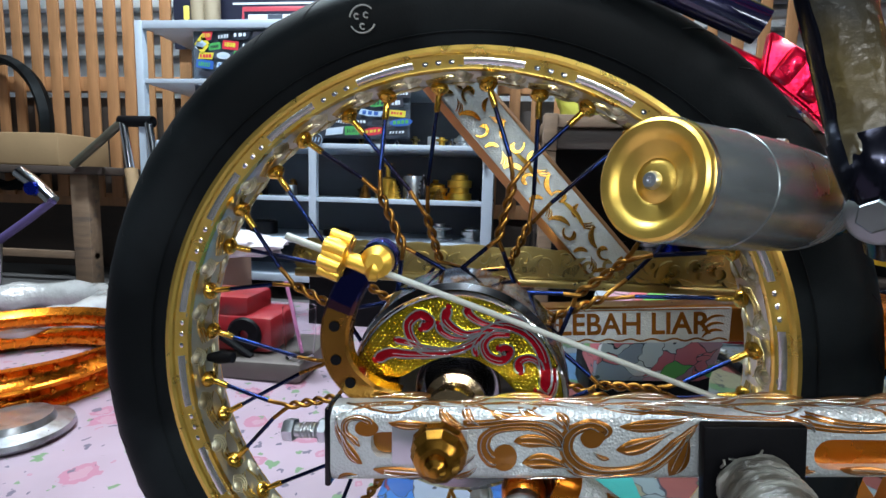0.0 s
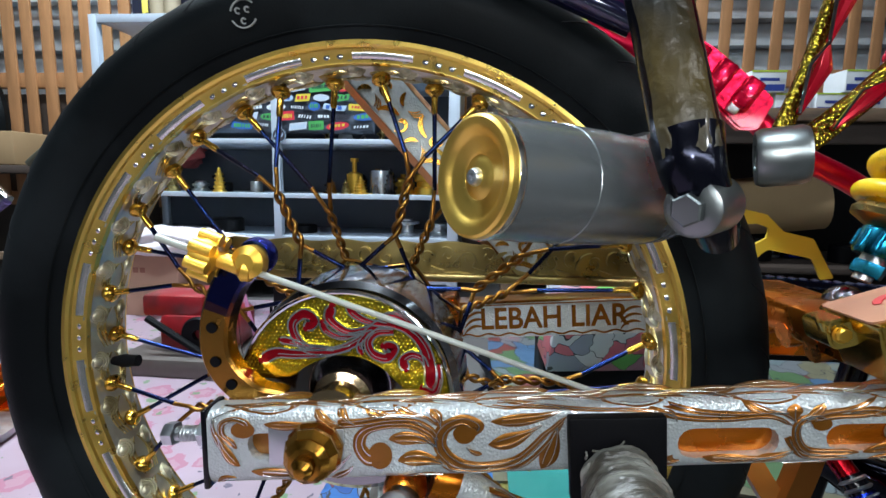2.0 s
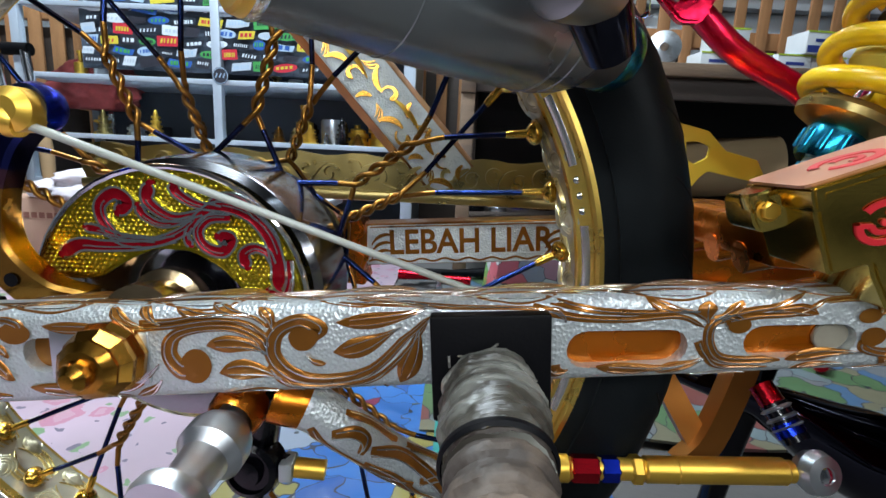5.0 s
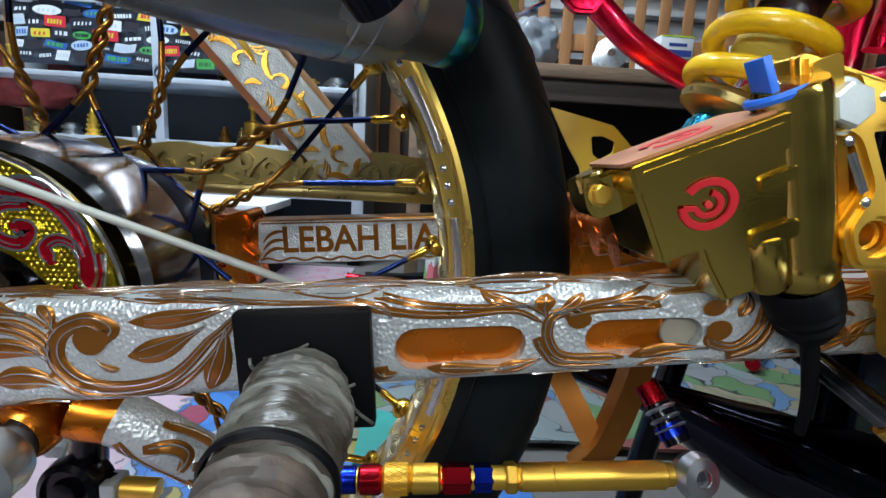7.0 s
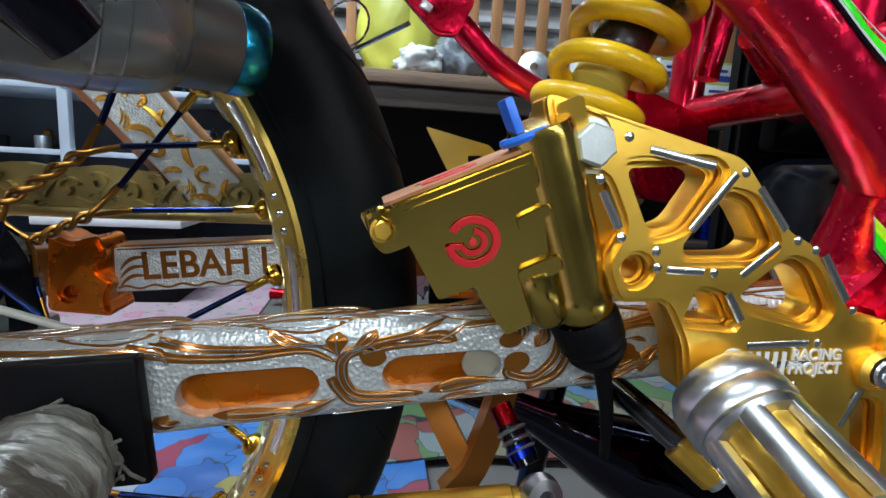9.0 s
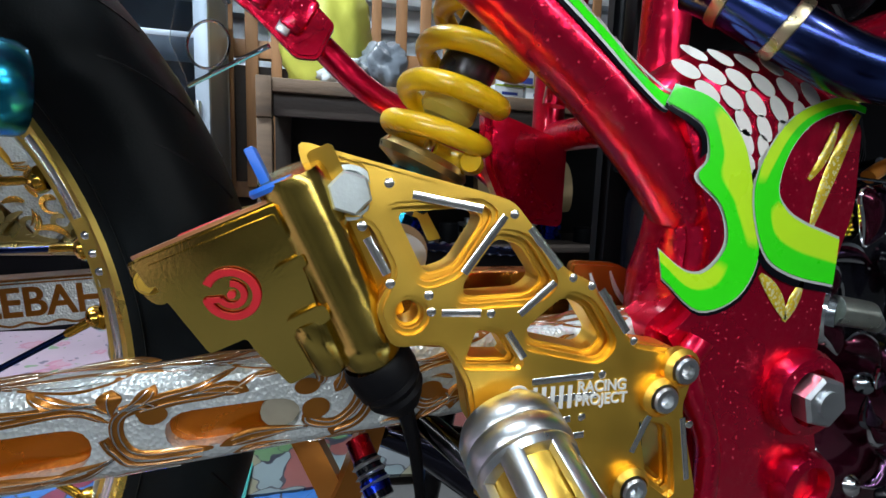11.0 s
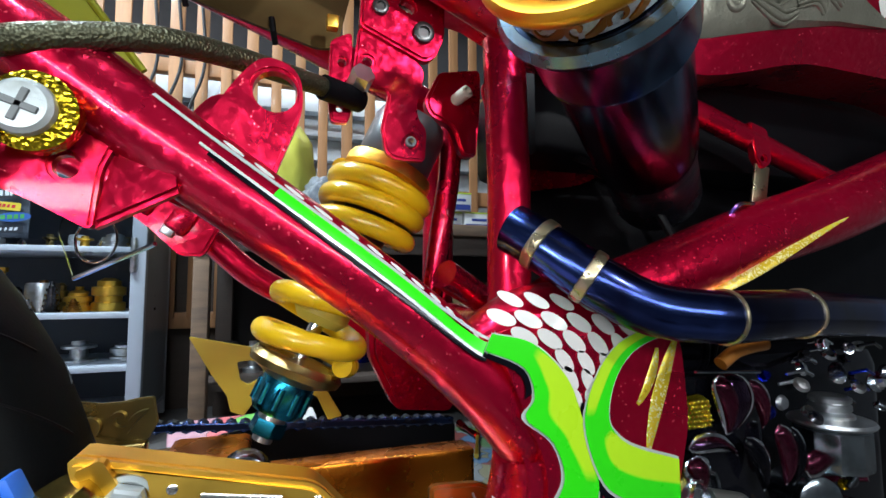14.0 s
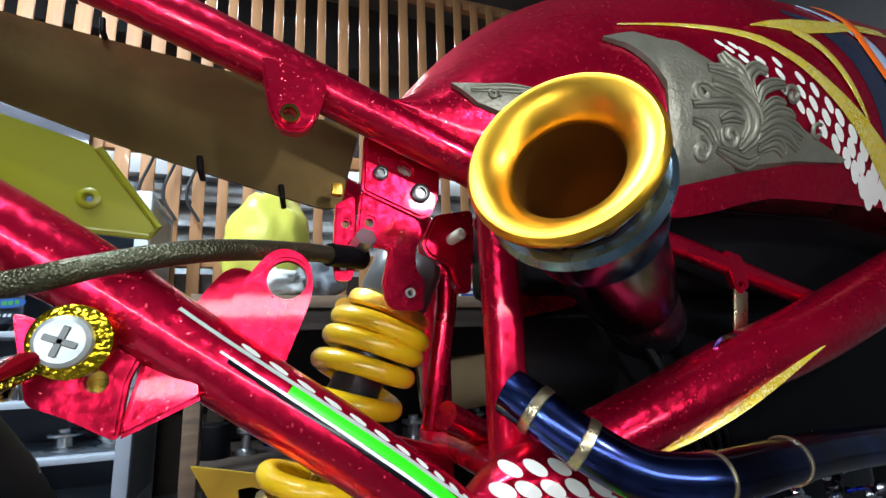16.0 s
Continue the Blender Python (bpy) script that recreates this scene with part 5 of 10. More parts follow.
    bpy.data.objects.remove(nip_me)
    base = rim

    def spoke(a_rim, a_mid, a_hub, y_rim, y_mid, y_hub, phase, hand, r0, r1):
        p0 = wheel_at(0.2022, a_rim, y_rim)
        q0, q1 = wheel_at(r0, a_mid, y_mid), wheel_at(r1, a_mid, y_mid * 1.5)
        h = wheel_at(0.064, a_hub, y_hub)
        d = (q1 - q0).normalized()
        s = d.cross(Vector((0, 1, 0))).normalized()
        up = Vector((0, 1, 0))
        path = [p0.lerp(q0, t) for t in (0.07, 0.3, 0.55, 0.8)]
        for i in range(25):
            t = i / 24
            a = phase + hand * 2 * math.pi * 2.2 * t
            path.append(q0.lerp(q1, t) + (s * math.cos(a) + up * math.sin(a)) * 0.0021)
        path += [q1.lerp(h, 0.2), q1.lerp(h, 0.6), h]
        bm = tube(path, 0.00165, 7)
        for f in bm.faces:
            r = ((f.calc_center_median() - AX).to_2d().length if False else (f.calc_center_median() - AX).length)
            f.material_index = 1 if r1 - 0.004 < r < r0 + 0.012 else 0
        part("spoke", bm, TI_BLUE, base, "", 60, (SPOKE_GOLD,))
        n = new("spoke_nipple", nip_mesh)
        dirn = (q0 - p0).normalized()
        n.matrix_world = Matrix.Translation(p0 - root_of(base).location) @ dirn.to_track_quat("Z", "Y").to_matrix().to_4x4()
        n.parent = base
    for side in (-1, 1):
        for k in range(9):
            a = 40 * k + (77.0 if side < 0 else 66.7)
            for w in (-1, 1):
                spoke(a + 10 * w, a, a - 26 * w, side * 0.0045 - 0.004, side * 0.011, side * (0.012 if side < 0 else 0.024), math.pi * (w > 0), side, *((0.143, 0.098) if side < 0 else (0.118, 0.076)))
    # brake cover: half moon of beaded gold with red enamel scrolls
    pl = lambda u, v, h: Vector((AX.x + u, 0.2665 - h, AX.z + v))
    top = [(0.066 * math.cos(radians(a)), 0.066 * math.sin(radians(a))) for a in range(-8, 176, 8)]
    low = [(-0.060, 0.014), (-0.048, 0.010), (-0.034, 0.012), (-0.022, 0.020), (-0.008, 0.027), (0.010, 0.027), (0.024, 0.020), (0.036, 0.008), (0.050, -0.004)]
    part("brake_cover", plate(rounded(top + low, 0.003, 2), [], pl, 0.006, bevel=0.0015), GOLD_GROUND, hb, "half-moon cover in beaded gold with red enamel scrolls")
    part("cover_beading", bead_field(top + low, lambda u, v, h: pl(u, v, h + 0.0060), 0.0025, 0.00085, 0.0028), GOLD_BEAD, hb, "rows of small gold beads", 60)["kind"] = "stuff"
    edge = bmesh.new()
    tube([pl(x, y, 0.004) for x, y in top], 0.0017, 8, edge)
    part("cover_rim", edge, CHROME, hb)
    red, lines = bmesh.new(), bmesh.new()
    pu = lambda u, v, h: pl(u, v, 0.0058 + h)

    order = itertools.count()

    def tendril(ctrl, w0, w1, bud=0):
        """Red enamel strand with a chrome edge on both sides and an inner chrome line drawn as its highlight; bud 1:
        its round end is its start.
        """
        pts = [(q.x, q.y) for q in smooth_line([(x, y, 0) for x, y in ctrl], 8)]
        n = len(pts)
        ws = [w0 + (w1 - w0) * (i / (n - 1)) for i in range(n)]
        for i in range(4):
            k = (0.45, 0.75, 0.90, 1.0)[i]
            if bud:
                ws[i] *= k
            else:
                ws[n - 1 - i] *= k
        up = 0.00005 * next(order)
        ribbon(red, pts, ws, pu, 0.0013 + up)
        for f, wd, hh in ((-0.5, 0.0013, 0.0021), (0.5, 0.0013, 0.0021), (0.12, 0.0008, 0.0019)):
            off = []
            for i, (x, y) in enumerate(pts):
                x0, y0 = pts[max(0, i - 1)]
                x1, y1 = pts[min(n - 1, i + 1)]
                q = math.hypot(x1 - x0, y1 - y0) or 1
                off.append((x - (y1 - y0) / q * ws[i] * f, y + (x1 - x0) / q * ws[i] * f))
            if abs(f) < 0.5:
                off = off[n // 4:-n // 4] if not bud else off[n // 3:-2]
            ribbon(lines, off, wd, pu, hh + up * 0.7 + 0.00003 * f)
        e = 0 if bud else -1
        lathe([(ws[e] * 0.72, 0.0), (ws[e] * 0.66, 0.00135 + up), (0, 0.0017 + up)], pu(pts[e][0], pts[e][1], 0.0), FRONT, 16, red)

    for ctrl, w0, w1, bud in (([(-0.0220, 0.0440), (-0.0170, 0.0490), (-0.0230, 0.0530), (-0.0300, 0.0470), (-0.0280, 0.0380), (-0.0200, 0.0310), (-0.0050, 0.0310), (0.0090, 0.0370), (0.0160, 0.0440)], 0.0066, 0.0037, 1),
                              ([(0.0050, 0.0330), (-0.0120, 0.0290), (-0.0290, 0.0280), (-0.0410, 0.0280), (-0.0500, 0.0230)], 0.0029, 0.0072, 0),
                              ([(-0.0050, 0.0320), (-0.0220, 0.0330), (-0.0310, 0.0355), (-0.0380, 0.0365)], 0.0020, 0.0045, 0),
                              ([(0.0180, 0.0460), (0.0040, 0.0430), (-0.0070, 0.0500), (-0.0060, 0.0580)], 0.0025, 0.0068, 0),
                              ([(0.0130, 0.0430), (0.0000, 0.0395), (-0.0090, 0.0430), (-0.0120, 0.0480)], 0.0020, 0.0045, 0),
                              ([(0.0270, 0.0480), (0.0150, 0.0500), (0.0070, 0.0545), (0.0050, 0.0590)], 0.0025, 0.0060, 0),
                              ([(0.0130, 0.0410), (0.0240, 0.0490), (0.0390, 0.0460), (0.0490, 0.0360), (0.0530, 0.0230), (0.0530, 0.0110)], 0.0037, 0.0074, 0)):
        tendril(ctrl, w0, w1, bud)
    for ctrl, w0, w1, bud in (([(0.0220, 0.0510), (0.0290, 0.0545), (0.0380, 0.0515), (0.0450, 0.0440)], 0.0020, 0.0042, 0),
                              ([(0.0250, 0.0350), (0.0310, 0.0340), (0.0270, 0.0280), (0.0190, 0.0300), (0.0160, 0.0370), (0.0210, 0.0430), (0.0310, 0.0440)], 0.0068, 0.0033, 1),
                              ([(0.0120, 0.0390), (0.0105, 0.0340), (0.0120, 0.0300)], 0.0020, 0.0040, 0), ([(0.0510, 0.0230), (0.0480, 0.0285), (0.0420, 0.0305), (0.0370, 0.0270), (0.0385, 0.0210)], 0.0025, 0.0060, 0),
                              ([(0.0580, 0.0250), (0.0585, 0.0140), (0.0550, 0.0070), (0.0480, 0.0100)], 0.0025, 0.0050, 0)):
        tendril(ctrl, w0, w1, bud)
    pieces("enamel_scroll", red, RED_ENAMEL, hb)
    part("scroll_outline", lines, CHROME, hb)["kind"] = "stuff"
    part("axle_collar", lathe([(0.008, 0), (0.017, 0), (0.0185, 0.004), (0.0185, 0.010), (0.014, 0.012), (0.014, 0.022), (0.0165, 0.023), (0.0165, 0.031), (0.008, 0.032)], AX + Vector((0, -0.064, 0)), FRONT, 40), mat("bronzed_collar", (0.46, 0.34, 0.20), 0.22, 1.0, var=0.25, scale=60), hb, "bronzed axle collar")


build_wheel()

# near swingarm
SL = 0.0743


def arm_pt(x, v, h, y0=0.2255):
    if y0 < 0.3:
        # the near leg is shallower above its middle and tapers below it towards the front
        v *= 0.70 if v > 0 else 1.20 - 1.25 * x
    return Vector((x, y0 - h, 0.2815 + (x + 0.07) * SL + v))


def cut(bm, cutters):
    """The bmesh less the closed bodies in cutters."""
    a = bpy.data.meshes.new("a")
    bm.to_mesh(a)
    bm.free()
    oa = new("a", a)
    obs = []
    for c in cutters:
        b = bpy.data.meshes.new("b")
        c.to_mesh(b)
        c.free()
        ob = new("b", b)
        obs.append(ob)
        md = oa.modifiers.new("cut", "BOOLEAN")
        md.operation, md.object, md.solver = "DIFFERENCE", ob, "EXACT"
    dg = bpy.context.evaluated_depsgraph_get()
    me = bpy.data.meshes.new_from_object(oa.evaluated_get(dg))
    out = bmesh.new()
    out.from_mesh(me)
    for o in (oa, *obs):
        d = o.data
        bpy.data.objects.remove(o)
        bpy.data.meshes.remove(d)
    bpy.data.meshes.remove(me)
    return out


def arm_body(x0, x1, y0, depth, hgt, r):
    """A box section along the arm with rounded shoulders."""
    sec = rounded([(0, -hgt / 2), (0, hgt / 2), (depth, hgt / 2), (depth, -hgt / 2)], r, 5)
    bm = bmesh.new()
    rings = [[bm.verts.new(arm_pt(x, v, -h, y0)) for h, v in sec] for x in [x0 + (x1 - x0) * i / 12 for i in range(13)]]
    for u, w in zip(rings, rings[1:]):
        for k in range(len(sec)):
            bm.faces.new((u[k], u[(k + 1) % len(sec)], w[(k + 1) % len(sec)], w[k]))
    bm.faces.new(rings[0][::-1])
    bm.faces.new(rings[-1])
    bmesh.ops.recalc_face_normals(bm, faces=bm.faces[:])
    return bm


SLOTS = ((0.1775, 0.2265, -0.0067, 0.0172), (0.2485, 0.2935, -0.0051, 0.0168))


def slot_cutter(x0, x1, v, hgt, deep=0.008, grow=0.0):
    return plate(stadium(x0 - grow, x1 + grow, v, hgt + 2 * grow), [], lambda u, w, h: arm_pt(u, w, h - deep), deep + 0.004)


ORANGE_FLAT = mat("orange_enamel", (0.66, 0.17, 0.008), 0.26, 0.75, var=0.15, scale=60, coat=0.4)


def build_swingarm():
    body = arm_body(-0.073, 0.475, 0.2255, 0.0205, 0.0455, 0.0095)
    cutters = [slot_cutter(*s) for s in SLOTS] + [slot_cutter(-0.050, 0.004, -0.003, 0.014)]
    arm = part("swingarm", cut(body, cutters), SILVER_PEB, motorcycle, "silver stippled swingarm engraved with bronze scrolls", 40)
    for x0, x1, v, hgt in SLOTS:
        part("slot_liner", plate(stadium(x0, x1, v, hgt), [], lambda u, w, h: arm_pt(u, w, h - 0.0075), 0.0015), ORANGE_FLAT, arm, "orange anodised recess")
    part("slot_liner", plate(stadium(-0.050, 0.004, -0.003, 0.014), [], lambda u, w, h: arm_pt(u, w, h - 0.0075), 0.0015), BRONZE, arm)
    part("adjuster_slug", plate(stadium(0.2790, 0.2935, -0.0051, 0.0160), [], lambda u, w, h: arm_pt(u, w, h - 0.0060), 0.002, bevel=0.0004), mat("dusty_zinc", (0.34, 0.31, 0.24), 0.5, 0.4, var=0.3, scale=120), arm, "pale metal slug in the slot")
    part("end_cap", box(arm_pt(-0.0765, -0.0232, -0.0205), arm_pt(-0.0728, 0.0232, 0.0004), 0.0012), BLACK_GLOSS, arm, "black end cap")
    # chain adjuster bolt and axle nut
    bm = tube([arm_pt(-0.075, -0.002, -0.012), arm_pt(-0.098, -0.002, -0.012)], 0.0042, 14)
    hex_bolt(arm_pt(-0.097, -0.002, -0.012), (-1, 0, 0), 0.0068, 0.008, bm, washer=False)
    for i in range(8):
        lathe([(0.0042, 0), (0.0047, 0.0008), (0.0042, 0.0016)], arm_pt(-0.078 - i * 0.0022, -0.002, -0.012), (-1, 0, 0), 14, bm)
    hex_bolt(arm_pt(-0.0775, -0.002, -0.012), (-1, 0, 0), 0.0075, 0.006, bm, washer=False)
    part("adjuster_bolt", bm, STEEL, arm, "zinc adjuster bolt")
    part("adjuster_block", box(arm_pt(-0.038, -0.0125, -0.003), arm_pt(0.004, 0.0065, 0.0008), 0.001), STEEL, arm)
    ax = arm_pt(-0.011, -0.004, 0.001)
    nut = lathe([(0.0155, 0), (0.0160, 0.003), (0.0145, 0.006), (0.0150, 0.009), (0.0120, 0.013), (0.0125, 0.015), (0.0090, 0.018), (0.0062, 0.0185), (0.0058, 0.023), (0.0030, 0.0255), (0, 0.0258)], ax, FRONT, 10)
    part("axle_nut", nut, mat("bronze_anodised", (0.42, 0.20, 0.03), 0.22, 1.0, var=0.2, scale=80), arm, "faceted bronze axle nut", 25)

    # engraving: bronze scrolls and leaves, with bright cut lines along them
    br, cutl = bmesh.new(), bmesh.new()
    H = 0.00045
    FLAT, RAD = 0.01325, 0.0095
    QUARTER = RAD * math.pi / 2
    NX, NV = 1580, 260
    STEP = 0.00036
    used = np.zeros((NX, NV), bool)

    def pl(u, v, h):
        # the pattern wraps over the rounded shoulders on to the top and the underside
        s = abs(v) - FLAT
        if s <= 0:
            return arm_pt(u, v, h + 0.0002)
        k = 1 if v > 0 else -1
        if s > QUARTER * 0.6:
            h *= 0.3
        if s < QUARTER:
            a = s / RAD
            return arm_pt(u, k * (FLAT + (RAD + h + 0.0002) * math.sin(a)), (RAD + h + 0.0002) * math.cos(a) - RAD)
        return arm_pt(u, k * (FLAT + RAD + h + 0.0002), -RAD - (s - QUARTER))

    def cell(x, v):
        return int((x + 0.076) / STEP), int((v + 0.032) / STEP)

    def mark(line, ws, grow=0.0):
        for (x, v), w in zip(line, ws):
            r = w / 2 + grow
            a, b = cell(x - r, v - r)
            c, d = cell(x + r, v + r)
            used[max(0, a):c + 1, max(0, b):d + 1] = True

    def clear(line, ws, grow):
        for (x, v), w in zip(line, ws):
            r = w / 2 + grow
            a, b = cell(x - r, v - r)
            c, d = cell(x + r, v + r)
            if a < 0 or b < 0 or c >= NX or d >= NV or used[a:c + 1, b:d + 1].any():
                return False
        return True

    def aside(line, ws, o):
        out, n = [], len(line)
        for i, (x, y) in enumerate(line):
            x0, y0 = line[max(0, i - 1)]
            x1, y1 = line[min(n - 1, i + 1)]
            q = math.hypot(x1 - x0, y1 - y0) or 1
            out.append((x - (y1 - y0) / q * ws[i] * o, y + (x1 - x0) / q * ws[i] * o))
        return out

    order = itertools.count()

    def stroke(ctrl, w0, w1, bulb=0.0, cuts=2):
        """A stem through control points that tapers from w0 to w1, with a round bud at its start."""
        line = [(q.x, q.y) for q in smooth_line([(x, v, 0) for x, v in ctrl], 7)]
        n = len(line)
        w0, w1 = w0 * 1.4, w1 * 1.5
        ws = [w0 + (w1 - w0) * (i / (n - 1)) ** 0.9 for i in range(n)]
        ws[-1], ws[-2] = ws[-1] * 0.2, ws[-2] * 0.6
        ribbon(br, line, ws, pl, H * (1 + 0.06 * (next(order) % 11)))
        mark(line, ws)
        if bulb:
            c = line[0]
            br.faces.new([br.verts.new(pl(x, y, H * (1.73 + 0.05 * (next(order) % 5)))) for x, y in circle2(c[0], c[1], bulb, 20)])
            mark([c], [bulb * 1.8])
        for o in ((0.22, -0.24) if cuts > 1 else (0.05,)):
            off = aside(line, ws, o)
            k = 5 if bulb else 1
            ribbon(cutl, off[k:-1], taper_w(n - k - 1, 0.0008, 0.0005), lambda u, v, h: pl(u, v, h + H * 1.15), H * (1 + 0.05 * (next(order) % 7)))

    def leaf(p, q, b, w, veins=2, grow=1.25, bm=None):
        """A leaf, narrow at its root p and broad before its curled tip q."""
        n = 22
        line = bow(p, q, b, n)
        ws = [max(0.0003, w * grow * (0.14 * (1 - i / (n - 1)) + 1.0 * max(0.0, math.sin(math.pi * min(1.0, (i / (n - 1)) ** 1.65))) ** 0.8)) for i in range(n)]
        ws[-1] = 0.0003
        ribbon(bm or br, line, ws, pl, H * (1 + 0.06 * (next(order) % 11)))
        mark(line, ws)
        for o in ((0.20, -0.22) if veins > 1 else (0.04,)):
            ribbon(cutl, aside(line, ws, o)[:-3], taper_w(n - 3, 0.0007, 0.0004), lambda u, v, h: pl(u, v, h + H * 1.15), H * (1 + 0.05 * (next(order) % 7)))

    for x0, x1, sv, hg in SLOTS + ((-0.050, 0.004, -0.003, 0.014),):
        a, b = cell(x0 - 0.0035, sv - hg / 2 - 0.0020)
        c, d = cell(x1 + 0.0035, sv + hg / 2 + 0.0020)
        used[a:c, b:d] = True
    a, b = cell(0.119, -0.034)
    c, d = cell(0.174, 0.0145)
    used[a:c, max(0, b):d] = True

    # rear end
    stroke([(-0.0520, 0.0075), (-0.0505, 0.0125), (-0.0575, 0.0155), (-0.0640, 0.0125), (-0.0640, 0.0030), (-0.0560, -0.0045)], 0.0036, 0.0024, 0.0068)
    leaf((-0.0690, 0.0160), (-0.0600, -0.0080), -0.30, 0.0034)
    leaf((-0.0670, 0.0040), (-0.0545, -0.0125), -0.25, 0.0042)
    leaf((-0.0700, 0.0160), (-0.0280, 0.0250), 0.20, 0.0030)
    leaf((-0.0090, 0.0130), (-0.0400, 0.0120), 0.18, 0.0062)
    leaf((0.0030, 0.0100), (-0.0120, 0.0235), 0.30, 0.0048)
    leaf((0.0100, 0.0110), (0.0020, 0.0250), 0.30, 0.0044)
    leaf((-0.0050, -0.0160), (-0.0480, -0.0150), 0.10, 0.0048)
    leaf((0.0080, -0.0080), (-0.0150, -0.0170), 0.25, 0.0036)
    leaf((0.0090, -0.0140), (-0.0040, -0.0210), 0.2, 0.0036)
    # first curl behind the peg, its three stems, and the leaves between them
    stroke([(0.0240, -0.0090), (0.0175, -0.0105), (0.0125, -0.0040), (0.0160, 0.0045), (0.0260, 0.0085), (0.0400, 0.0080), (0.0500, 0.0010), (0.0540, -0.0060)], 0.0060, 0.0030, 0.0066)
    stroke([(-0.0040, 0.0085), (0.0130, 0.0098), (0.0300, 0.0130), (0.0440, 0.0115), (0.0525, 0.0040), (0.0550, -0.0030)], 0.0030, 0.0014, 0, 1)
    stroke([(0.0010, 0.0125), (0.0150, 0.0135), (0.0310, 0.0165), (0.0470, 0.0150), (0.0545, 0.0080)], 0.0026, 0.0012, 0, 1)
    leaf((0.0540, -0.0050), (0.0285, -0.0015), -0.20, 0.0062)
    leaf((0.0600, -0.0150), (0.0335, -0.0120), -0.16, 0.0062)
    leaf((0.0560, 0.0080), (0.0500, 0.0200), -0.25, 0.0046)
    leaf((0.0470, 0.0165), (0.0300, 0.0240), 0.25, 0.0048)
    leaf((0.0360, 0.0165), (0.0150, 0.0215), 0.25, 0.0046)
    leaf((0.0570, 0.0060), (0.0570, 0.0120), 0.2, 0.0046, 1)
    # second curl, an S that runs into the fan at the peg pad
    stroke([(0.0690, 0.0020), (0.0742, 0.0068), (0.0675, 0.0115), (0.0585, 0.0060), (0.0560, -0.0050), (0.0640, -0.0135), (0.0780, -0.0165), (0.0970, -0.0130), (0.1120, 0.0010), (0.1210, 0.0130)], 0.0082, 0.0018, 0.0062)
    stroke([(0.0540, -0.0100), (0.0640, -0.0185), (0.0800, -0.0205), (0.0990, -0.0165), (0.1130, -0.0040), (0.1200, 0.0090)], 0.0026, 0.0014, 0, 1)
    leaf((0.1200, 0.0180), (0.0825, 0.0105), 0.14, 0.0076)
    leaf((0.1090, 0.0070), (0.0815, -0.0050), 0.20, 0.0066)
    leaf((0.1165, 0.0050), (0.1095, -0.0190), 0.12, 0.0074)
    leaf((0.1260, 0.0160), (0.0830, 0.0215), -0.12, 0.0048)
    stroke([(0.0860, 0.0250), (0.1050, 0.0215), (0.1300, 0.0180), (0.1600, 0.0165), (0.1760, 0.0130)], 0.0030, 0.0014, 0, 1)
    # round the slots
    stroke([(0.1620, 0.0170), (0.1800, 0.0105), (0.2000, 0.0085), (0.2210, 0.0098), (0.2320, 0.0030)], 0.0042, 0.0016, 0, 1)
    stroke([(0.1700, 0.0205), (0.1880, 0.0145), (0.2080, 0.0125), (0.2250, 0.0128), (0.2330, 0.0070)], 0.0036, 0.0014, 0, 1)
    leaf((0.1760, 0.0080), (0.1680, 0.0160), -0.3, 0.0040)
    leaf((0.2330, 0.0060), (0.2330, 0.0185), 0.12, 0.0060, 1)
    leaf((0.2290, 0.0130), (0.2080, 0.0215), 0.25, 0.0046)
    stroke([(0.2455, 0.0040), (0.2445, 0.0085), (0.2395, 0.0090), (0.2345, 0.0035), (0.2350, -0.0060), (0.2420, -0.0130), (0.2640, -0.0142)], 0.0036, 0.0028, 0.0046)
    stroke([(0.2300, -0.0040), (0.2330, -0.0100), (0.2400, -0.0165), (0.2600, -0.0180)], 0.0026, 0.0014, 0, 1)
    leaf((0.2250, -0.0150), (0.1900, -0.0145), 0.12, 0.0052)
    leaf((0.2330, -0.0120), (0.2140, -0.0175), 0.16, 0.0054)
    leaf((0.1790, -0.0160), (0.1710, -0.0135), 0.5, 0.0060, 1)
    leaf((0.2960, -0.0120), (0.2660, -0.0142), -0.10, 0.0050)
    leaf((0.2900, -0.0175), (0.2700, -0.0195), -0.10, 0.0034)
    leaf((0.2350, 0.0080), (0.2460, 0.0185), -0.25, 0.0048)
    stroke([(0.2360, 0.0070), (0.2480, 0.0120), (0.2600, 0.0150), (0.2720, 0.0220)], 0.0044, 0.0016, 0, 1)
    stroke([(0.2400, 0.0060), (0.2520, 0.0090), (0.2680, 0.0105), (0.2800, 0.0190)], 0.0036, 0.0016, 0, 1)
    leaf((0.2580, 0.0120), (0.2760, 0.0098), 0.2, 0.0058)
    stroke([(0.2960, 0.0085), (0.3010, 0.0105), (0.2990, 0.0165), (0.2900, 0.0185), (0.2760, 0.0170)], 0.0034, 0.0024, 0.0045)
    stroke([(0.2990, -0.0035), (0.2965, -0.0090), (0.3060, -0.0120), (0.3140, -0.0040), (0.3160, 0.0080), (0.3190, 0.0200)], 0.0036, 0.0030, 0.0050)
    stroke([(0.3040, -0.0170), (0.3150, -0.0120), (0.3200, 0.0000), (0.3215, 0.0120), (0.3260, 0.0220)], 0.0034, 0.0018, 0, 1)
    leaf((0.3080, 0.0160), (0.3060, 0.0030), 0.3, 0.0050)
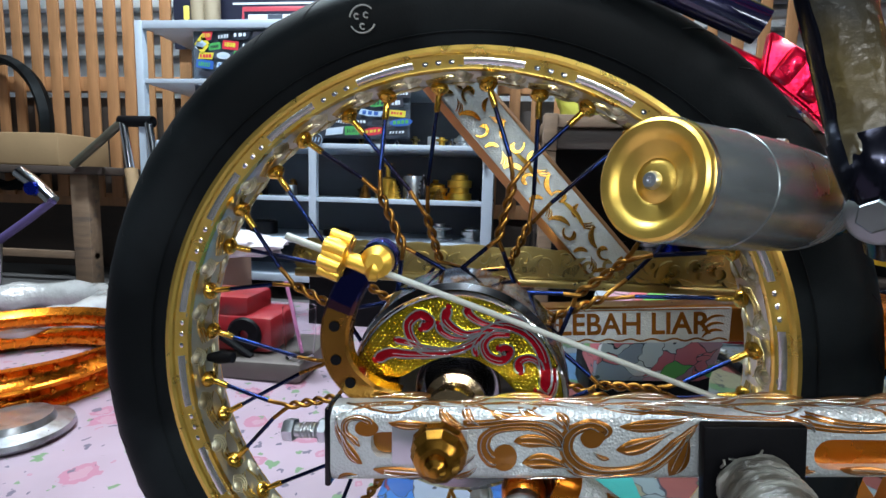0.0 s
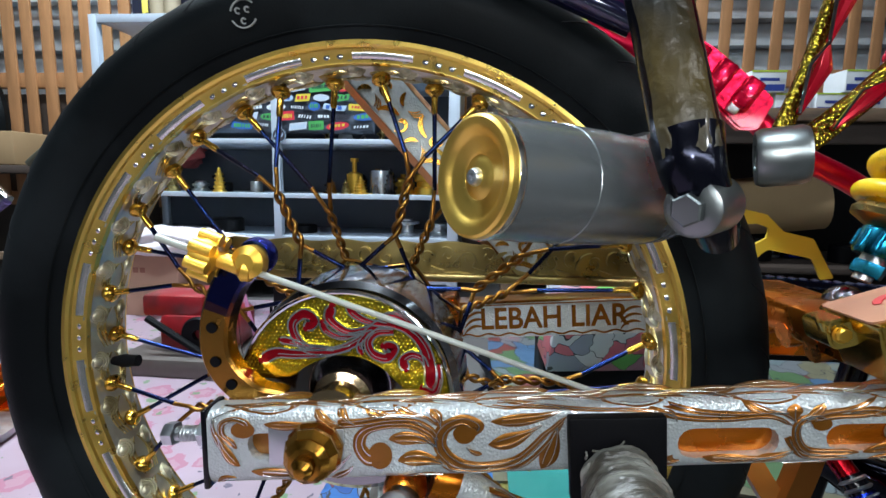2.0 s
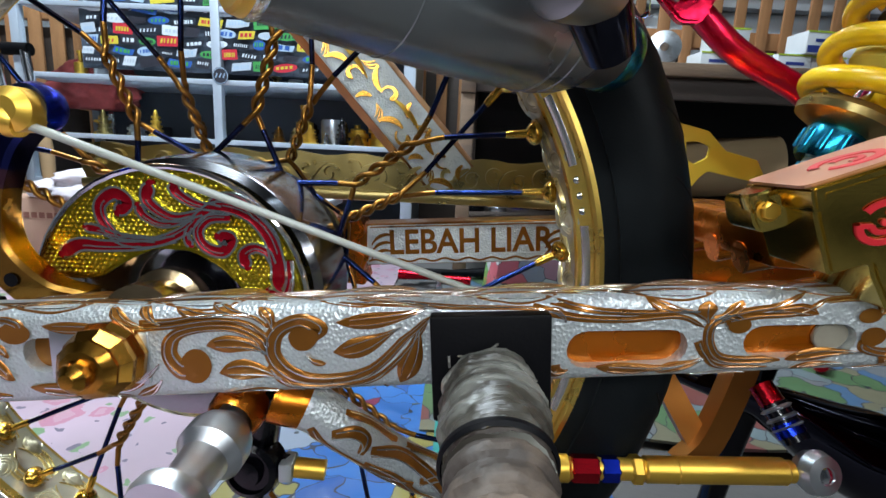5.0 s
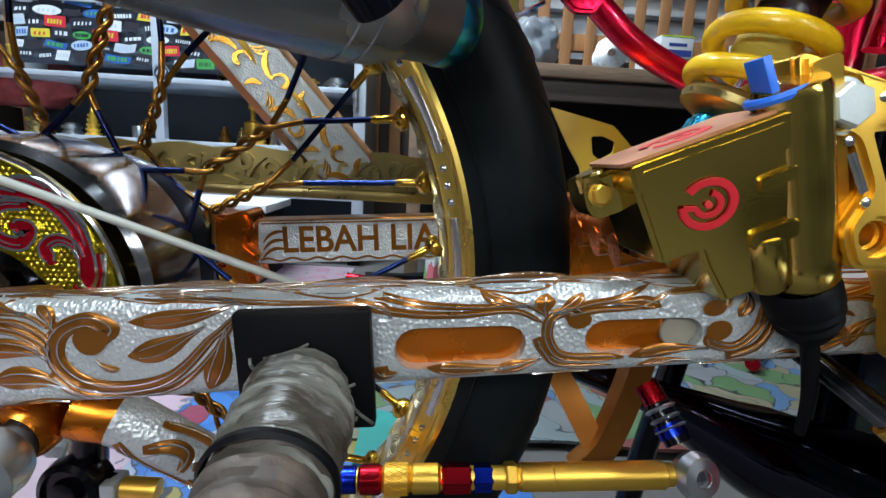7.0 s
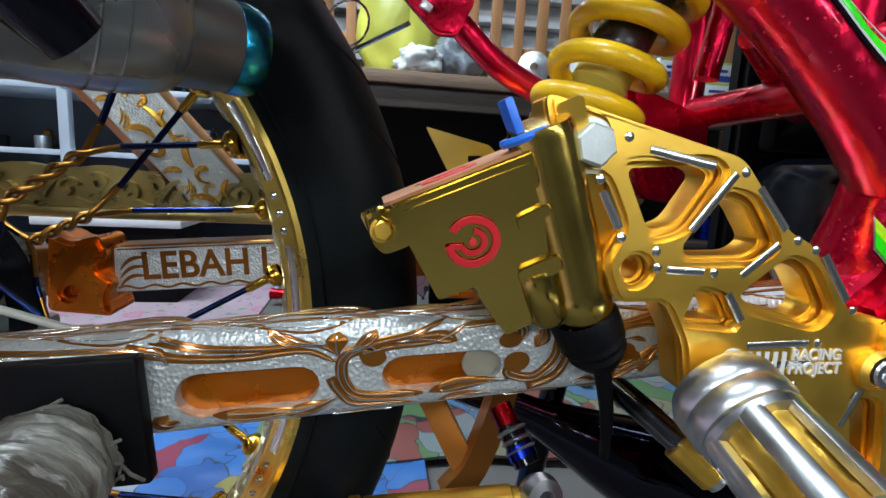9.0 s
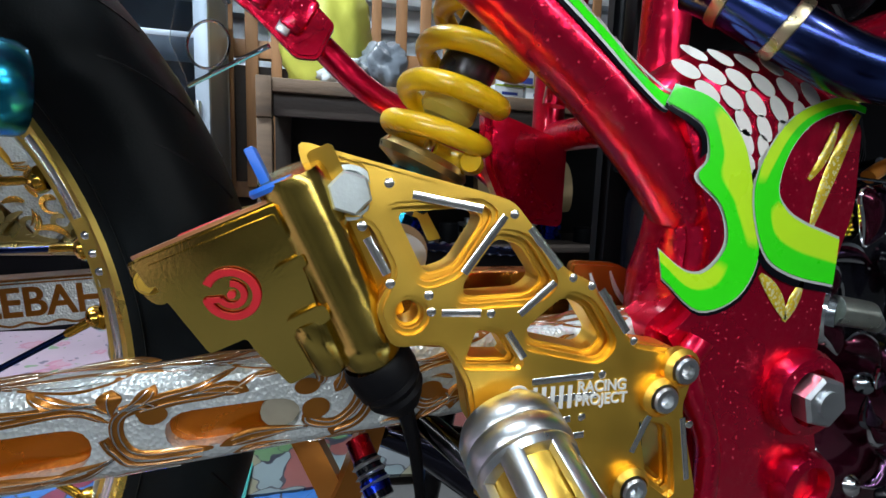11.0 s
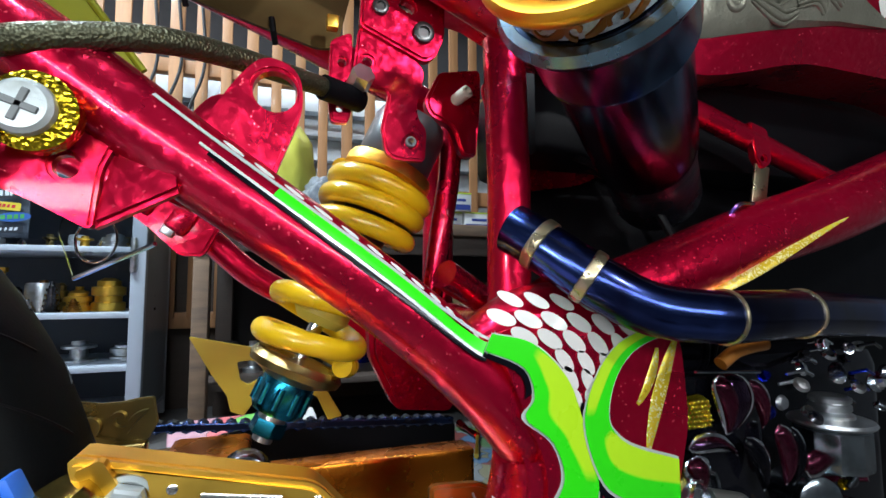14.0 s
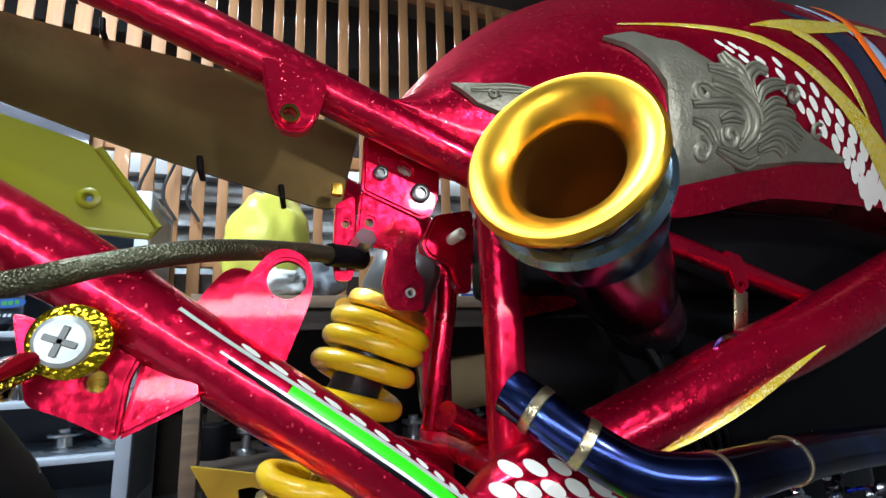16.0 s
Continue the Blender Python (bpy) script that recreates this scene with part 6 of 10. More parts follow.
    for k, x in enumerate((0.330, 0.364, 0.398, 0.432)):
        g = 1 if k % 2 else -1
        stroke([(x + 0.012, 0.003 * g), (x + 0.018, 0.008 * g), (x + 0.010, 0.011 * g), (x + 0.003, 0.004 * g), (x + 0.006, -0.007 * g), (x + 0.020, -0.012 * g), (x + 0.034, -0.008 * g)], 0.0038, 0.0026, 0.0048)
        leaf((x + 0.030, 0.000), (x + 0.020, 0.015 * g), 0.3 * g, 0.0060)
        leaf((x + 0.004, -0.014 * g), (x + 0.028, -0.0185 * g), 0.2 * g, 0.0046)
        leaf((x + 0.030, 0.0080 * g), (x + 0.006, 0.0185 * g), 0.2 * g, 0.0046)
    # long leaves along the shoulders and the top, then small commas in the gaps that are left
    for i in range(16):
        x = -0.066 + i * 0.0325
        leaf((x, 0.0265), (x + 0.044, 0.0245), 0.12 if i % 2 else -0.08, 0.0084)
        leaf((x + 0.012, 0.0330), (x + 0.050, 0.0350), -0.16 if i % 2 else 0.16, 0.0084)
        if not 0.09 < x < 0.175:
            leaf((x, -0.0240), (x + 0.030, -0.0235), 0.12 if i % 2 else -0.12, 0.0050)
    rg2 = random.Random(41)
    fine = bmesh.new()
    for size, tries in ((1.5, 700), (1.2, 900), (1.0, 1200), (0.7, 1500), (0.5, 1500)):
        for i in range(tries):
            x, v = rg2.uniform(-0.068, 0.462), rg2.uniform(-0.021, 0.033)
            a, L = 0.55 * math.sin(x * 52 + v * 40) + rg2.choice((0, math.pi)) + rg2.uniform(-0.3, 0.3), 0.018 * size
            q = (x + L * math.cos(a), v + L * math.sin(a))
            bend, w = rg2.choice((-0.28, 0.28)), 0.0044 * size
            line = bow((x, v), q, bend, 8)
            if clear(line, [w] * 8, 0.0007):
                leaf((x, v), q, bend, w, 1, 1.15, fine)
    pieces("bronze_scroll", br, BRONZE, arm)
    part("bronze_comma", fine, BRONZE, arm, "small bronze commas between the scrolls", 50)["kind"] = "stuff"
    part("bright_cut", cutl, SILVER_LINE, arm, "bright cut lines in the scrolls", 50)["kind"] = "stuff"
    return arm


swingarm = build_swingarm()


def build_far_arm():
    arm = part("far_swingarm", arm_body(-0.073, 0.310, 0.4425, 0.030, 0.036, 0.004), BRONZE, motorcycle, "bronze anodised far leg of the swingarm")
    pl = lambda u, v, h: arm_pt(u, v, h + 0.0004, 0.4425)
    part("name_plate", plate(rounded([(0.058, -0.0165), (0.058, 0.0165), (0.232, 0.0165), (0.232, -0.0165)], 0.002), [], pl, 0.0012), SILVER_PEB, arm, "silver stippled plate with carved bronze letters")
    w = lettering("LEBAH LIAR", 0.0290, 0.0006, 0.0006)
    xs = [v.co.x for v in w.verts]
    k = 0.138 / (max(xs) - min(xs))
    lay(w, Matrix.Translation(arm_pt(0.145, 0.0010, 0.0018, 0.4425)) @ Euler((0, -math.atan(SL), 0)).to_matrix().to_4x4() @ TO_FRONT @ Matrix.Diagonal((k, 1.0, 1, 1)))
    part("letters", w, BRONZE, arm, "carved bronze letters reading LEBAH LIAR")
    bm = bmesh.new()
    pu = lambda u, v, h: pl(u, v, h + 0.0012)
    for x in (0.062, 0.208):
        for i in range(3):
            ribbon(bm, bow((x, -0.012 + 0.006 * i), (x + 0.018, -0.006 + 0.007 * i), 0.4, 12), leaf_w(12, 0.003), pu, 0.0006)
    ribbon(bm, [(0.06 + 0.17 * i / 60, -0.0138 + 0.0012 * math.sin(i * 0.9)) for i in range(61)], 0.0018, pu, 0.0005)
    ribbon(bm, [(0.06 + 0.17 * i / 20, 0.0152) for i in range(21)], 0.0012, pu, 0.0005)
    pieces("plate_border", bm, BRONZE, arm)
    # adjuster casting behind the hub
    bm = plate(rounded([(0.016, 0.262), (0.060, 0.258), (0.056, 0.272), (0.062, 0.284), (0.050, 0.292), (0.058, 0.304), (0.052, 0.318), (0.034, 0.312), (0.020, 0.320)], 0.005, 4), [circle2(0.032, 0.276, 0.0050, 14)], lambda u, v, h: Vector((u, 0.470 - h, v)), 0.040, bevel=0.003)
    part("adjuster_casting", bm, ORANGE, arm, "orange anodised chain adjuster")
    return arm


far_arm = build_far_arm()


def build_chain_guard():
    pl = lambda u, v, h: Vector((u, 0.462 - h, 0.348 + (u - 0.03) * 0.0 + v))
    out = [(-0.190, -0.014), (-0.196, 0.0), (-0.190, 0.016)] + [(-0.185 + 0.45 * i / 40, 0.0175 + 0.0016 * math.sin(i * 1.3)) for i in range(41)] + [(0.268, 0.0), (0.262, -0.012)]
    g = part("chain_guard", plate(out, [], pl, 0.004, bevel=0.001), BRASS, motorcycle, "embossed brass chain guard")
    bm = bmesh.new()
    rng = random.Random(3)
    pu = lambda u, v, h: pl(u, v, h + 0.004)
    for i in range(22):
        x = -0.18 + i * 0.0202
        s = 1 if i % 2 else -1
        ribbon(bm, scroll_line(x, 0.002 * s + 0.003, 0.001, 0.0085, rng.uniform(0, 6), 0.9 * s, 20), taper_w(20, 0.0050, 0.0022), pu, 0.0050)
        ribbon(bm, bow((x + 0.004, -0.006), (x + 0.018, 0.010 * s), 0.3 * s, 12), leaf_w(12, 0.0056), pu, 0.0044)
    pieces("embossing", bm, BRASS, g)
    part("lower_lip", box((-0.19, 0.450, 0.3275), (0.262, 0.4625, 0.336), 0.002), BRASS, g)
    # chain behind it
    bm = bmesh.new()
    for i in range(46):
        x = 0.02 + i * 0.0106
        for z in (0.3545 - (x - 0.02) * 0.062,):
            lathe([(0.0036, -0.006), (0.0048, -0.005), (0.0048, 0.005), (0.0036, 0.006)], (x, 0.478, z), (0, 1, 0), 8, bm, close=True)
            box((x - 0.001, 0.4705, z - 0.003), (x + 0.0116, 0.4725, z + 0.003), 0.001, bm, seg=1)
    part("drive_chain", bm, mat("blue_chain", (0.03, 0.05, 0.13), 0.28, 1.0, var=0.2), motorcycle, "dark blue drive chain")


build_chain_guard()


def build_far_strut():
    """The engraved flat strut that leans behind the wheel."""
    a, b = Vector((-0.032, 0.474, 0.520)), Vector((0.128, 0.474, 0.345))
    d = (b - a).normalized()
    s = Vector((-d.z, 0, d.x))
    pl = lambda u, v, h: a + d * u + s * v + Vector((0, -h, 0))
    L = (b - a).length
    st = part("engraved_strut", plate(rounded([(-0.03, -0.018), (-0.03, 0.021), (L, 0.021), (L, -0.018)], 0.004), [], pl, 0.02, bevel=0.002), SILVER_PEB, motorcycle, "silver stippled strut with gilt scrolls and copper edges")
    copper = mat("copper_edge", (0.40, 0.20, 0.08), 0.38, 0.9, var=0.3, scale=50)
    # sloping copper edges on both sides of the face
    for v0, v1, h1 in ((-0.0182, -0.0255, 0.010), (0.0212, 0.0255, 0.012)):
        bm = bmesh.new()
        q = [bm.verts.new(pl(u, v, h)) for u in (-0.030, L) for v, h in ((v0, 0.0185), (v1, h1), (v1, h1 - 0.005), (v0, 0.002))]
        for f in ((0, 1, 2, 3), (7, 6, 5, 4), (0, 4, 5, 1), (1, 5, 6, 2), (2, 6, 7, 3), (3, 7, 4, 0)):
            bm.faces.new([q[i] for i in f])
        bmesh.ops.recalc_face_normals(bm, faces=bm.faces[:])
        part("copper_edge", bm, copper, st)
    bm = bmesh.new()
    pu = lambda u, v, h: pl(u, v, 0.02 + h)
    gilt = mat("gilt_bronze", (0.62, 0.30, 0.05), 0.24, 1.0, var=0.3, scale=50)
    for i in range(8):
        u = -0.016 + i * 0.0330
        sg = 1 if i % 2 else -1
        # a large comma, its curled neighbour, two small drops and fine strokes
        ribbon(bm, scroll_line(u, 0.0065 * sg, 0.0008, 0.0088, 1.2 * i, 0.62 * sg, 22), taper_w(22, 0.0062, 0.0014), pu, 0.0016)
        ribbon(bm, bow((u + 0.008, -0.0145 * sg), (u + 0.026, -0.0030 * sg), 0.38 * sg, 14), leaf_w(14, 0.0056), pu, 0.0015)
        ribbon(bm, bow((u + 0.015, 0.0160 * sg), (u + 0.023, 0.0060 * sg), -0.40 * sg, 12), leaf_w(12, 0.0048), pu, 0.0014)
        for j in range(3):
            ribbon(bm, bow((u - 0.004 + 0.0030 * j, -0.0060 * sg), (u + 0.004 + 0.0030 * j, -0.0150 * sg), 0.25 * sg, 10), leaf_w(10, 0.0016), pu, 0.0011)
    pieces("gilt_scroll", bm, gilt, st)
    # gold bars modelled for the straight highlights along the strut
    for u0, u1, v in ((-0.024, 0.016, 0.008), (0.082, 0.126, 0.001), (0.150, 0.186, 0.006)):
        part("highlight_bar", tube([pu(u0 + (u1 - u0) * i / 8, v + 0.003 * math.sin(math.pi * i / 8), 0.0006) for i in range(9)], [0.0006 + 0.0022 * math.sin(math.pi * i / 8) for i in range(9)], 10, flat=0.5), GOLD, st)


build_far_strut()

# peg pad and the taped foot peg
PEG0, PEGD = Vector((0.1465, 0.2165, 0.2795)), Vector((0.0, -1, -0.20)).normalized()


def lumpy(prof, amp, seed, wraps):
    """A turned form about the peg whose skin is uneven, in overlapping wraps."""
    bm = lathe(prof, PEG0, PEGD, 72)
    noise.seed_set(seed)
    for v in bm.verts:
        d = v.co - PEG0
        h = d.dot(PEGD)
        r = d - PEGD * h
        if r.length < 0.006:
            continue
        a = math.atan2(r.z, r.x)
        step = ((h / wraps + a / (2 * math.pi)) % 1.0) * 0.6
        n = noise.fractal(Vector((math.cos(a) * 1.3, math.sin(a) * 1.3, h * 95)), 0.6, 2.1, 5)
        v.co += r.normalized() * amp * (n + step - 0.3)
    return bm


wrap_prof = [(0.0, 0), (0.0178, 0)] + [(0.0178 + 0.0018 * math.sin(i * 0.09), 0.001 + i * 0.0010) for i in range(42)] + [(0.0180, 0.044), (0.012, 0.045), (0, 0.045)]
foot_peg = part("foot_peg", lumpy(wrap_prof, 0.0016, 3, 0.0085), GREYWRAP, motorcycle, "foot peg wrapped in dirty grey tape", 55)
grip_prof = [(0.0170, 0.0405), (0.0180, 0.0415)] + [(0.0174 + (0.0009 if (i // 4) % 2 else -0.0009), 0.0425 + i * 0.0012) for i in range(40)] + [(0.0172, 0.0915), (0.012, 0.0930), (0, 0.0932)]
part("rubber_grip", lumpy(grip_prof, 0.0010, 8, 0.05), DIRT_RUBBER, foot_peg, "worn brown rubber grip", 55)
part("tape_edge", lathe([(0.0180, 0.0385), (0.0198, 0.0392), (0.0200, 0.0412), (0.0188, 0.0424)], PEG0, PEGD, 48), BLACK, foot_peg, "black band at the end of the tape")
part("peg_pad", box(arm_pt(0.1225, -0.0305, 0.0005), arm_pt(0.1705, 0.0135, 0.0075), 0.0012, turn=Euler((0, -math.atan(SL), 0)).to_matrix()), BLACK, foot_peg, "square black rubber pad")
bmx = bmesh.new()
rg = random.Random(2)
for i in range(12):
    a = rg.uniform(0, 6.28)
    p = Vector((0.1465 + 0.0185 * math.cos(a), 0.2160, 0.2795 + 0.0185 * math.sin(a)))
    q = p + Vector((rg.uniform(-0.006, 0.008), -rg.uniform(0.001, 0.004), rg.uniform(-0.006, 0.006)))
    tube([p, (p + q) / 2 + Vector((0, -0.002, 0.001)), q], 0.0006, 4, bmx)
pieces("frayed_fibre", bmx, GREYWRAP, foot_peg)

# spool under the arm, and the engraved under-brace
spool = part("swingarm_spool", lathe([(0, 0), (0.0085, 0), (0.0085, 0.012), (0.0125, 0.014), (0.0140, 0.018), (0.0140, 0.026), (0.0100, 0.030), (0.0090, 0.042), (0.0105, 0.046), (0.0150, 0.049), (0.0155, 0.053), (0.0145, 0.056), (0.0080, 0.0565), (0.0070, 0.052), (0.004, 0.052), (0.004, 0.055), (0, 0.055)],
                                     (0.036, 0.238, 0.250), Vector((-0.08, -1, -0.16)), 36), STEEL, motorcycle, "turned aluminium stand spool")
part("spool_socket", lathe([(0.011, -0.004), (0.0125, 0.002), (0.012, 0.008), (0.010, 0.012)], (0.036, 0.240, 0.2525), Vector((-0.05, -1, -0.16)), 30), ORANGE, spool, "orange anodised socket")
und = smooth_line([(0.050, 0.244, 0.256), (0.066, 0.246, 0.250), (0.085, 0.250, 0.236), (0.110, 0.257, 0.216), (0.128, 0.266, 0.203), (0.138, 0.276, 0.190)], 8)
brace = part("under_brace", tube(und, taper_w(len(und), 0.0115, 0.010), 18), SILVER_PEB, motorcycle, "engraved silver brace under the swingarm")
run = [0.0]
for p, q in zip(und, und[1:]):
    run.append(run[-1] + (q - p).length)


def on_brace(u, v, h, r=0.0110):
    """u along the brace, v round it from the side that faces out, upwards positive."""
    j = min(max(i for i in range(len(run)) if run[i] <= max(u, 0.0)), len(und) - 2)
    d = (und[j + 1] - und[j]).normalized()
    p = und[j] + d * (u - run[j])
    n = Vector((0.0, -1.0, 0.15))
    n = (n - d * n.dot(d)).normalized()
    s = n.cross(d)
    if s.z < 0:
        s = -s
    return p + (n * math.cos(v / r) + s * math.sin(v / r)) * (r + h)


bmx, cutb = bmesh.new(), bmesh.new()
for ctrl, w in (([(0.020, -0.004), (0.034, -0.011), (0.054, -0.010), (0.078, -0.003)], 0.0070), ([(0.030, -0.001), (0.038, 0.005), (0.045, 0.005), (0.047, -0.002)], 0.0062), ([(0.050, 0.002), (0.064, 0.008), (0.080, 0.006), (0.104, -0.003)], 0.0066),
                ([(0.052, -0.006), (0.070, -0.004), (0.086, -0.010), (0.104, -0.012)], 0.0056), ([(0.080, 0.000), (0.088, 0.005), (0.098, 0.009)], 0.0052), ([(0.030, 0.011), (0.044, 0.014), (0.060, 0.013)], 0.0052), ([(0.066, 0.014), (0.082, 0.015), (0.100, 0.012)], 0.0050),
                ([(0.024, -0.015), (0.044, -0.018), (0.070, -0.015)], 0.0050), ([(0.072, -0.016), (0.090, -0.018), (0.106, -0.018)], 0.0048)):
    ln = [(q.x, q.y) for q in smooth_line([(x, v, 0) for x, v in ctrl], 7)]
    n = len(ln)
    ribbon(bmx, ln, [w * (0.35 + 0.65 * math.sin(math.pi * (0.12 + 0.82 * i / n))) for i in range(n)], on_brace, 0.0005)
    ribbon(cutb, [(x, v + w * 0.14) for x, v in ln[1:-1]], 0.0007, lambda u, v, h: on_brace(u, v, h + 0.0005), 0.0003)
    ribbon(cutb, [(x, v - w * 0.48) for x, v in ln[1:-1]], 0.0008, lambda u, v, h: on_brace(u, v, h + 0.0003), 0.0004)
pieces("brace_scroll", bmx, BRONZE, brace)
part("brace_cut", cutb, SILVER_LINE, brace, "bright cut lines", 50)["kind"] = "stuff"
sleeve = und[:8]
part("brace_sleeve", tube(sleeve, [0.0122] * 5 + [0.0120, 0.0118, 0.0113], 22), ORANGE, brace, "orange anodised sleeve")

# black link eye that hangs behind the spool
link = part("link_eye", lathe([(0, -0.004), (0.0130, -0.004), (0.0155, -0.001), (0.0160, 0.006), (0.0145, 0.011), (0.0115, 0.0125), (0.0110, 0.0105), (0.0075, 0.0105), (0.0065, 0.014), (0, 0.015)], (0.031, 0.270, 0.203), Vector((-0.10, -1, 0.10)), 36), BLACK_GLOSS, motorcycle, "black lacquered link eye under the swingarm")
part("link_arm", tube([(0.032, 0.272, 0.212), (0.038, 0.266, 0.234), (0.042, 0.258, 0.250)], [0.0085, 0.0075, 0.007], 16), BLACK_GLOSS, link)
part("link_rod", tube([(0.031, 0.270, 0.203), (0.049, 0.264, 0.205)], 0.0062, 14), BLACK_GLOSS, link)
part("link_ferrule", box((0.0455, 0.2570, 0.2000), (0.0525, 0.2700, 0.2105), 0.0012), WHITE_ZINC, link, "pale zinc ferrule")
part("link_end", tube([(0.0525, 0.2640, 0.205), (0.0680, 0.2650, 0.2035)], 0.0052, 14), GOLD, link, "gold end")
bmx = bmesh.new()
hex_bolt((0.014, 0.284, 0.214), Vector((-0.75, -0.5, 0.35)), 0.0072, 0.008, bmx)
part("link_nut", bmx, WHITE_ZINC, link)

# brake lever arm on the drum, its rod and knob
lev = smooth_line([(-0.050, 0.244, 0.382), (-0.066, 0.246, 0.366), (-0.076, 0.247, 0.340), (-0.074, 0.248, 0.316), (-0.058, 0.250, 0.298), (-0.040, 0.252, 0.292)], 6)
bm = bmesh.new()
rows = []
for p, (d, a, b) in zip(lev, frames_along(lev)):
    n = d.cross(Vector((0, 1, 0))).normalized()
    rows.append([bm.verts.new(p + n * sx * 0.0085 + Vector((0, sy * 0.006, 0))) for sx, sy in ((-1, -0.7), (-0.8, -1), (0.8, -1), (1, -0.7), (1, 1), (-1, 1))])
for u, w in zip(rows, rows[1:]):
    for k in range(6):
        bm.faces.new((u[k], u[(k + 1) % 6], w[(k + 1) % 6], w[k]))
bm.faces.new(rows[0][::-1])
bm.faces.new(rows[-1])
bmesh.ops.recalc_face_normals(bm, faces=bm.faces[:])
for f in bm.faces:
    f.material_index = (f.calc_center_median().z > 0.3480) + (f.calc_center_median().z > 0.3540)
lever = part("brake_lever", bm, mat("bronze_lever", (0.42, 0.20, 0.04), 0.24, 1.0, var=0.2, scale=60), motorcycle, "bronze brake arm heat-blued at its top", 35, (mat("purple_heat", (0.12, 0.05, 0.08), 0.24, 1.0, var=0.2), mat("blue_heat", (0.018, 0.022, 0.12), 0.22, 1.0, var=0.25)))
# black discs on the face stand for the dark of three holes
bmx = bmesh.new()
for i in (12, 17, 21):
    p = lev[i]
    lathe([(0.0028, 0.0), (0.0032, 0.0006), (0.0022, 0.0007), (0, 0.0007)], p + Vector((0, -0.0062, 0)), FRONT, 12, bmx)
part("hole_disc", bmx, BLACK, lever)
part("lever_eye", lathe([(0.006, -0.004), (0.0095, -0.006), (0.011, 0), (0.0095, 0.006), (0.006, 0.004)], (-0.050, 0.246, 0.381), FRONT, 28, close=True), BLUE_FIT, lever, "blued eye")
R0, R1 = Vector((-0.052, 0.236, 0.3755)), Vector((0.165, 0.243, 0.303))
rd = (R1 - R0).normalized()
rod = part("brake_rod", tube([R0 - rd * 0.052, R0, R0.lerp(R1, 0.3), R0.lerp(R1, 0.65), R1], [0.0022, 0.0019, 0.0017, 0.0016, 0.0015], 12), CABLE, motorcycle, "pale grey brake rod")
part("brake_rod_knob", lathe([(0, -0.001), (0.0062, 0), (0.0075, 0.004), (0.0050, 0.007), (0.0045, 0.019), (0.0080, 0.021), (0.0085, 0.031), (0.006, 0.033), (0, 0.033)], R0 + rd * 0.004, -rd, 24), GOLD, rod, "gold anodised adjuster")
bmx = bmesh.new()
for k in range(7):
    a = 2 * math.pi * k / 7
    sd = rd.orthogonal().normalized()
    o = rd.cross(sd)
    c = R0 - rd * 0.022 + (sd * math.cos(a) + o * math.sin(a)) * 0.0105
    tube([c + rd * 0.006, c - rd * 0.006], 0.0036, 10, bmx)
lathe([(0.0105, -0.006), (0.0115, 0), (0.0105, 0.006)], R0 - rd * 0.022, rd, 20, bmx)
pieces("knob_lobe", bmx, GOLD, rod)
lathe_b = lathe([(0, 0), (0.008, 0), (0.009, 0.004), (0.009, 0.014), (0.005, 0.017), (0, 0.017)], (-0.050, 0.247, 0.3795), FRONT, 24)
part("rod_clevis", lathe_b, GOLD, rod)

# ---- silencer ----
S0, S1 = Vector((0.0735, 0.1690, 0.4255)), Vector((0.1962, 0.2653, 0.4166))
sd = (S1 - S0).normalized()
silencer = part("silencer", lathe([(0.0225, 0.0), (0.0233, 0.001), (0.0243, 0.020), (0.0252, 0.045), (0.0256, 0.070), (0.0252, 0.090), (0.0246, 0.104), (0.0232, 0.117), (0.0205, 0.1255), (0.0185, 0.1275), (0.0, 0.1275)], S0, sd, 72), GREY_CAN, motorcycle, "grey satin metal silencer can that tapers forward")
part("silencer_cap", lathe([(0.0, 0.0022), (0.0062, 0.0022), (0.0074, 0.0030), (0.0086, 0.0034), (0.0098, 0.0026), (0.0150, 0.0022), (0.0164, 0.0014), (0.0176, 0.0003), (0.0196, -0.0004), (0.0220, -0.0008), (0.0232, 0.0), (0.0236, 0.003), (0.0225, 0.006), (0, 0.006)], S0 - sd * 0.003, sd, 72), GOLD_CAP, silencer, "gold dished end cap")
part("cap_bead", lathe([(0.0228, -0.0005), (0.0238, -0.0005), (0.0242, 0.0013), (0.0238, 0.0026), (0.0228, 0.0026)], S0, sd, 72, close=True), SILVER_LINE, silencer, "bright rolled bead")
part("cap_bolt", lathe([(0.0036, 0), (0.0036, 0.0022), (0.0028, 0.0034), (0.0014, 0.0034), (0.0012, 0.002), (0, 0.002)], S0 + sd * 0.0, -sd, 18), STEEL, silencer)
part("tail_collar", lathe([(0.0150, 0.1270), (0.0180, 0.1275), (0.0178, 0.132), (0.0166, 0.1455), (0.013, 0.146)], S0, sd, 48), mat("dark_sleeve", (0.10, 0.105, 0.105), 0.38, 0.8, var=0.25, scale=30), silencer, "dark grey sleeve behind the can")
part("blue_end_ring", lathe([(0.0140, 0.1450), (0.0168, 0.1455), (0.0172, 0.1480), (0.0169, 0.1530), (0.0158, 0.1556), (0.0145, 0.1562), (0.011, 0.1560), (0.011, 0.150)], S0, sd, 48), BLUE_ANO, silencer, "blue anodised end ring")
bmx = bmesh.new()
for r, h, w in ((0.0250, 0.040, 0.0006), (0.0248, 0.1010, 0.0009), (0.0242, 0.1085, 0.0006)):
    lathe([(r - 0.0004, h - w), (r + 0.00035, h), (r - 0.0004, h + w)], S0, sd, 72, bmx)
pieces("can_seam", bmx, GREY_CAN, silencer)
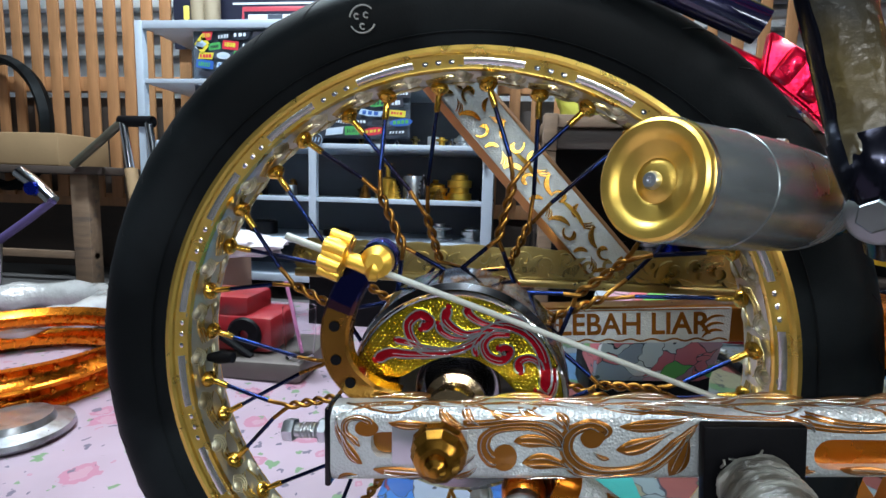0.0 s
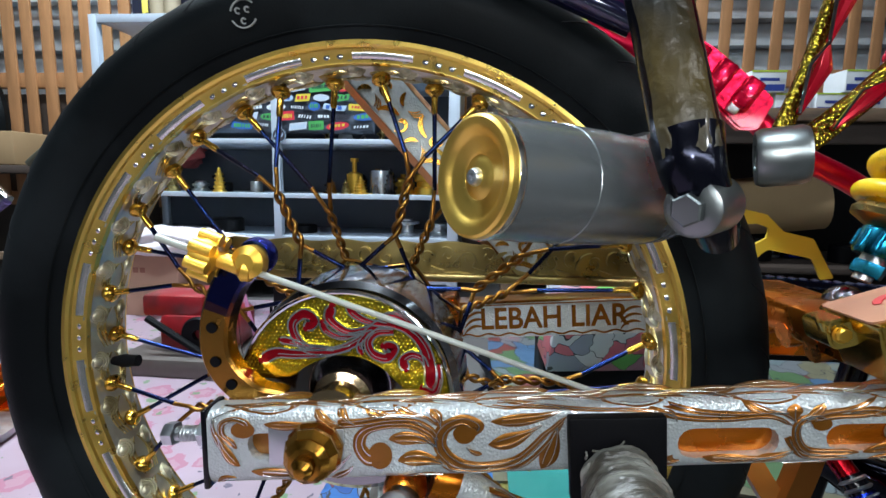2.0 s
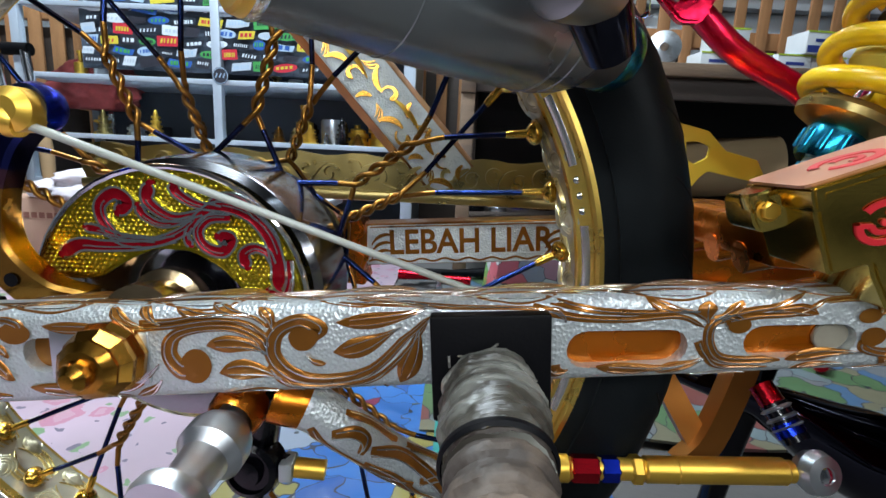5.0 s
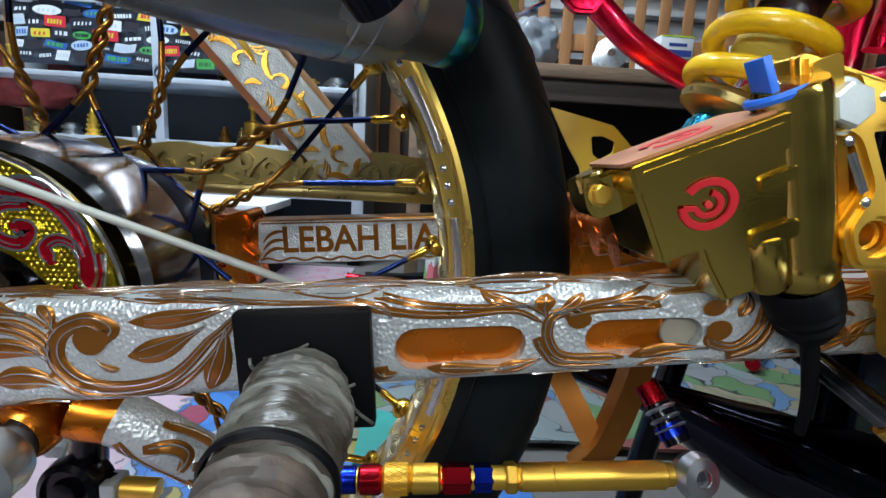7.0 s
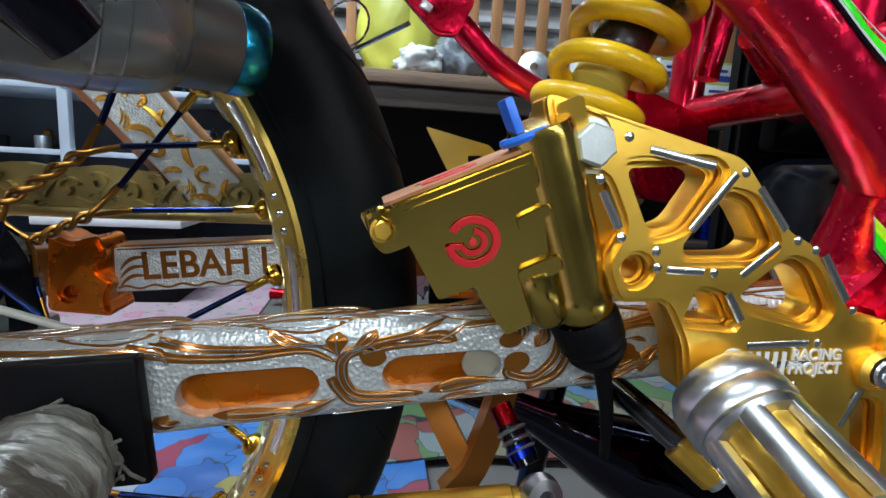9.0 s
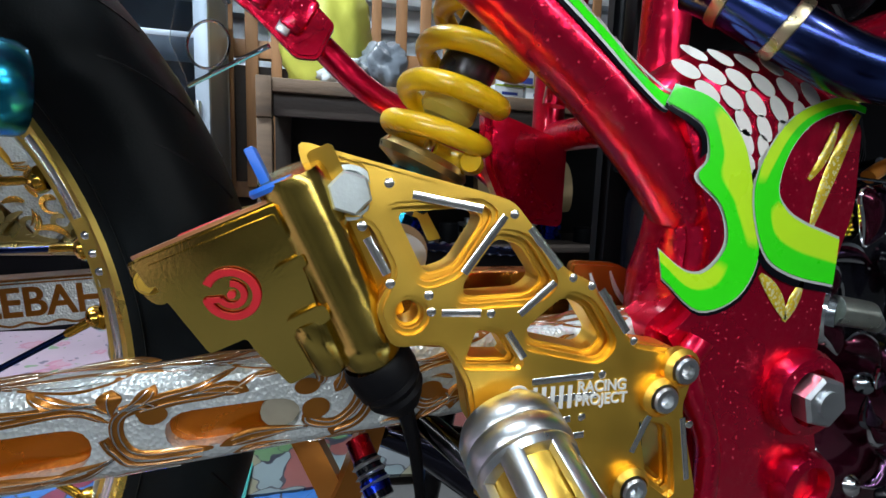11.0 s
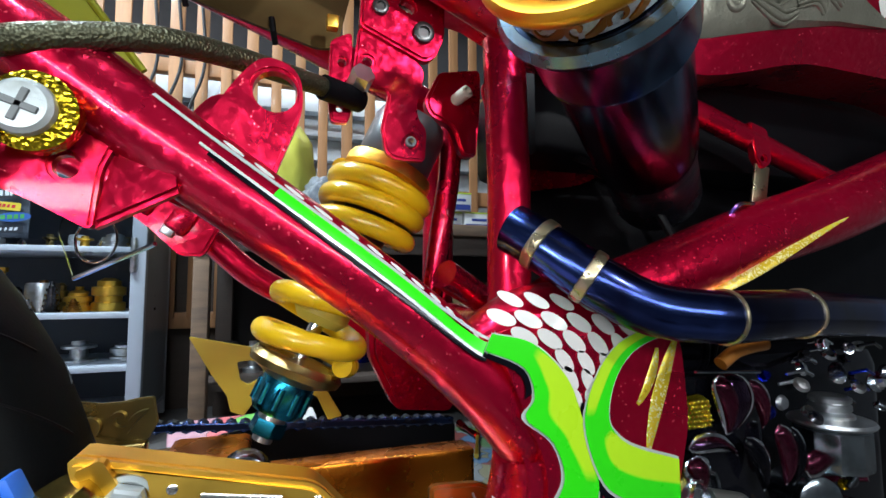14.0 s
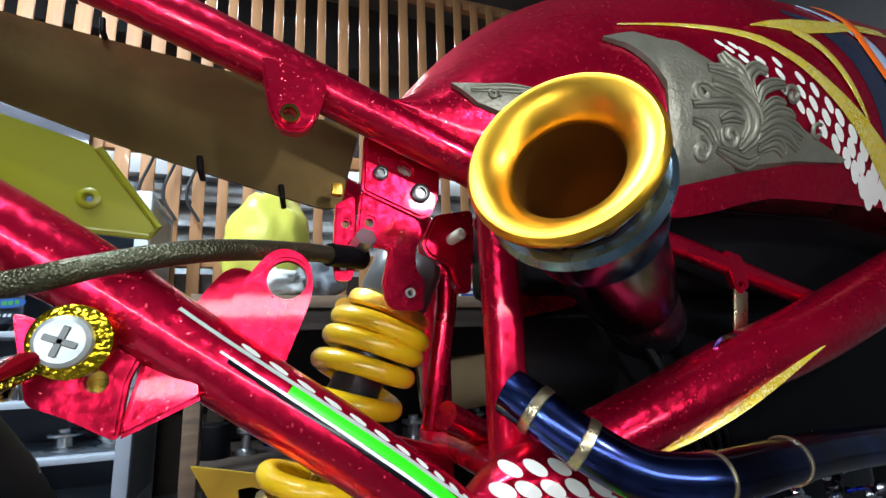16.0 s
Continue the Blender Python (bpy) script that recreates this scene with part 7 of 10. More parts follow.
part("can_rivet", lathe([(0.0014, 0), (0.0012, 0.0006), (0, 0.0009)], S0 + sd * 0.0745 + Vector((-0.004, -0.0140, 0.0215)), Vector((-0.15, -0.5, 0.83)), 12), BLACK, silencer)
# hanger: blued bar with old amber tape, clamp nut and bush, enamelled stay to the frame
hb0, hb1 = Vector((0.1515, 0.1735, 0.4350)), Vector((0.1240, 0.2150, 0.5950))
hanger = part("silencer_hanger", tube([hb0, hb0.lerp(hb1, 0.5), hb1], 0.0120, 24), mat("blue_black_bar", (0.010, 0.011, 0.020), 0.16, 0.8, var=0.3), motorcycle, "blue-black silencer hanger bar")
hd = (hb1 - hb0).normalized()
bmx = bmesh.new()
noise.seed_set(6)
rows = []
for i in range(49):
    t = i / 48
    row = []
    for j in range(25):
        a = -2.75 + 1.75 * j / 24 + 0.12 * noise.noise(Vector((t * 7.0, 9.0, 0.0)))
        d_ = Vector((math.cos(a), math.sin(a), 0))
        d_ = (d_ - hd * d_.dot(hd)).normalized()
        edge = 0.05 * noise.noise(Vector((j * 0.35, 3.0, 0.0)))
        n_ = noise.fractal(Vector((a * 1.6, t * 9.0, 2.0)), 0.6, 2.2, 5)
        row.append(bmx.verts.new(hb0.lerp(hb1, -0.01 + t * 0.84 + edge * 0.4 * (1 - t)) + d_ * (0.0127 + 0.0007 * n_)))
    rows.append(row)
for u_, w_ in zip(rows, rows[1:]):
    for k in range(24):
        bmx.faces.new((u_[k], u_[k + 1], w_[k + 1], w_[k]))
part("amber_tape", bmx, mat("amber_tape", (0.055, 0.038, 0.009), 0.34, 0.1, var=0.6, scale=40, bump=0.0016, bscale=130, dirt=(0.012, 0.010, 0.006), dirt_at=0.5, coat=0.8), hanger, "yellowed peeling tape")
part("hanger_foot", tube(smooth_line([hb0 + hd * 0.008, hb0 - hd * 0.008, (0.1640, 0.1800, 0.4130), (0.1720, 0.1900, 0.4020)], 6), [0.0130 - 0.0003 * i for i in range(19)], 22), bpy.data.materials["blue_black_bar"], hanger, "blued elbow at the foot of the bar")
nutb = bmesh.new()
hex_bolt((0.1500, 0.1655, 0.4150), Vector((-0.70, -0.62, -0.10)), 0.0062, 0.004, nutb, washer=False)
lathe([(0.0, 0.0), (0.0088, 0.0), (0.0108, -0.0012), (0.0112, -0.004), (0.0112, -0.0180), (0.0100, -0.0195), (0.0, -0.0195)], (0.1500, 0.1655, 0.4150), Vector((-0.70, -0.62, -0.10)), 36, nutb)
part("clamp_nut", nutb, mat("worn_chrome", (0.26, 0.28, 0.28), 0.34, 1.0, var=0.25, scale=60), hanger, "chrome clamp nut")
bush = lathe([(0.005, 0.0), (0.0095, 0.0), (0.0105, 0.002), (0.0105, 0.014), (0.0095, 0.016), (0.005, 0.016)], (0.1740, 0.1720, 0.4335), Vector((0.92, -0.38, 0.10)), 32, close=True)
part("alloy_bush", bush, bpy.data.materials["worn_chrome"], hanger, "turned alloy bush")
bmx = bmesh.new()
hex_bolt((0.1600, 0.2560, 0.4415), Vector((-0.3, -0.2, 1)), 0.0065, 0.009, bmx)
part("small_bolt", bmx, STEEL, hanger)
for ctrl in ([(0.184, 0.178, 0.440), (0.197, 0.184, 0.470), (0.211, 0.194, 0.506), (0.222, 0.204, 0.540)], [(0.190, 0.176, 0.437), (0.222, 0.188, 0.460), (0.255, 0.204, 0.486), (0.2765, 0.2190, 0.5005)]):
    ln = smooth_line(ctrl, 6)
    stay = part("enamel_stay", tube(ln, 0.0050, 14, flat=0.6), DARK_BEADED, motorcycle, "gold beaded stay with red enamel scrolls")
    bm2, bm3 = bmesh.new(), bmesh.new()
    for k in range(3):
        a, b = ln[2 + k * 5], ln[min(len(ln) - 1, 7 + k * 5)]
        off = Vector((0, -0.0062, 0))
        tube([a + off, (a + b) / 2 + off + Vector((0.003, 0, 0.003)), b + off], [0.001, 0.0030, 0.0008], 8, bm2)
        tube([a + off * 1.1, (a + b) / 2 + off * 1.15 + Vector((-0.002, 0, 0.004)), b + off * 1.1], 0.0007, 6, bm3)
    part("enamel", bm2, RED_ENAMEL, stay)
    part("outline", bm3, CHROME, stay)
sc = lathe([(0.0110, -0.004), (0.0125, -0.002), (0.0125, 0.004), (0.0100, 0.0055), (0, 0.0055)], (0.2765, 0.214, 0.501), FRONT, 32)
part("stay_end", sc, GOLD_BEADED, motorcycle, "beaded gold end of the stay")
scr = part("cross_head_screw", lathe([(0.0084, 0.0), (0.0088, 0.001), (0.0084, 0.0030), (0.0070, 0.0042), (0, 0.0046)], (0.2755, 0.2090, 0.501), FRONT, 28), WHITE_ZINC, motorcycle, "white zinc cross-head screw")
bmx = bmesh.new()
# dark bars on the head stand for the shade in its cross slot
for a in (0.35, 0.35 + math.pi / 2):
    box((-0.0052, -0.0006, -0.0011), (0.0052, 0.0006, 0.0011), 0.0003, bmx, Euler((0, a, 0)).to_matrix(), 1)
lay(bmx, Matrix.Translation((0.2755, 0.2046, 0.501)))
part("screw_cross", bmx, mat("slot_shade", (0.16, 0.17, 0.17), 0.5, 0.6), scr)

# ---- brake caliper ----
def build_caliper():
    U, V = Vector((0.9063, 0.0, 0.4226)), Vector((-0.4226, 0.0, 0.9063))  # along the body and up from it
    o = Vector((0.2475, 0.2035, 0.3630))

    def face(x, z, h):
        """The front face leans back below and turns in towards the rear."""
        return Vector((x, 0.2034 + 0.30 * (0.3545 - z) - 0.13 * (x - 0.2745) - h, z))

    def pl(u, v, h):
        p = o + U * u + V * v
        return face(p.x, p.z, h)
    main = rounded([(0.002, 0.001), (0.002, -0.012), (0.0025, -0.017), (0.0041, -0.0355), (0.0169, -0.0351), (0.0172, -0.0404), (0.0210, -0.0570), (0.0400, -0.0545), (0.0450, -0.020), (0.0450, -0.001)], 0.0016, 3)
    cal = part("brake_caliper", plate(main, [], lambda u, v, h: pl(u, v, h - 0.036), 0.036, bevel=0.0016), GOLD_DULL, motorcycle, "gold anodised brake caliper with a red emblem", 40)
    # top cover step, raised band, side barrel
    bm = plate(rounded([(0.0008, 0.001), (0.0008, -0.0085), (0.0445, -0.0105), (0.0455, 0.001)], 0.0016, 2), [], lambda u, v, h: pl(u, v, h - 0.038), 0.0398, bevel=0.0010)
    plate(rounded([(0.004, -0.0022), (0.004, -0.0048), (0.043, -0.0060), (0.043, -0.0022)], 0.0008, 2), [], lambda u, v, h: pl(u, v, h + 0.0012), 0.0012, bm)
    part("cover", bm, GOLD_DULL, cal, "stepped cover along the top")
    bm = plate(rounded([(-0.0085, -0.001), (-0.0090, -0.0120), (-0.0070, -0.0165), (0.0035, -0.0165), (0.0035, -0.001)], 0.0025, 3), [], lambda u, v, h: pl(u, v, h - 0.036), 0.0205, bevel=0.0012)
    lathe([(0.0, 0.0), (0.0060, 0.0), (0.0068, -0.001), (0.0068, -0.006)], pl(-0.0025, 0.0004, -0.023), V, 24, bm)
    part("end_block", bm, GOLD_DULL, cal, "recessed end block")
    bm = plate(rounded([(0.0350, -0.0172), (0.0350, -0.0215), (0.0450, -0.0195), (0.0450, -0.0160)], 0.001, 2), [], lambda u, v, h: pl(u, v, h - 0.001), 0.0030)
    plate(rounded([(0.0305, -0.0340), (0.0305, -0.0400), (0.0440, -0.0390), (0.0440, -0.0330)], 0.002, 2), [], lambda u, v, h: pl(u, v, h - 0.001), 0.0030, bm)
    part("raised_rib", bm, GOLD_DULL, cal)
    bm = plate(rounded([(0.0, 0.0), (0.046, 0.0), (0.046, -0.034), (0.0, -0.034)], 0.003, 2), [], lambda u, v, h: pl(u, 0.0008 + h, v - 0.001), 0.0012)
    part("top_face", bm, mat("worn_copper_face", (0.42, 0.20, 0.12), 0.45, 0.5, var=0.25, scale=60), cal, "worn coppery top face")
    bm = lathe([(0.0, -0.004), (0.0095, -0.003), (0.0105, 0.0), (0.0105, 0.054), (0.0112, 0.055), (0.0112, 0.064), (0.0095, 0.067), (0, 0.067)], pl(0.0515, 0.004, -0.009), pl(0.0500, -0.060, -0.009) - pl(0.0515, 0.004, -0.009), 40)
    part("barrel", bm, GOLD_DULL, cal, "round piston barrel")
    bm = lathe([(0.0, 0.0), (0.0060, 0.0), (0.0068, 0.002), (0.0068, 0.019), (0.0055, 0.021), (0, 0.021)], pl(0.0370, -0.0365, -0.0035), pl(0.0370, -0.055, -0.0035) - pl(0.0370, -0.0365, -0.0035), 28)
    part("port", bm, GOLD_DULL, cal)
    bm = lathe([(0.0108, 0.0), (0.0125, 0.003), (0.0125, 0.010), (0.0115, 0.011), (0.0122, 0.013), (0.0105, 0.016), (0.0112, 0.018), (0.009, 0.022), (0.006, 0.026), (0, 0.026)], pl(0.0495, -0.061, -0.010), -V + Vector((0.12, 0.2, 0)), 32)
    part("rubber_boot", bm, BLACK, cal, "black rubber boot")
    e0 = pl(0.0495, -0.061, -0.010) + (-V + Vector((0.12, 0.2, 0))).normalized() * 0.024
    part("boot_hose", tube(smooth_line([e0, e0 + Vector((0.005, 0.002, -0.018)), e0 + Vector((0.007, 0.003, -0.030)), e0 + Vector((0.009, 0.006, -0.044))], 5), [0.0034 - 0.0001 * i for i in range(16)], 12), BLACK, cal)
    # fins between caliper and bracket
    bm = bmesh.new()
    for i in range(3):
        plate(rounded([(0.058, 0.010 - i * 0.006), (0.066, 0.010 - i * 0.008), (0.066, -0.050 - i * 0.003), (0.061, -0.050)], 0.001, 1), [], lambda u, v, h, i=i: pl(u, v, h - 0.014 - 0.008 * i), 0.004, bm)
    part("fin", bm, GOLD, cal)
    # emblem: a red ring with a gap and a tongue
    bm = bmesh.new()
    e = lambda u, v, h: face(0.2745 + u, 0.3540 + v, h + 0.0004)
    ribbon(bm, [(0.0073 * math.cos(a), 0.0073 * math.sin(a)) for a in [3.35 + 5.65 * i / 36 for i in range(37)]], 0.0027, e, 0.0008)
    ribbon(bm, [(0.0036 * math.cos(a), 0.0036 * math.sin(a)) for a in [3.55 + 4.35 * i / 24 for i in range(25)]], 0.0021, e, 0.0007)
    ribbon(bm, [(-0.0070, -0.0020), (-0.0030, -0.0016)], 0.0020, e, 0.0006)
    lathe([(0.0013, 0.0), (0.0012, 0.0007), (0, 0.0008)], e(0, 0, 0), FRONT, 12, bm)
    part("red_emblem", bm, mat("red_print", (0.62, 0.02, 0.03), 0.4, 0.0, var=0.1), cal, "red ring emblem")
    bm = bmesh.new()
    t = lambda u, v, h: pl(0.022 + u, 0.0021 + h, v * 1.3 - 0.016)
    ribbon(bm, [(0.0090 * math.cos(a), 0.0060 * math.sin(a)) for a in [3.3 + 5.6 * i / 28 for i in range(29)]], 0.0030, t, 0.0004)
    ribbon(bm, [(0.0040 * math.cos(a), 0.0028 * math.sin(a)) for a in [3.9 + 4.2 * i / 20 for i in range(21)]], 0.0020, t, 0.0004)
    part("top_emblem", bm, mat("red_print_worn", (0.45, 0.03, 0.03), 0.5, 0.0, var=0.25), cal)
    # blue plug
    p = pl(0.0475, 0.0035, -0.008)
    bm = lathe([(0.0, 0.0), (0.0085, 0.0), (0.0090, 0.0012), (0.0085, 0.0024), (0.0, 0.0026)], p, V, 28)
    box(Vector((-0.0014, -0.0045, 0.0)), Vector((0.0014, 0.0045, 0.0115)), 0.0006, bm2 := bmesh.new())
    lay(bm2, Matrix.Translation(p + V * 0.002 + U * -0.003) @ V.to_track_quat("Z", "X").to_matrix().to_4x4())
    plug = part("blue_plug", bm, BLUE_CAP, cal, "blue plastic shipping plug")
    part("plug_tab", bm2, BLUE_CAP, cal)
    bm = bmesh.new()
    for u, v, h in ((-0.0040, -0.0075, -0.0150),):
        hex_bolt(pl(u, v, h), FRONT, 0.0035, 0.003, bm)
    pieces("bleed_screw", bm, GOLD, cal)


build_caliper()


# ---- foot-rest bracket ----
def build_bracket():
    Y = 0.2070
    pl = lambda u, v, h: Vector((u, Y - h, v))
    out = rounded([(0.293, 0.4005), (0.362, 0.3845), (0.383, 0.361), (0.393, 0.357), (0.4125, 0.333), (0.434, 0.3295), (0.4415, 0.322), (0.4370, 0.306), (0.4480, 0.268), (0.440, 0.240), (0.402, 0.245), (0.394, 0.286), (0.352, 0.303),
                    (0.3485, 0.322), (0.340, 0.3365), (0.3225, 0.336), (0.317, 0.349), (0.323, 0.361), (0.3145, 0.377), (0.2995, 0.3775)], 0.004, 3)
    h1 = rounded([(0.3235, 0.3795), (0.3335, 0.3595), (0.3430, 0.3625), (0.3530, 0.3785), (0.3480, 0.3815)], 0.0035, 3)
    h2 = rounded([(0.3580, 0.3715), (0.3665, 0.3695), (0.3755, 0.3570), (0.3700, 0.3525), (0.3475, 0.3515), (0.3470, 0.3560)], 0.003, 3)
    h3 = rounded([(0.3845, 0.3505), (0.3920, 0.3475), (0.4005, 0.3350), (0.3960, 0.3300), (0.3725, 0.3355), (0.3710, 0.3395)], 0.003, 3)
    h4 = rounded([(0.3525, 0.3400), (0.3600, 0.3380), (0.3655, 0.3290), (0.3490, 0.3300)], 0.002, 3)
    h5 = circle2(0.328, 0.347, 0.0038, 14)
    h6 = rounded([(0.3045, 0.3945), (0.3125, 0.3925), (0.3130, 0.3800), (0.3030, 0.3810)], 0.004, 3)
    h7 = rounded([(0.419, 0.301), (0.430, 0.298), (0.434, 0.272), (0.424, 0.280)], 0.003, 3)
    def wider(h, k):
        cx, cz = sum(q[0] for q in h) / len(h), sum(q[1] for q in h) / len(h)
        return [(cx + (x - cx) * k, cz + (z - cz) * k) for x, z in h]
    step = bmesh.new()
    plate(out, [h1, h2, h3, h4, h5, h6, h7], lambda u, v, h: pl(u, v, h - 0.009), 0.0125, step, bevel=0.0009)
    br = part("foot_rest_bracket", plate(out, [wider(h1, 1.24), wider(h2, 1.24), wider(h3, 1.24), wider(h4, 1.25), wider(h5, 1.35), wider(h6, 1.1), wider(h7, 1.15)], lambda u, v, h: pl(u, v, h + 0.0030), 0.0052, bevel=0.0016), GOLD, motorcycle, "gold milled bracket plate with triangular cut-outs", 30)
    part("bracket_web", step, GOLD, br, "inner step of the bracket openings", 30)
    bm = bmesh.new()
    dots = bmesh.new()
    pu = lambda u, v, h: pl(u, v, h + 0.0080)
    for a, b in (((0.328, 0.3855), (0.351, 0.3815)), ((0.314, 0.372), (0.3205, 0.3605)), ((0.3455, 0.3605), (0.3590, 0.3795)), ((0.368, 0.3755), (0.380, 0.362)), ((0.3385, 0.3475), (0.352, 0.3470)), ((0.366, 0.346), (0.3785, 0.357)),
                 ((0.3965, 0.3540), (0.4085, 0.3380)), ((0.362, 0.340), (0.3685, 0.3305)), ((0.372, 0.3215), (0.396, 0.3225)), ((0.372, 0.3050), (0.388, 0.3065)), ((0.385, 0.2995), (0.394, 0.300)), ((0.384, 0.298), (0.392, 0.287)),
                 ((0.4215, 0.3045), (0.415, 0.2905)), ((0.4365, 0.3025), (0.4415, 0.276)), ((0.366, 0.314), (0.398, 0.315))):
        n = 6
        ribbon(bm, [(a[0] + (b[0] - a[0]) * i / n, a[1] + (b[1] - a[1]) * i / n) for i in range(n + 1)], 0.0030, pu, 0.0003)
    for x, z in ((0.3205, 0.3888), (0.3125, 0.3755), (0.3215, 0.3575), (0.3340, 0.3535), (0.3350, 0.3480), (0.3555, 0.3468), (0.3620, 0.3800), (0.3850, 0.3585), (0.3925, 0.3555), (0.4115, 0.3345), (0.3995, 0.3225), (0.3925, 0.3068), (0.440, 0.2995)):
        lathe([(0.0017, 0), (0.0016, 0.0006), (0.0008, 0.001), (0, 0.001)], pu(x, z, -0.0002), FRONT, 12, dots)
    pieces("bright_mill_cut", bm, SILVER_LINE, br)
    pieces("bright_dimple", dots, SILVER_LINE, br)
    # bolts
    b = bmesh.new()
    hex_bolt(pl(0.3085, 0.3855, 0.0065), FRONT, 0.0068, 0.0065, b)
    part("hex_bolt", b, WHITE_ZINC, br, "large white zinc hexagon bolt")
    for x, z in ((0.4236, 0.3130), (0.4314, 0.3238), (0.414, 0.278)):
        c = lathe([(0.0075, 0), (0.0078, 0.004), (0.006, 0.006)], pl(x, z, 0.007), FRONT, 24)
        part("boss", c, GOLD, br)
        part("cap_screw", cap_screw(pl(x, z, 0.0095), FRONT, 0.0052, 0.005), STEEL, br)
    # flange running forward and the words on it
    part("flange", plate(rounded([(0.352, 0.326), (0.436, 0.3265), (0.436, 0.318), (0.352, 0.318)], 0.002), [], lambda u, v, h: pl(u, v, h - 0.014), 0.020, bevel=0.001), GOLD, br)
    for word, z, wide in (("RACING", 0.3182, 0.0195), ("PROJECT", 0.3132, 0.0210)):
        w = lettering(word, 0.0058, 0.0003, 0.0001)
        xs = [v.co.x for v in w.verts]
        lay(w, Matrix.Translation(pl(0.3998, z, 0.0085)) @ TO_FRONT @ Matrix.Diagonal((wide / (max(xs) - min(xs)), 1, 1, 1)))
        part("lettering", w, SILVER_PRINT, br, "silver words reading " + word)
    bm = bmesh.new()
    for i in range(5):
        ribbon(bm, [(0.3735 + i * 0.0034, 0.3108), (0.3735 + i * 0.0034, 0.3195)], 0.0020, pu, 0.0004)
    ribbon(bm, [(0.3670 + 0.0042 * math.cos(a), 0.3160 + 0.0042 * math.sin(a)) for a in [6.283 * i / 18 for i in range(19)]], 0.0012, pu, 0.0004)
    pieces("emblem_bar", bm, SILVER_PRINT, br)
    # rear eye of the joint below the plate and a stud seen through the first opening
    part("inner_joint", lathe([(0, 0), (0.0075, 0.0), (0.010, 0.003), (0.010, 0.012), (0.0045, 0.013), (0.0045, 0.016), (0, 0.016)], (0.3367, 0.272, 0.356), FRONT, 28), STEEL, br)
    part("joint_washer", lathe([(0.006, 0), (0.0135, 0.001), (0.0135, 0.004), (0.006, 0.005)], (0.3367, 0.278, 0.356), FRONT, 28), CARD, br)
    # knurled foot-rest drum
    ax = Vector((0.10, -1, -0.42)).normalized()
    o = Vector((0.3635, 0.196, 0.305))
    drum = part("foot_rest", lathe([(0.0, -0.004), (0.0165, -0.004), (0.0185, 0.0), (0.0185, 0.004), (0.0175, 0.0055), (0.0185, 0.007), (0.0185, 0.011), (0.0172, 0.013), (0.0178, 0.0145), (0.0172, 0.017), (0.0120, 0.018), (0.0120, 0.046),
                                    (0.0172, 0.047), (0.0178, 0.050), (0.0178, 0.064), (0.0160, 0.066), (0.010, 0.066), (0.010, 0.062), (0, 0.062)], o, ax, 48), STEEL, br, "turned alloy foot rest with gold windows")
    bm = bmesh.new()
    s = ax.orthogonal().normalized()
    w2 = ax.cross(s)
    part("drum_core", lathe([(0.0120, 0.014), (0.0135, 0.016), (0.0135, 0.024), (0.0128, 0.025), (0.0128, 0.040), (0.0135, 0.041), (0.0135, 0.050), (0.012, 0.052)], o, ax, 40), GOLD, drum, "gold anodised core behind the windows")
    for k in range(6):
        rows = []
        for t in (0.0145, 0.0165, 0.030, 0.046, 0.0485):
            row = []
            hw = 0.24 if 0.016 < t < 0.047 else 0.36
            for r, f in ((0.0138, -1), (0.0168, -1), (0.0174, -0.8), (0.0177, 0), (0.0174, 0.8), (0.0168, 1), (0.0138, 1)):
                a = 2 * math.pi * (k + 0.35) / 6 + hw * f
                row.append(bm.verts.new(o + ax * t + (s * math.cos(a) + w2 * math.sin(a)) * r))
            rows.append(row)
        for u, w in zip(rows, rows[1:]):
            for j in range(7):
                bm.faces.new((u[j], u[(j + 1) % 7], w[(j + 1) % 7], w[j]))
        bm.faces.new(rows[0][::-1])
        bm.faces.new(rows[-1])
    bmesh.ops.recalc_face_normals(bm, faces=bm.faces[:])
    pieces("drum_bar", bm, STEEL, drum)
    part("drum_band", lathe([(0.0135, 0.0465), (0.0182, 0.0470), (0.0186, 0.0480), (0.0186, 0.0535), (0.0170, 0.0545), (0.0135, 0.0545)], o, ax, 48), STEEL, drum, "turned steel band")


build_bracket()
sl = part("shift_rod", tube([(0.334, 0.234, 0.300), (0.352, 0.222, 0.286), (0.366, 0.212, 0.274)], [0.0048, 0.0052, 0.0050], 16), DARK_CHROME, motorcycle, "steel shift rod with a gold end")
part("gold_end", tube([(0.362, 0.2140, 0.277), (0.373, 0.206, 0.2675)], 0.0066, 18), GOLD, sl)
part("end_screw", cap_screw((0.373, 0.206, 0.2675), Vector((0.65, -0.45, -0.55)), 0.0050, 0.003), STEEL, sl)


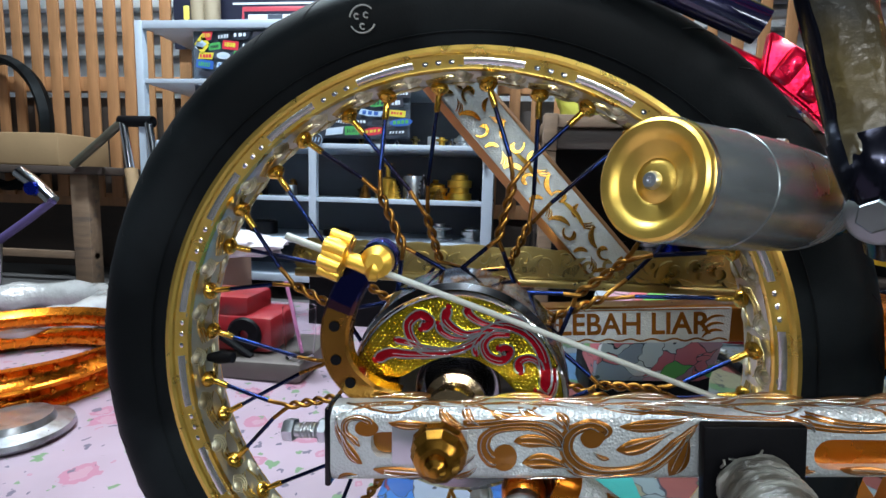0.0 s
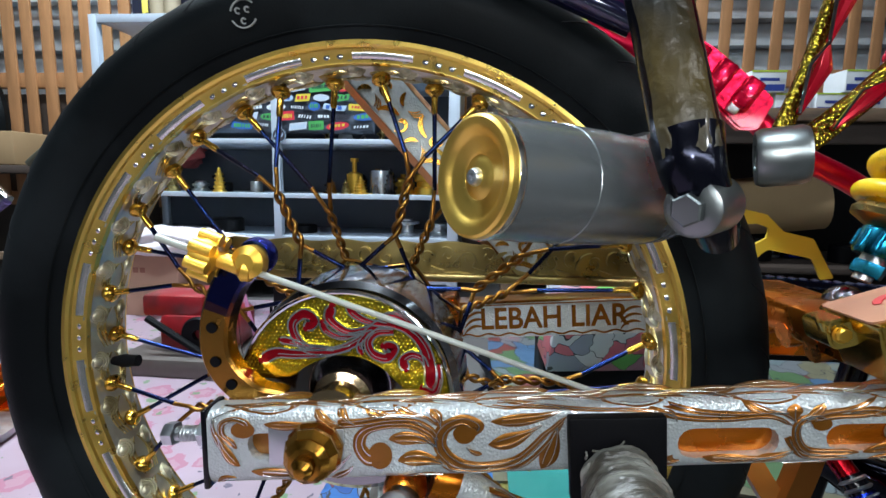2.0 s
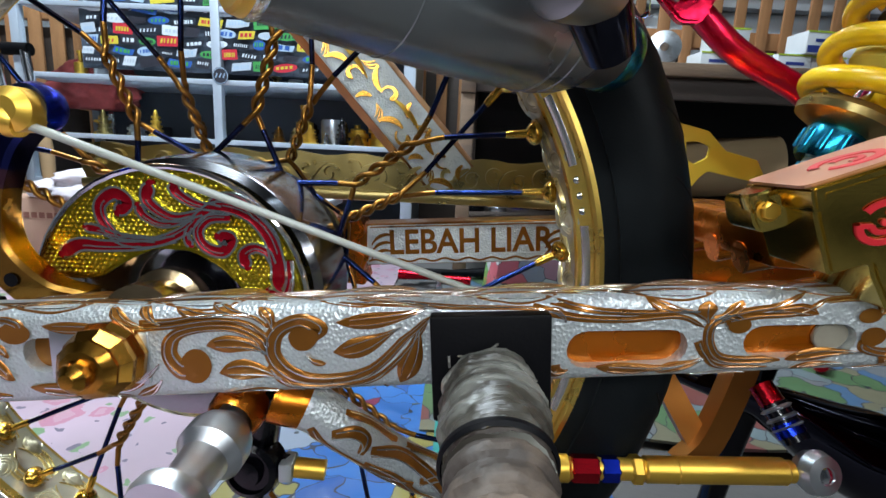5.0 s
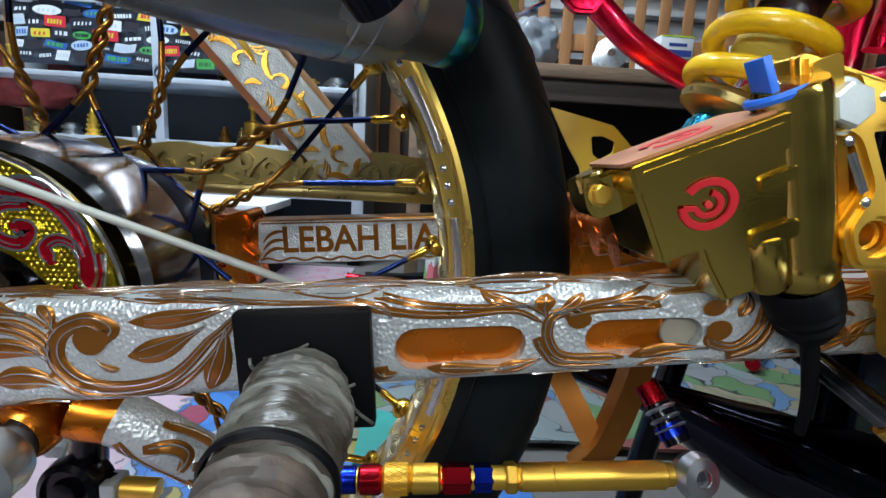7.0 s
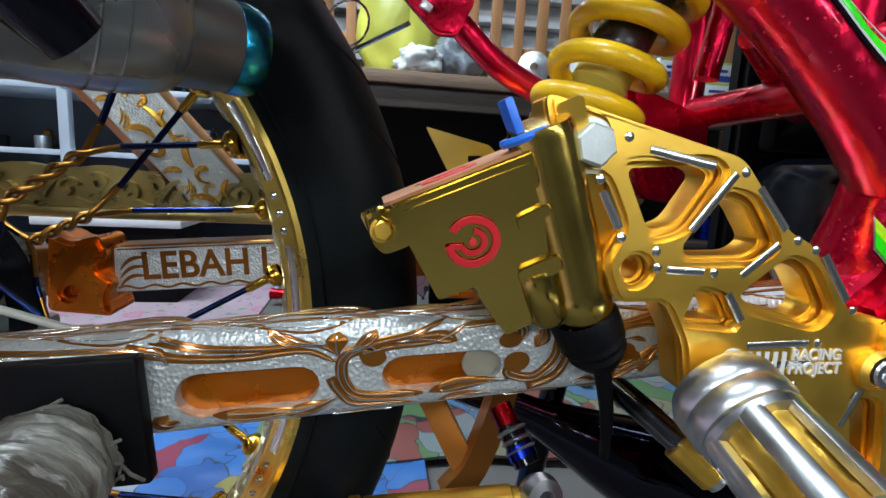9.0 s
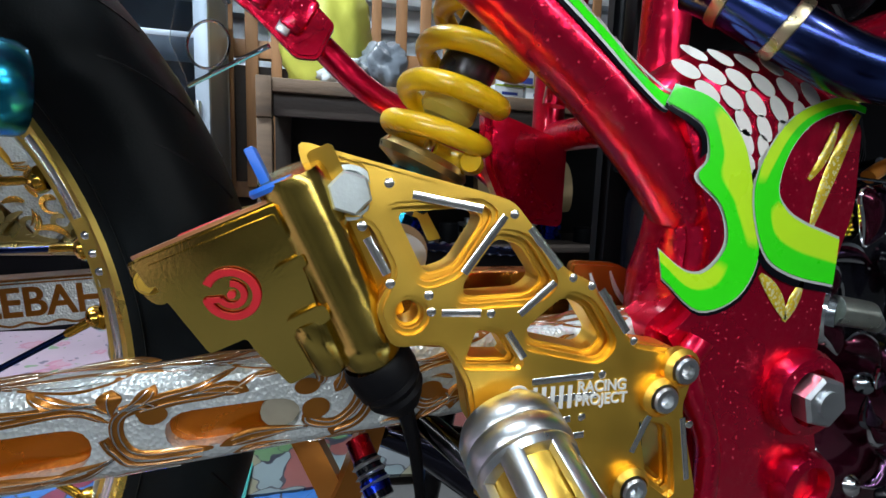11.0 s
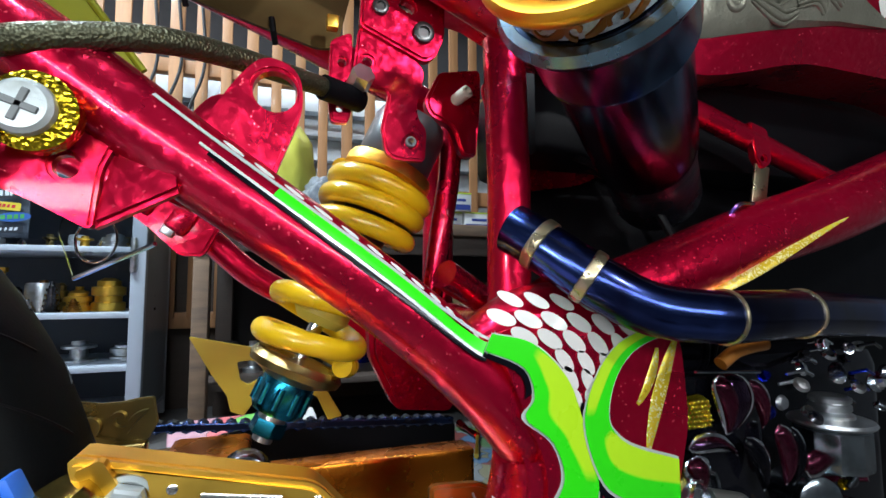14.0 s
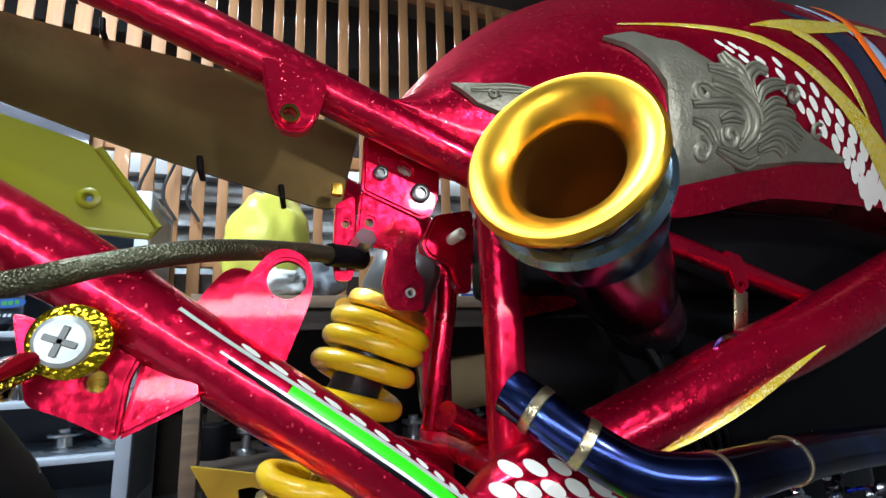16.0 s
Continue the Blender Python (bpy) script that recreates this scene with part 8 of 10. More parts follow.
# ---- frame ----
def build_frame():
    m0 = smooth_line([(0.130, 0.232, 0.605), (0.247, 0.2285, 0.5425), (0.323, 0.227, 0.4895), (0.392, 0.227, 0.441), (0.430, 0.228, 0.408), (0.452, 0.230, 0.384)], 10)
    fr = part("frame", tube(m0 + smooth_line([(0.4535, 0.2315, 0.3825), (0.459, 0.2345, 0.364), (0.462, 0.2385, 0.340), (0.466, 0.246, 0.310)], 5), [0.0145] * len(m0) + [0.0145 + 0.0085 * min(1.0, i / 8) for i in range(16)], 28), RED, motorcycle, "red metal-flake painted motorcycle frame")
    far = smooth_line([(0.16, 0.432, 0.560), (0.278, 0.430, 0.5000), (0.335, 0.428, 0.455), (0.392, 0.426, 0.425), (0.470, 0.424, 0.372)], 10)
    part("far_tube", tube(far, 0.0095, 20), RED, fr)
    # engine cradle plate with the pivot bolt
    pl = lambda u, v, h: Vector((u, 0.2125 - h, v))
    out = rounded([(0.425, 0.425), (0.462, 0.437), (0.500, 0.436), (0.530, 0.424), (0.533, 0.385), (0.523, 0.345), (0.524, 0.300), (0.536, 0.255), (0.536, 0.150), (0.465, 0.150), (0.462, 0.262), (0.440, 0.318), (0.428, 0.332), (0.446, 0.345), (0.448, 0.372)], 0.008, 4)
    part("cradle_plate", plate(out, [], lambda u, v, h: pl(u, v, h - 0.030), 0.030, bevel=0.006), RED, fr, "red painted swingarm pivot plate", 40)
    for x, z, r in ((0.5095, 0.3020, 0.020), (0.516, 0.258, 0.016)):
        part("pivot_boss", lathe([(r * 0.7, 0.002), (r, 0.0), (r * 1.02, 0.003), (r * 0.9, 0.008), (r * 0.66, 0.009), (r * 0.6, 0.004), (0, 0.004)], pl(x, z, -0.001), FRONT, 36), RED, fr)
    b = bmesh.new()
    hex_bolt(pl(0.5095, 0.3020, 0.004), FRONT, 0.0118, 0.010, b, washer=False)
    lathe([(0.006, 0), (0.006, 0.002), (0, 0.002)], pl(0.5095, 0.3020, 0.0135), FRONT, 20, b)
    part("pivot_nut", b, STEEL, fr, "grey hexagon pivot nut")
    part("plate_roll", tube(smooth_line([(0.4500, 0.2085, 0.330), (0.4440, 0.2085, 0.3165), (0.4590, 0.2085, 0.2850), (0.4600, 0.2085, 0.2500)], 6), 0.0052, 14), RED, fr)
    # hump over the cradle and the tubes that rise from it
    part("hump", tube(smooth_line([(0.425, 0.2350, 0.414), (0.455, 0.2345, 0.428), (0.490, 0.2355, 0.429), (0.535, 0.2420, 0.424)], 8), [0.012 + 0.008 * math.sin(math.pi * i / 24) for i in range(25)], 24), RED, fr)
    part("upright_tube", tube([(0.467, 0.272, 0.425), (0.468, 0.272, 0.50), (0.466, 0.272, 0.585)], 0.0118, 22), RED, fr)
    part("inner_upright", tube([(0.446, 0.345, 0.440), (0.458, 0.342, 0.520), (0.462, 0.340, 0.585)], 0.0075, 16), RED, fr)
    part("far_upright", tube([(0.467, 0.395, 0.425), (0.468, 0.395, 0.50), (0.466, 0.395, 0.585)], 0.0118, 22), RED, fr)
    part("cross_tube", tube([(0.470, 0.240, 0.425), (0.470, 0.42, 0.425)], 0.011, 18), RED, fr)
    part("cross_tube", tube([(0.440, 0.30, 0.455), (0.50, 0.33, 0.425), (0.55, 0.36, 0.46)], 0.009, 16), RED, fr)
    part("down_tube", tube(smooth_line([(0.475, 0.254, 0.428), (0.545, 0.252, 0.4515), (0.615, 0.250, 0.4755), (0.69, 0.250, 0.497), (0.80, 0.252, 0.535), (0.95, 0.255, 0.59)], 6), [0.017 + 0.007 * i / 30 for i in range(31)], 26), RED, fr)
    part("upper_stay", tube([(0.540, 0.270, 0.575), (0.610, 0.271, 0.557), (0.760, 0.272, 0.512)], 0.0075, 18), RED, fr)
    tab = plate(rounded([(0.640, 0.556), (0.656, 0.552), (0.659, 0.530), (0.650, 0.524), (0.644, 0.532)], 0.003), [circle2(0.651, 0.5315, 0.002, 8)], lambda u, v, h: Vector((u, 0.270 - h, v)), 0.006, bevel=0.001)
    part("stay_tab", tab, RED, fr)
    # seat rail
    rail = part("seat_rail", tube([(0.10, 0.262, 0.728), (0.27, 0.262, 0.669), (0.340, 0.262, 0.6425), (0.443, 0.262, 0.6005), (0.50, 0.262, 0.576)], 0.0125, 24), RED, fr)
    part("far_seat_rail", tube([(0.10, 0.400, 0.728), (0.27, 0.400, 0.669), (0.340, 0.400, 0.6425), (0.443, 0.400, 0.6005), (0.50, 0.400, 0.576)], 0.0125, 24), RED, fr)
    pl2 = lambda u, v, h: Vector((u, 0.2545 - h, v))
    t = plate(rounded([(0.3300, 0.640), (0.3635, 0.630), (0.3590, 0.611), (0.3530, 0.6005), (0.3410, 0.6005), (0.3355, 0.609)], 0.006, 4), [circle2(0.3451, 0.6092, 0.0034, 12)], pl2, 0.009, bevel=0.0015)
    part("rail_tab", t, RED, rail)
    part("tab_thread", lathe([(0.0034, 0), (0.0048, 0), (0.0048, 0.0015), (0.0034, 0.0015)], pl2(0.3451, 0.6092, 0.009), FRONT, 16, close=True), GOLD_DULL, rail)
    # electrical bracket under the rail
    pb = lambda u, v, h: Vector((u, 0.279 - h, v))
    bx = part("coil_bracket", plate(rounded([(0.3880, 0.6190), (0.4335, 0.6060), (0.4330, 0.5850), (0.4280, 0.5725), (0.4217, 0.5690), (0.3865, 0.5835)], 0.003), [stadium(0.4075, 0.4160, 0.5995, 0.0062, -0.25)], lambda u, v, h: pb(u, v, h - 0.006), 0.0075, bevel=0.0015), RED, fr, "red folded bracket with two cap screws")
    for x, z, r in ((0.3971, 0.5946, 0.0044), (0.4206, 0.5843, 0.0058)):
        part("cap_screw", cap_screw(pb(x, z, 0.0012), FRONT, r, 0.0028), bpy.data.materials.get("black_oxide") or mat("black_oxide", (0.11, 0.11, 0.11), 0.30, 0.85), bx, "black cap screw")
    part("slot_back", plate(rounded([(0.4060, 0.6040), (0.4180, 0.6010), (0.4180, 0.5940), (0.4060, 0.5970)], 0.001), [], lambda u, v, h: pb(u, v, h - 0.0085), 0.001), mat("grey_film", (0.5, 0.42, 0.42), 0.4), bx)
    t = plate(rounded([(0.3865, 0.5850), (0.4182, 0.5720), (0.4226, 0.5647), (0.4214, 0.5568), (0.4188, 0.5517), (0.4193, 0.5401), (0.4249, 0.5336), (0.4245, 0.5163), (0.4072, 0.5164), (0.4024, 0.5196), (0.3993, 0.5316), (0.4030, 0.5511), (0.3866, 0.5531), (0.3834, 0.5568)], 0.003, 3),
              [circle2(0.3914, 0.5661, 0.0027, 12), circle2(0.4159, 0.5263, 0.0030, 12)], lambda u, v, h: pb(u, v, h - 0.008 - 0.15 * max(0.0, 0.553 - v)), 0.006, bevel=0.0014)
    part("lower_tab", t, RED, bx)
    part("tab_bush", lathe([(0.0018, -0.004), (0.0029, -0.004), (0.0029, 0.0006), (0.0018, 0.0006)], pb(0.4159, 0.5263, -0.006), FRONT, 18, close=True), WHITE_ZINC, bx)
    t = plate(rounded([(0.3725, 0.5770), (0.3835, 0.5830), (0.3850, 0.5450), (0.3820, 0.5330), (0.3730, 0.5330), (0.3715, 0.5450)], 0.003), [circle2(0.3784, 0.5653, 0.0024, 10), circle2(0.3775, 0.5405, 0.0020, 10)], lambda u, v, h: pb(u, v, h - 0.012), 0.006, bevel=0.001)
    part("side_tab", t, RED, bx)
    part("brass_clip", box((0.370, 0.280, 0.581), (0.376, 0.286, 0.588), 0.0008), GOLD, bx)
    # gusset with the pin
    t = plate(rounded([(0.4335, 0.5630), (0.4430, 0.5830), (0.4711, 0.5886), (0.4715, 0.5691), (0.4678, 0.5300), (0.4580, 0.5300), (0.4515, 0.5487), (0.4370, 0.5550)], 0.004), [], lambda u, v, h: Vector((u, 0.326 - h, v)), 0.010, bevel=0.002)
    part("gusset", t, RED, fr)
    part("gusset_pin", lathe([(0.0040, 0), (0.0040, 0.012), (0.0026, 0.013), (0, 0.010)], (0.4540, 0.3175, 0.5660), Vector((0.35, -1, 0.22)), 18), mat("nylon_pin", (0.60, 0.58, 0.48), 0.4), fr, "pale nylon pin")
    # lug with a large eye above the main tube
    out = rounded([(0.3100, 0.4950), (0.3310, 0.5300), (0.3380, 0.5385), (0.3440, 0.5410), (0.3520, 0.5385), (0.3560, 0.5330), (0.3570, 0.5260), (0.3565, 0.5180), (0.3420, 0.4800)], 0.005, 4)
    t = plate(out, [circle2(0.3460, 0.5265, 0.0086, 24)], lambda u, v, h: Vector((u, 0.2440 - h, v)), 0.008, bevel=0.0014)
    part("eye_lug", t, RED, fr, "red lug with a large eye")
    t = plate([(p[0] - 0.021, p[1] - 0.003) for p in out], [], lambda u, v, h: Vector((u, 0.2800 - h, v)), 0.005, bevel=0.001)
    part("rear_lug", t, RED, fr)
    # folded tail-light tab under the tube
    t = plate(rounded([(0.255, 0.512), (0.285, 0.500), (0.296, 0.496), (0.292, 0.487), (0.290, 0.466), (0.272, 0.476), (0.262, 0.480)], 0.003), [circle2(0.282, 0.4870, 0.004, 12)], lambda u, v, h: Vector((u, 0.2270 - h, v)), 0.006, bevel=0.0012)
    part("folded_tab", t, RED, fr)
    bm = bmesh.new()
    vs = [bm.verts.new(p) for p in ((0.289, 0.221, 0.4660), (0.318, 0.214, 0.4800), (0.317, 0.214, 0.4860), (0.296, 0.222, 0.4960), (0.289, 0.229, 0.4660), (0.318, 0.222, 0.4800), (0.317, 0.222, 0.4860), (0.296, 0.230, 0.4960))]
    for f in ((0, 1, 2, 3), (7, 6, 5, 4), (0, 4, 5, 1), (1, 5, 6, 2), (2, 6, 7, 3), (3, 7, 4, 0)):
        bm.faces.new([vs[i] for i in f])
    bmesh.ops.bevel(bm, geom=bm.edges[:], offset=0.002, segments=2, affect="EDGES")
    part("tab_wing", bm, RED, fr)
    # far tail bracket with a square nut
    t = plate(rounded([(0.228, 0.555), (0.262, 0.535), (0.300, 0.505), (0.312, 0.494), (0.300, 0.470), (0.285, 0.470), (0.262, 0.492), (0.225, 0.520)], 0.004), [], lambda u, v, h: Vector((u, 0.4230 - h, v)), 0.010, bevel=0.002)
    part("far_tab", t, RED, fr)
    part("square_nut", box((0.2735, 0.409, 0.4835), (0.2825, 0.4135, 0.4925), 0.001, turn=Euler((0, 0.5, 0)).to_matrix()), STEEL, fr)
    for i in range(3):
        part("far_tab_rib", box((0.236 + i * 0.022, 0.408, 0.512 - i * 0.014), (0.252 + i * 0.022, 0.416, 0.540 - i * 0.014), 0.003, turn=Euler((0, 0.6, 0)).to_matrix()), RED, fr)
    # rear loop leading up and back
    part("rear_loop", tube([(0.00, 0.305, 0.586), (0.09, 0.292, 0.551), (0.160, 0.285, 0.517)], 0.0100, 16), mat("blue_flake", (0.005, 0.006, 0.035), 0.2, 0.4, var=0.3, coat=1.0), fr, "dark blue flake rear loop")
    part("shock_gusset", plate(rounded([(0.408, 0.440), (0.47, 0.420), (0.47, 0.360), (0.428, 0.364), (0.410, 0.400)], 0.006), [], lambda u, v, h: Vector((u, 0.385 - h, v)), 0.02, bevel=0.004), RED, fr)
    # decals: green wave, white oval net, gold flames
    dg, de = bmesh.new(), bmesh.new()
    pd = lambda u, v, h: pl(u, v, h + 0.0004)

    def ring_pt(t, lift=0.0):
        i = min(len(m0) - 2, int(t * (len(m0) - 1)))
        f = t * (len(m0) - 1) - i
        p = m0[i].lerp(m0[i + 1], f)
        d = (m0[i + 1] - m0[i]).normalized()
        n = Vector((0.31, -0.73, 0.53)); n = (n - d * n.dot(d)).normalized()
        return p, d, n, d.cross(n)
    def strip(bm, t0, t1, a0, a1, w0, lift, end=None):
        rows = []
        for i in range(25):
            t = t0 + (t1 - t0) * i / 24
            p, d, n, s = ring_pt(t)
            row = []
            for k in range(5):
                a = radians(a0 + (a1 - a0) * k / 4) * (w0 + (1 - w0) * min(1, i / 10))
                q = p + (n * math.cos(a) + s * math.sin(a)) * (0.0145 + lift)
                if end and i > 15:
                    q = q.lerp(pd(end[0][0] + (end[1][0] - end[0][0]) * k / 4, end[0][1] + (end[1][1] - end[0][1]) * k / 4, lift), ((i - 15) / 9) ** 1.5)
                row.append(bm.verts.new(q))
            rows.append(row)
        for u, w in zip(rows, rows[1:]):
            for k in range(4):
                bm.faces.new((u[k], u[k + 1], w[k + 1], w[k]))
    strip(dg, 0.455, 0.80, 4, 22, 0.9, 0.0006, ((0.4300, 0.4292), (0.4270, 0.4220)))
    strip(de, 0.39, 0.80, 22, 27, 0.8, 0.0005, ((0.4270, 0.4222), (0.4267, 0.4215)))
    strip(de, 0.34, 0.80, -3, 4, 0.9, 0.0005, ((0.4304, 0.4302), (0.4300, 0.4290)))
    dk = bmesh.new()
    strip(dk, 0.40, 0.80, 27, 34, 0.8, 0.0005, ((0.4267, 0.4215), (0.4264, 0.4206)))
    bmesh.ops.recalc_face_normals(dk, faces=dk.faces[:])
    part("black_pinstripe", dk, BLACK_GLOSS, fr)
    sv = bmesh.new()
    for k in range(12):
        t0 = 0.400 + k * 0.028
        rows = []
        for i in range(9):
            f = i / 8
            p, d, n, sdw = ring_pt(t0 + 0.019 * f)
            half = 4.4 * math.sin(math.pi * (0.06 + 0.88 * f)) ** 0.6
            mid = -9.5 + 2.5 * f
            rows.append([sv.verts.new(p + (n * math.cos(radians(a)) + sdw * math.sin(radians(a))) * 0.0150) for a in (mid - half, mid, mid + half)])
        for u, w in zip(rows, rows[1:]):
            for j in range(2):
                sv.faces.new((u[j], u[j + 1], w[j + 1], w[j]))
    bmesh.ops.recalc_face_normals(sv, faces=sv.faces[:])
    pieces("tube_scale", sv, WHITE_DECAL, fr)
    def band(left, right, steps=5):
        """Middle line and widths of a band between two edges."""
        a = [(q.x, q.y) for q in smooth_line([(x, z, 0) for x, z in left], steps)]
        b = [(q.x, q.y) for q in smooth_line([(x, z, 0) for x, z in right], steps)]
        return a, b

    tint = dg.verts.layers.float.new("lime")

    def lay_band(bm, a, b, f0, f1, lift, shade=None):
        rows = []
        n, m = len(a), 14 if shade else 2
        for i, ((x0, z0), (x1, z1)) in enumerate(zip(a, b)):
            row = []
            for k in range(m + 1):
                f = f0 + (f1 - f0) * k / m
                v = bm.verts.new(pd(x0 + (x1 - x0) * f, z0 + (z1 - z0) * f, lift))
                if shade:
                    v[tint] = shade(i / (n - 1), f)
                row.append(v)
            rows.append(row)
        for u, w in zip(rows, rows[1:]):
            for k in range(m):
                bm.faces.new((u[k], u[k + 1], w[k + 1], w[k]))

    def swell(x, a, b, c, d):
        return float(np.interp(x, (a, b, c, d), (0, 1, 1, 0)))
    # the scalloped wave at the tube's end, then the hooked wave beside it
    a, b = band([(0.4260, 0.4225), (0.4430, 0.4150), (0.4475, 0.4030), (0.4435, 0.3950), (0.4560, 0.3840), (0.4605, 0.3690), (0.4525, 0.3580), (0.4420, 0.3575), (0.4285, 0.3665)],
                [(0.4290, 0.4290), (0.4470, 0.4245), (0.4620, 0.4110), (0.4685, 0.3970), (0.4715, 0.3850), (0.4770, 0.3640), (0.4690, 0.3470), (0.4500, 0.3415), (0.4310, 0.3555)])
    dk2 = bmesh.new()
    n = len(a)
    lay_band(dk2, a[n * 5 // 8:], b[n * 5 // 8:], 1.07, 1.16, -0.0001)
    lay_band(dk2, a[:n // 4], b[:n // 4], -0.34, -0.07, 0.0004)
    lay_band(de, a, b, -0.07, 1.07, 0.0)
    lay_band(dg, a, b, 0.0, 1.0, 0.0007, lambda s, f: max(swell(s, 0.08, 0.22, 0.52, 0.68) * swell(f, 0.25, 0.62, 0.92, 1.1), swell(s, 0.62, 0.78, 1.0, 1.1) * swell(f, -0.2, 0.02, 0.28, 0.58)))
    a, b = band([(0.5230, 0.4270), (0.5090, 0.4300), (0.4890, 0.4230), (0.4770, 0.4100), (0.4705, 0.3905), (0.4790, 0.3660), (0.4950, 0.3560), (0.5190, 0.3510)],
                [(0.5230, 0.4245), (0.5130, 0.4255), (0.4960, 0.4190), (0.4860, 0.4070), (0.4825, 0.3925), (0.4870, 0.3840), (0.4970, 0.3780), (0.5190, 0.3710)])
    lay_band(de, a, b, -0.06, 1.06, 0.0009)
    lay_band(dg, a, b, 0.0, 1.0, 0.0012, lambda s, f: max(swell(s, 0.0, 0.10, 0.46, 0.62) * swell(f, -0.1, 0.08, 0.40, 0.72), swell(s, 0.58, 0.72, 1.0, 1.1) * swell(f, 0.32, 0.62, 0.92, 1.1)))
    n = len(a)
    lay_band(dk2, a[n // 2:], b[n // 2:], -0.20, -0.06, 0.0004)
    for bmz in (dg, de, dk2):
        bmesh.ops.recalc_face_normals(bmz, faces=bmz.faces[:])
    part("green_stripe", dg, GREEN, fr, "bright green wave stripe shading into lime")
    part("silver_edge", de, DECAL_EDGE, fr)
    part("black_edge", dk2, BLACK_GLOSS, fr)
    ov = bmesh.new()

    def on_hump(uu, vv, h):
        if vv < 0.428:
            return pl(uu, vv, h + 0.0004)
        return Vector((uu, 0.2350 - math.sqrt(max(1e-6, 0.0229 ** 2 - (vv - 0.4285) ** 2)) - h, vv))
    # rows of ovals narrow to a point between the two waves
    for u0, v0, du, dv, n, lg, tilt0, tilt1 in ((0.4400, 0.4425, 0.0120, -0.0008, 5, 0.0056, -0.45, -0.60), (0.4340, 0.4352, 0.0120, -0.0010, 6, 0.0066, -0.35, -0.72), (0.4437, 0.4273, 0.0117, -0.0014, 5, 0.0068, -0.48, -0.90),
                                                (0.4515, 0.4186, 0.0106, -0.0016, 4, 0.0062, -0.80, -1.02), (0.4650, 0.4096, 0.0085, -0.0018, 2, 0.0056, -1.02, -1.12), (0.4675, 0.4012, 0.0068, -0.0010, 2, 0.0044, -1.12, -1.2), (0.4692, 0.3945, 0.006, 0.0, 1, 0.0030, -1.25, -1.25)):
        for k in range(n):
            a = tilt0 + (tilt1 - tilt0) * k / max(1, n - 1)
            c, sn = math.cos(a), math.sin(a)
            u, v, sh = u0 + du * k, v0 + dv * k, 0.0030 - 0.28 * (0.0068 - lg)
            plate([(u + lg * math.cos(q) * c - sh * math.sin(q) * sn, v + lg * math.cos(q) * sn + sh * math.sin(q) * c) for q in [2 * math.pi * j / 18 for j in range(18)]], [], on_hump, 0.0002, ov)
    pieces("net_oval", ov, WHITE_DECAL, fr)
    fl = bmesh.new()
    for p, q, b, w in (((0.521, 0.424), (0.5035, 0.376), -0.06, 0.0075), ((0.510, 0.420), (0.4985, 0.396), 0.16, 0.0050), ((0.4795, 0.356), (0.4960, 0.336), 0.12, 0.0065), ((0.5030, 0.353), (0.4955, 0.335), 0.05, 0.0060)):
        ribbon(fl, bow(p, q, b, 12), leaf_w(12, w), pd, 0.0004)
    # gold flames along the down tube
    for s0, s1, a0, a1, w in ((0.548, 0.672, -78, -12, 0.0095), (0.552, 0.628, -88, -48, 0.0070)):
        pts = []
        for i in range(20):
            t = i / 19
            x = s0 + (s1 - s0) * t
            a = radians(a0 + (a1 - a0) * math.sin(t * 1.5))
            r = 0.0192 + (x - 0.5) * 0.018
            z = 0.428 + (x - 0.475) * 0.335
            pts.append(Vector((x, 0.2520 - r * math.cos(a), z + r * math.sin(a))))
        tube(pts, leaf_w(20, w * 0.5), 6, fl, flat=0.35)
    pieces("gold_flame", fl, GOLD_FLAKE, fr)
    return fr


frame_ob = build_frame()


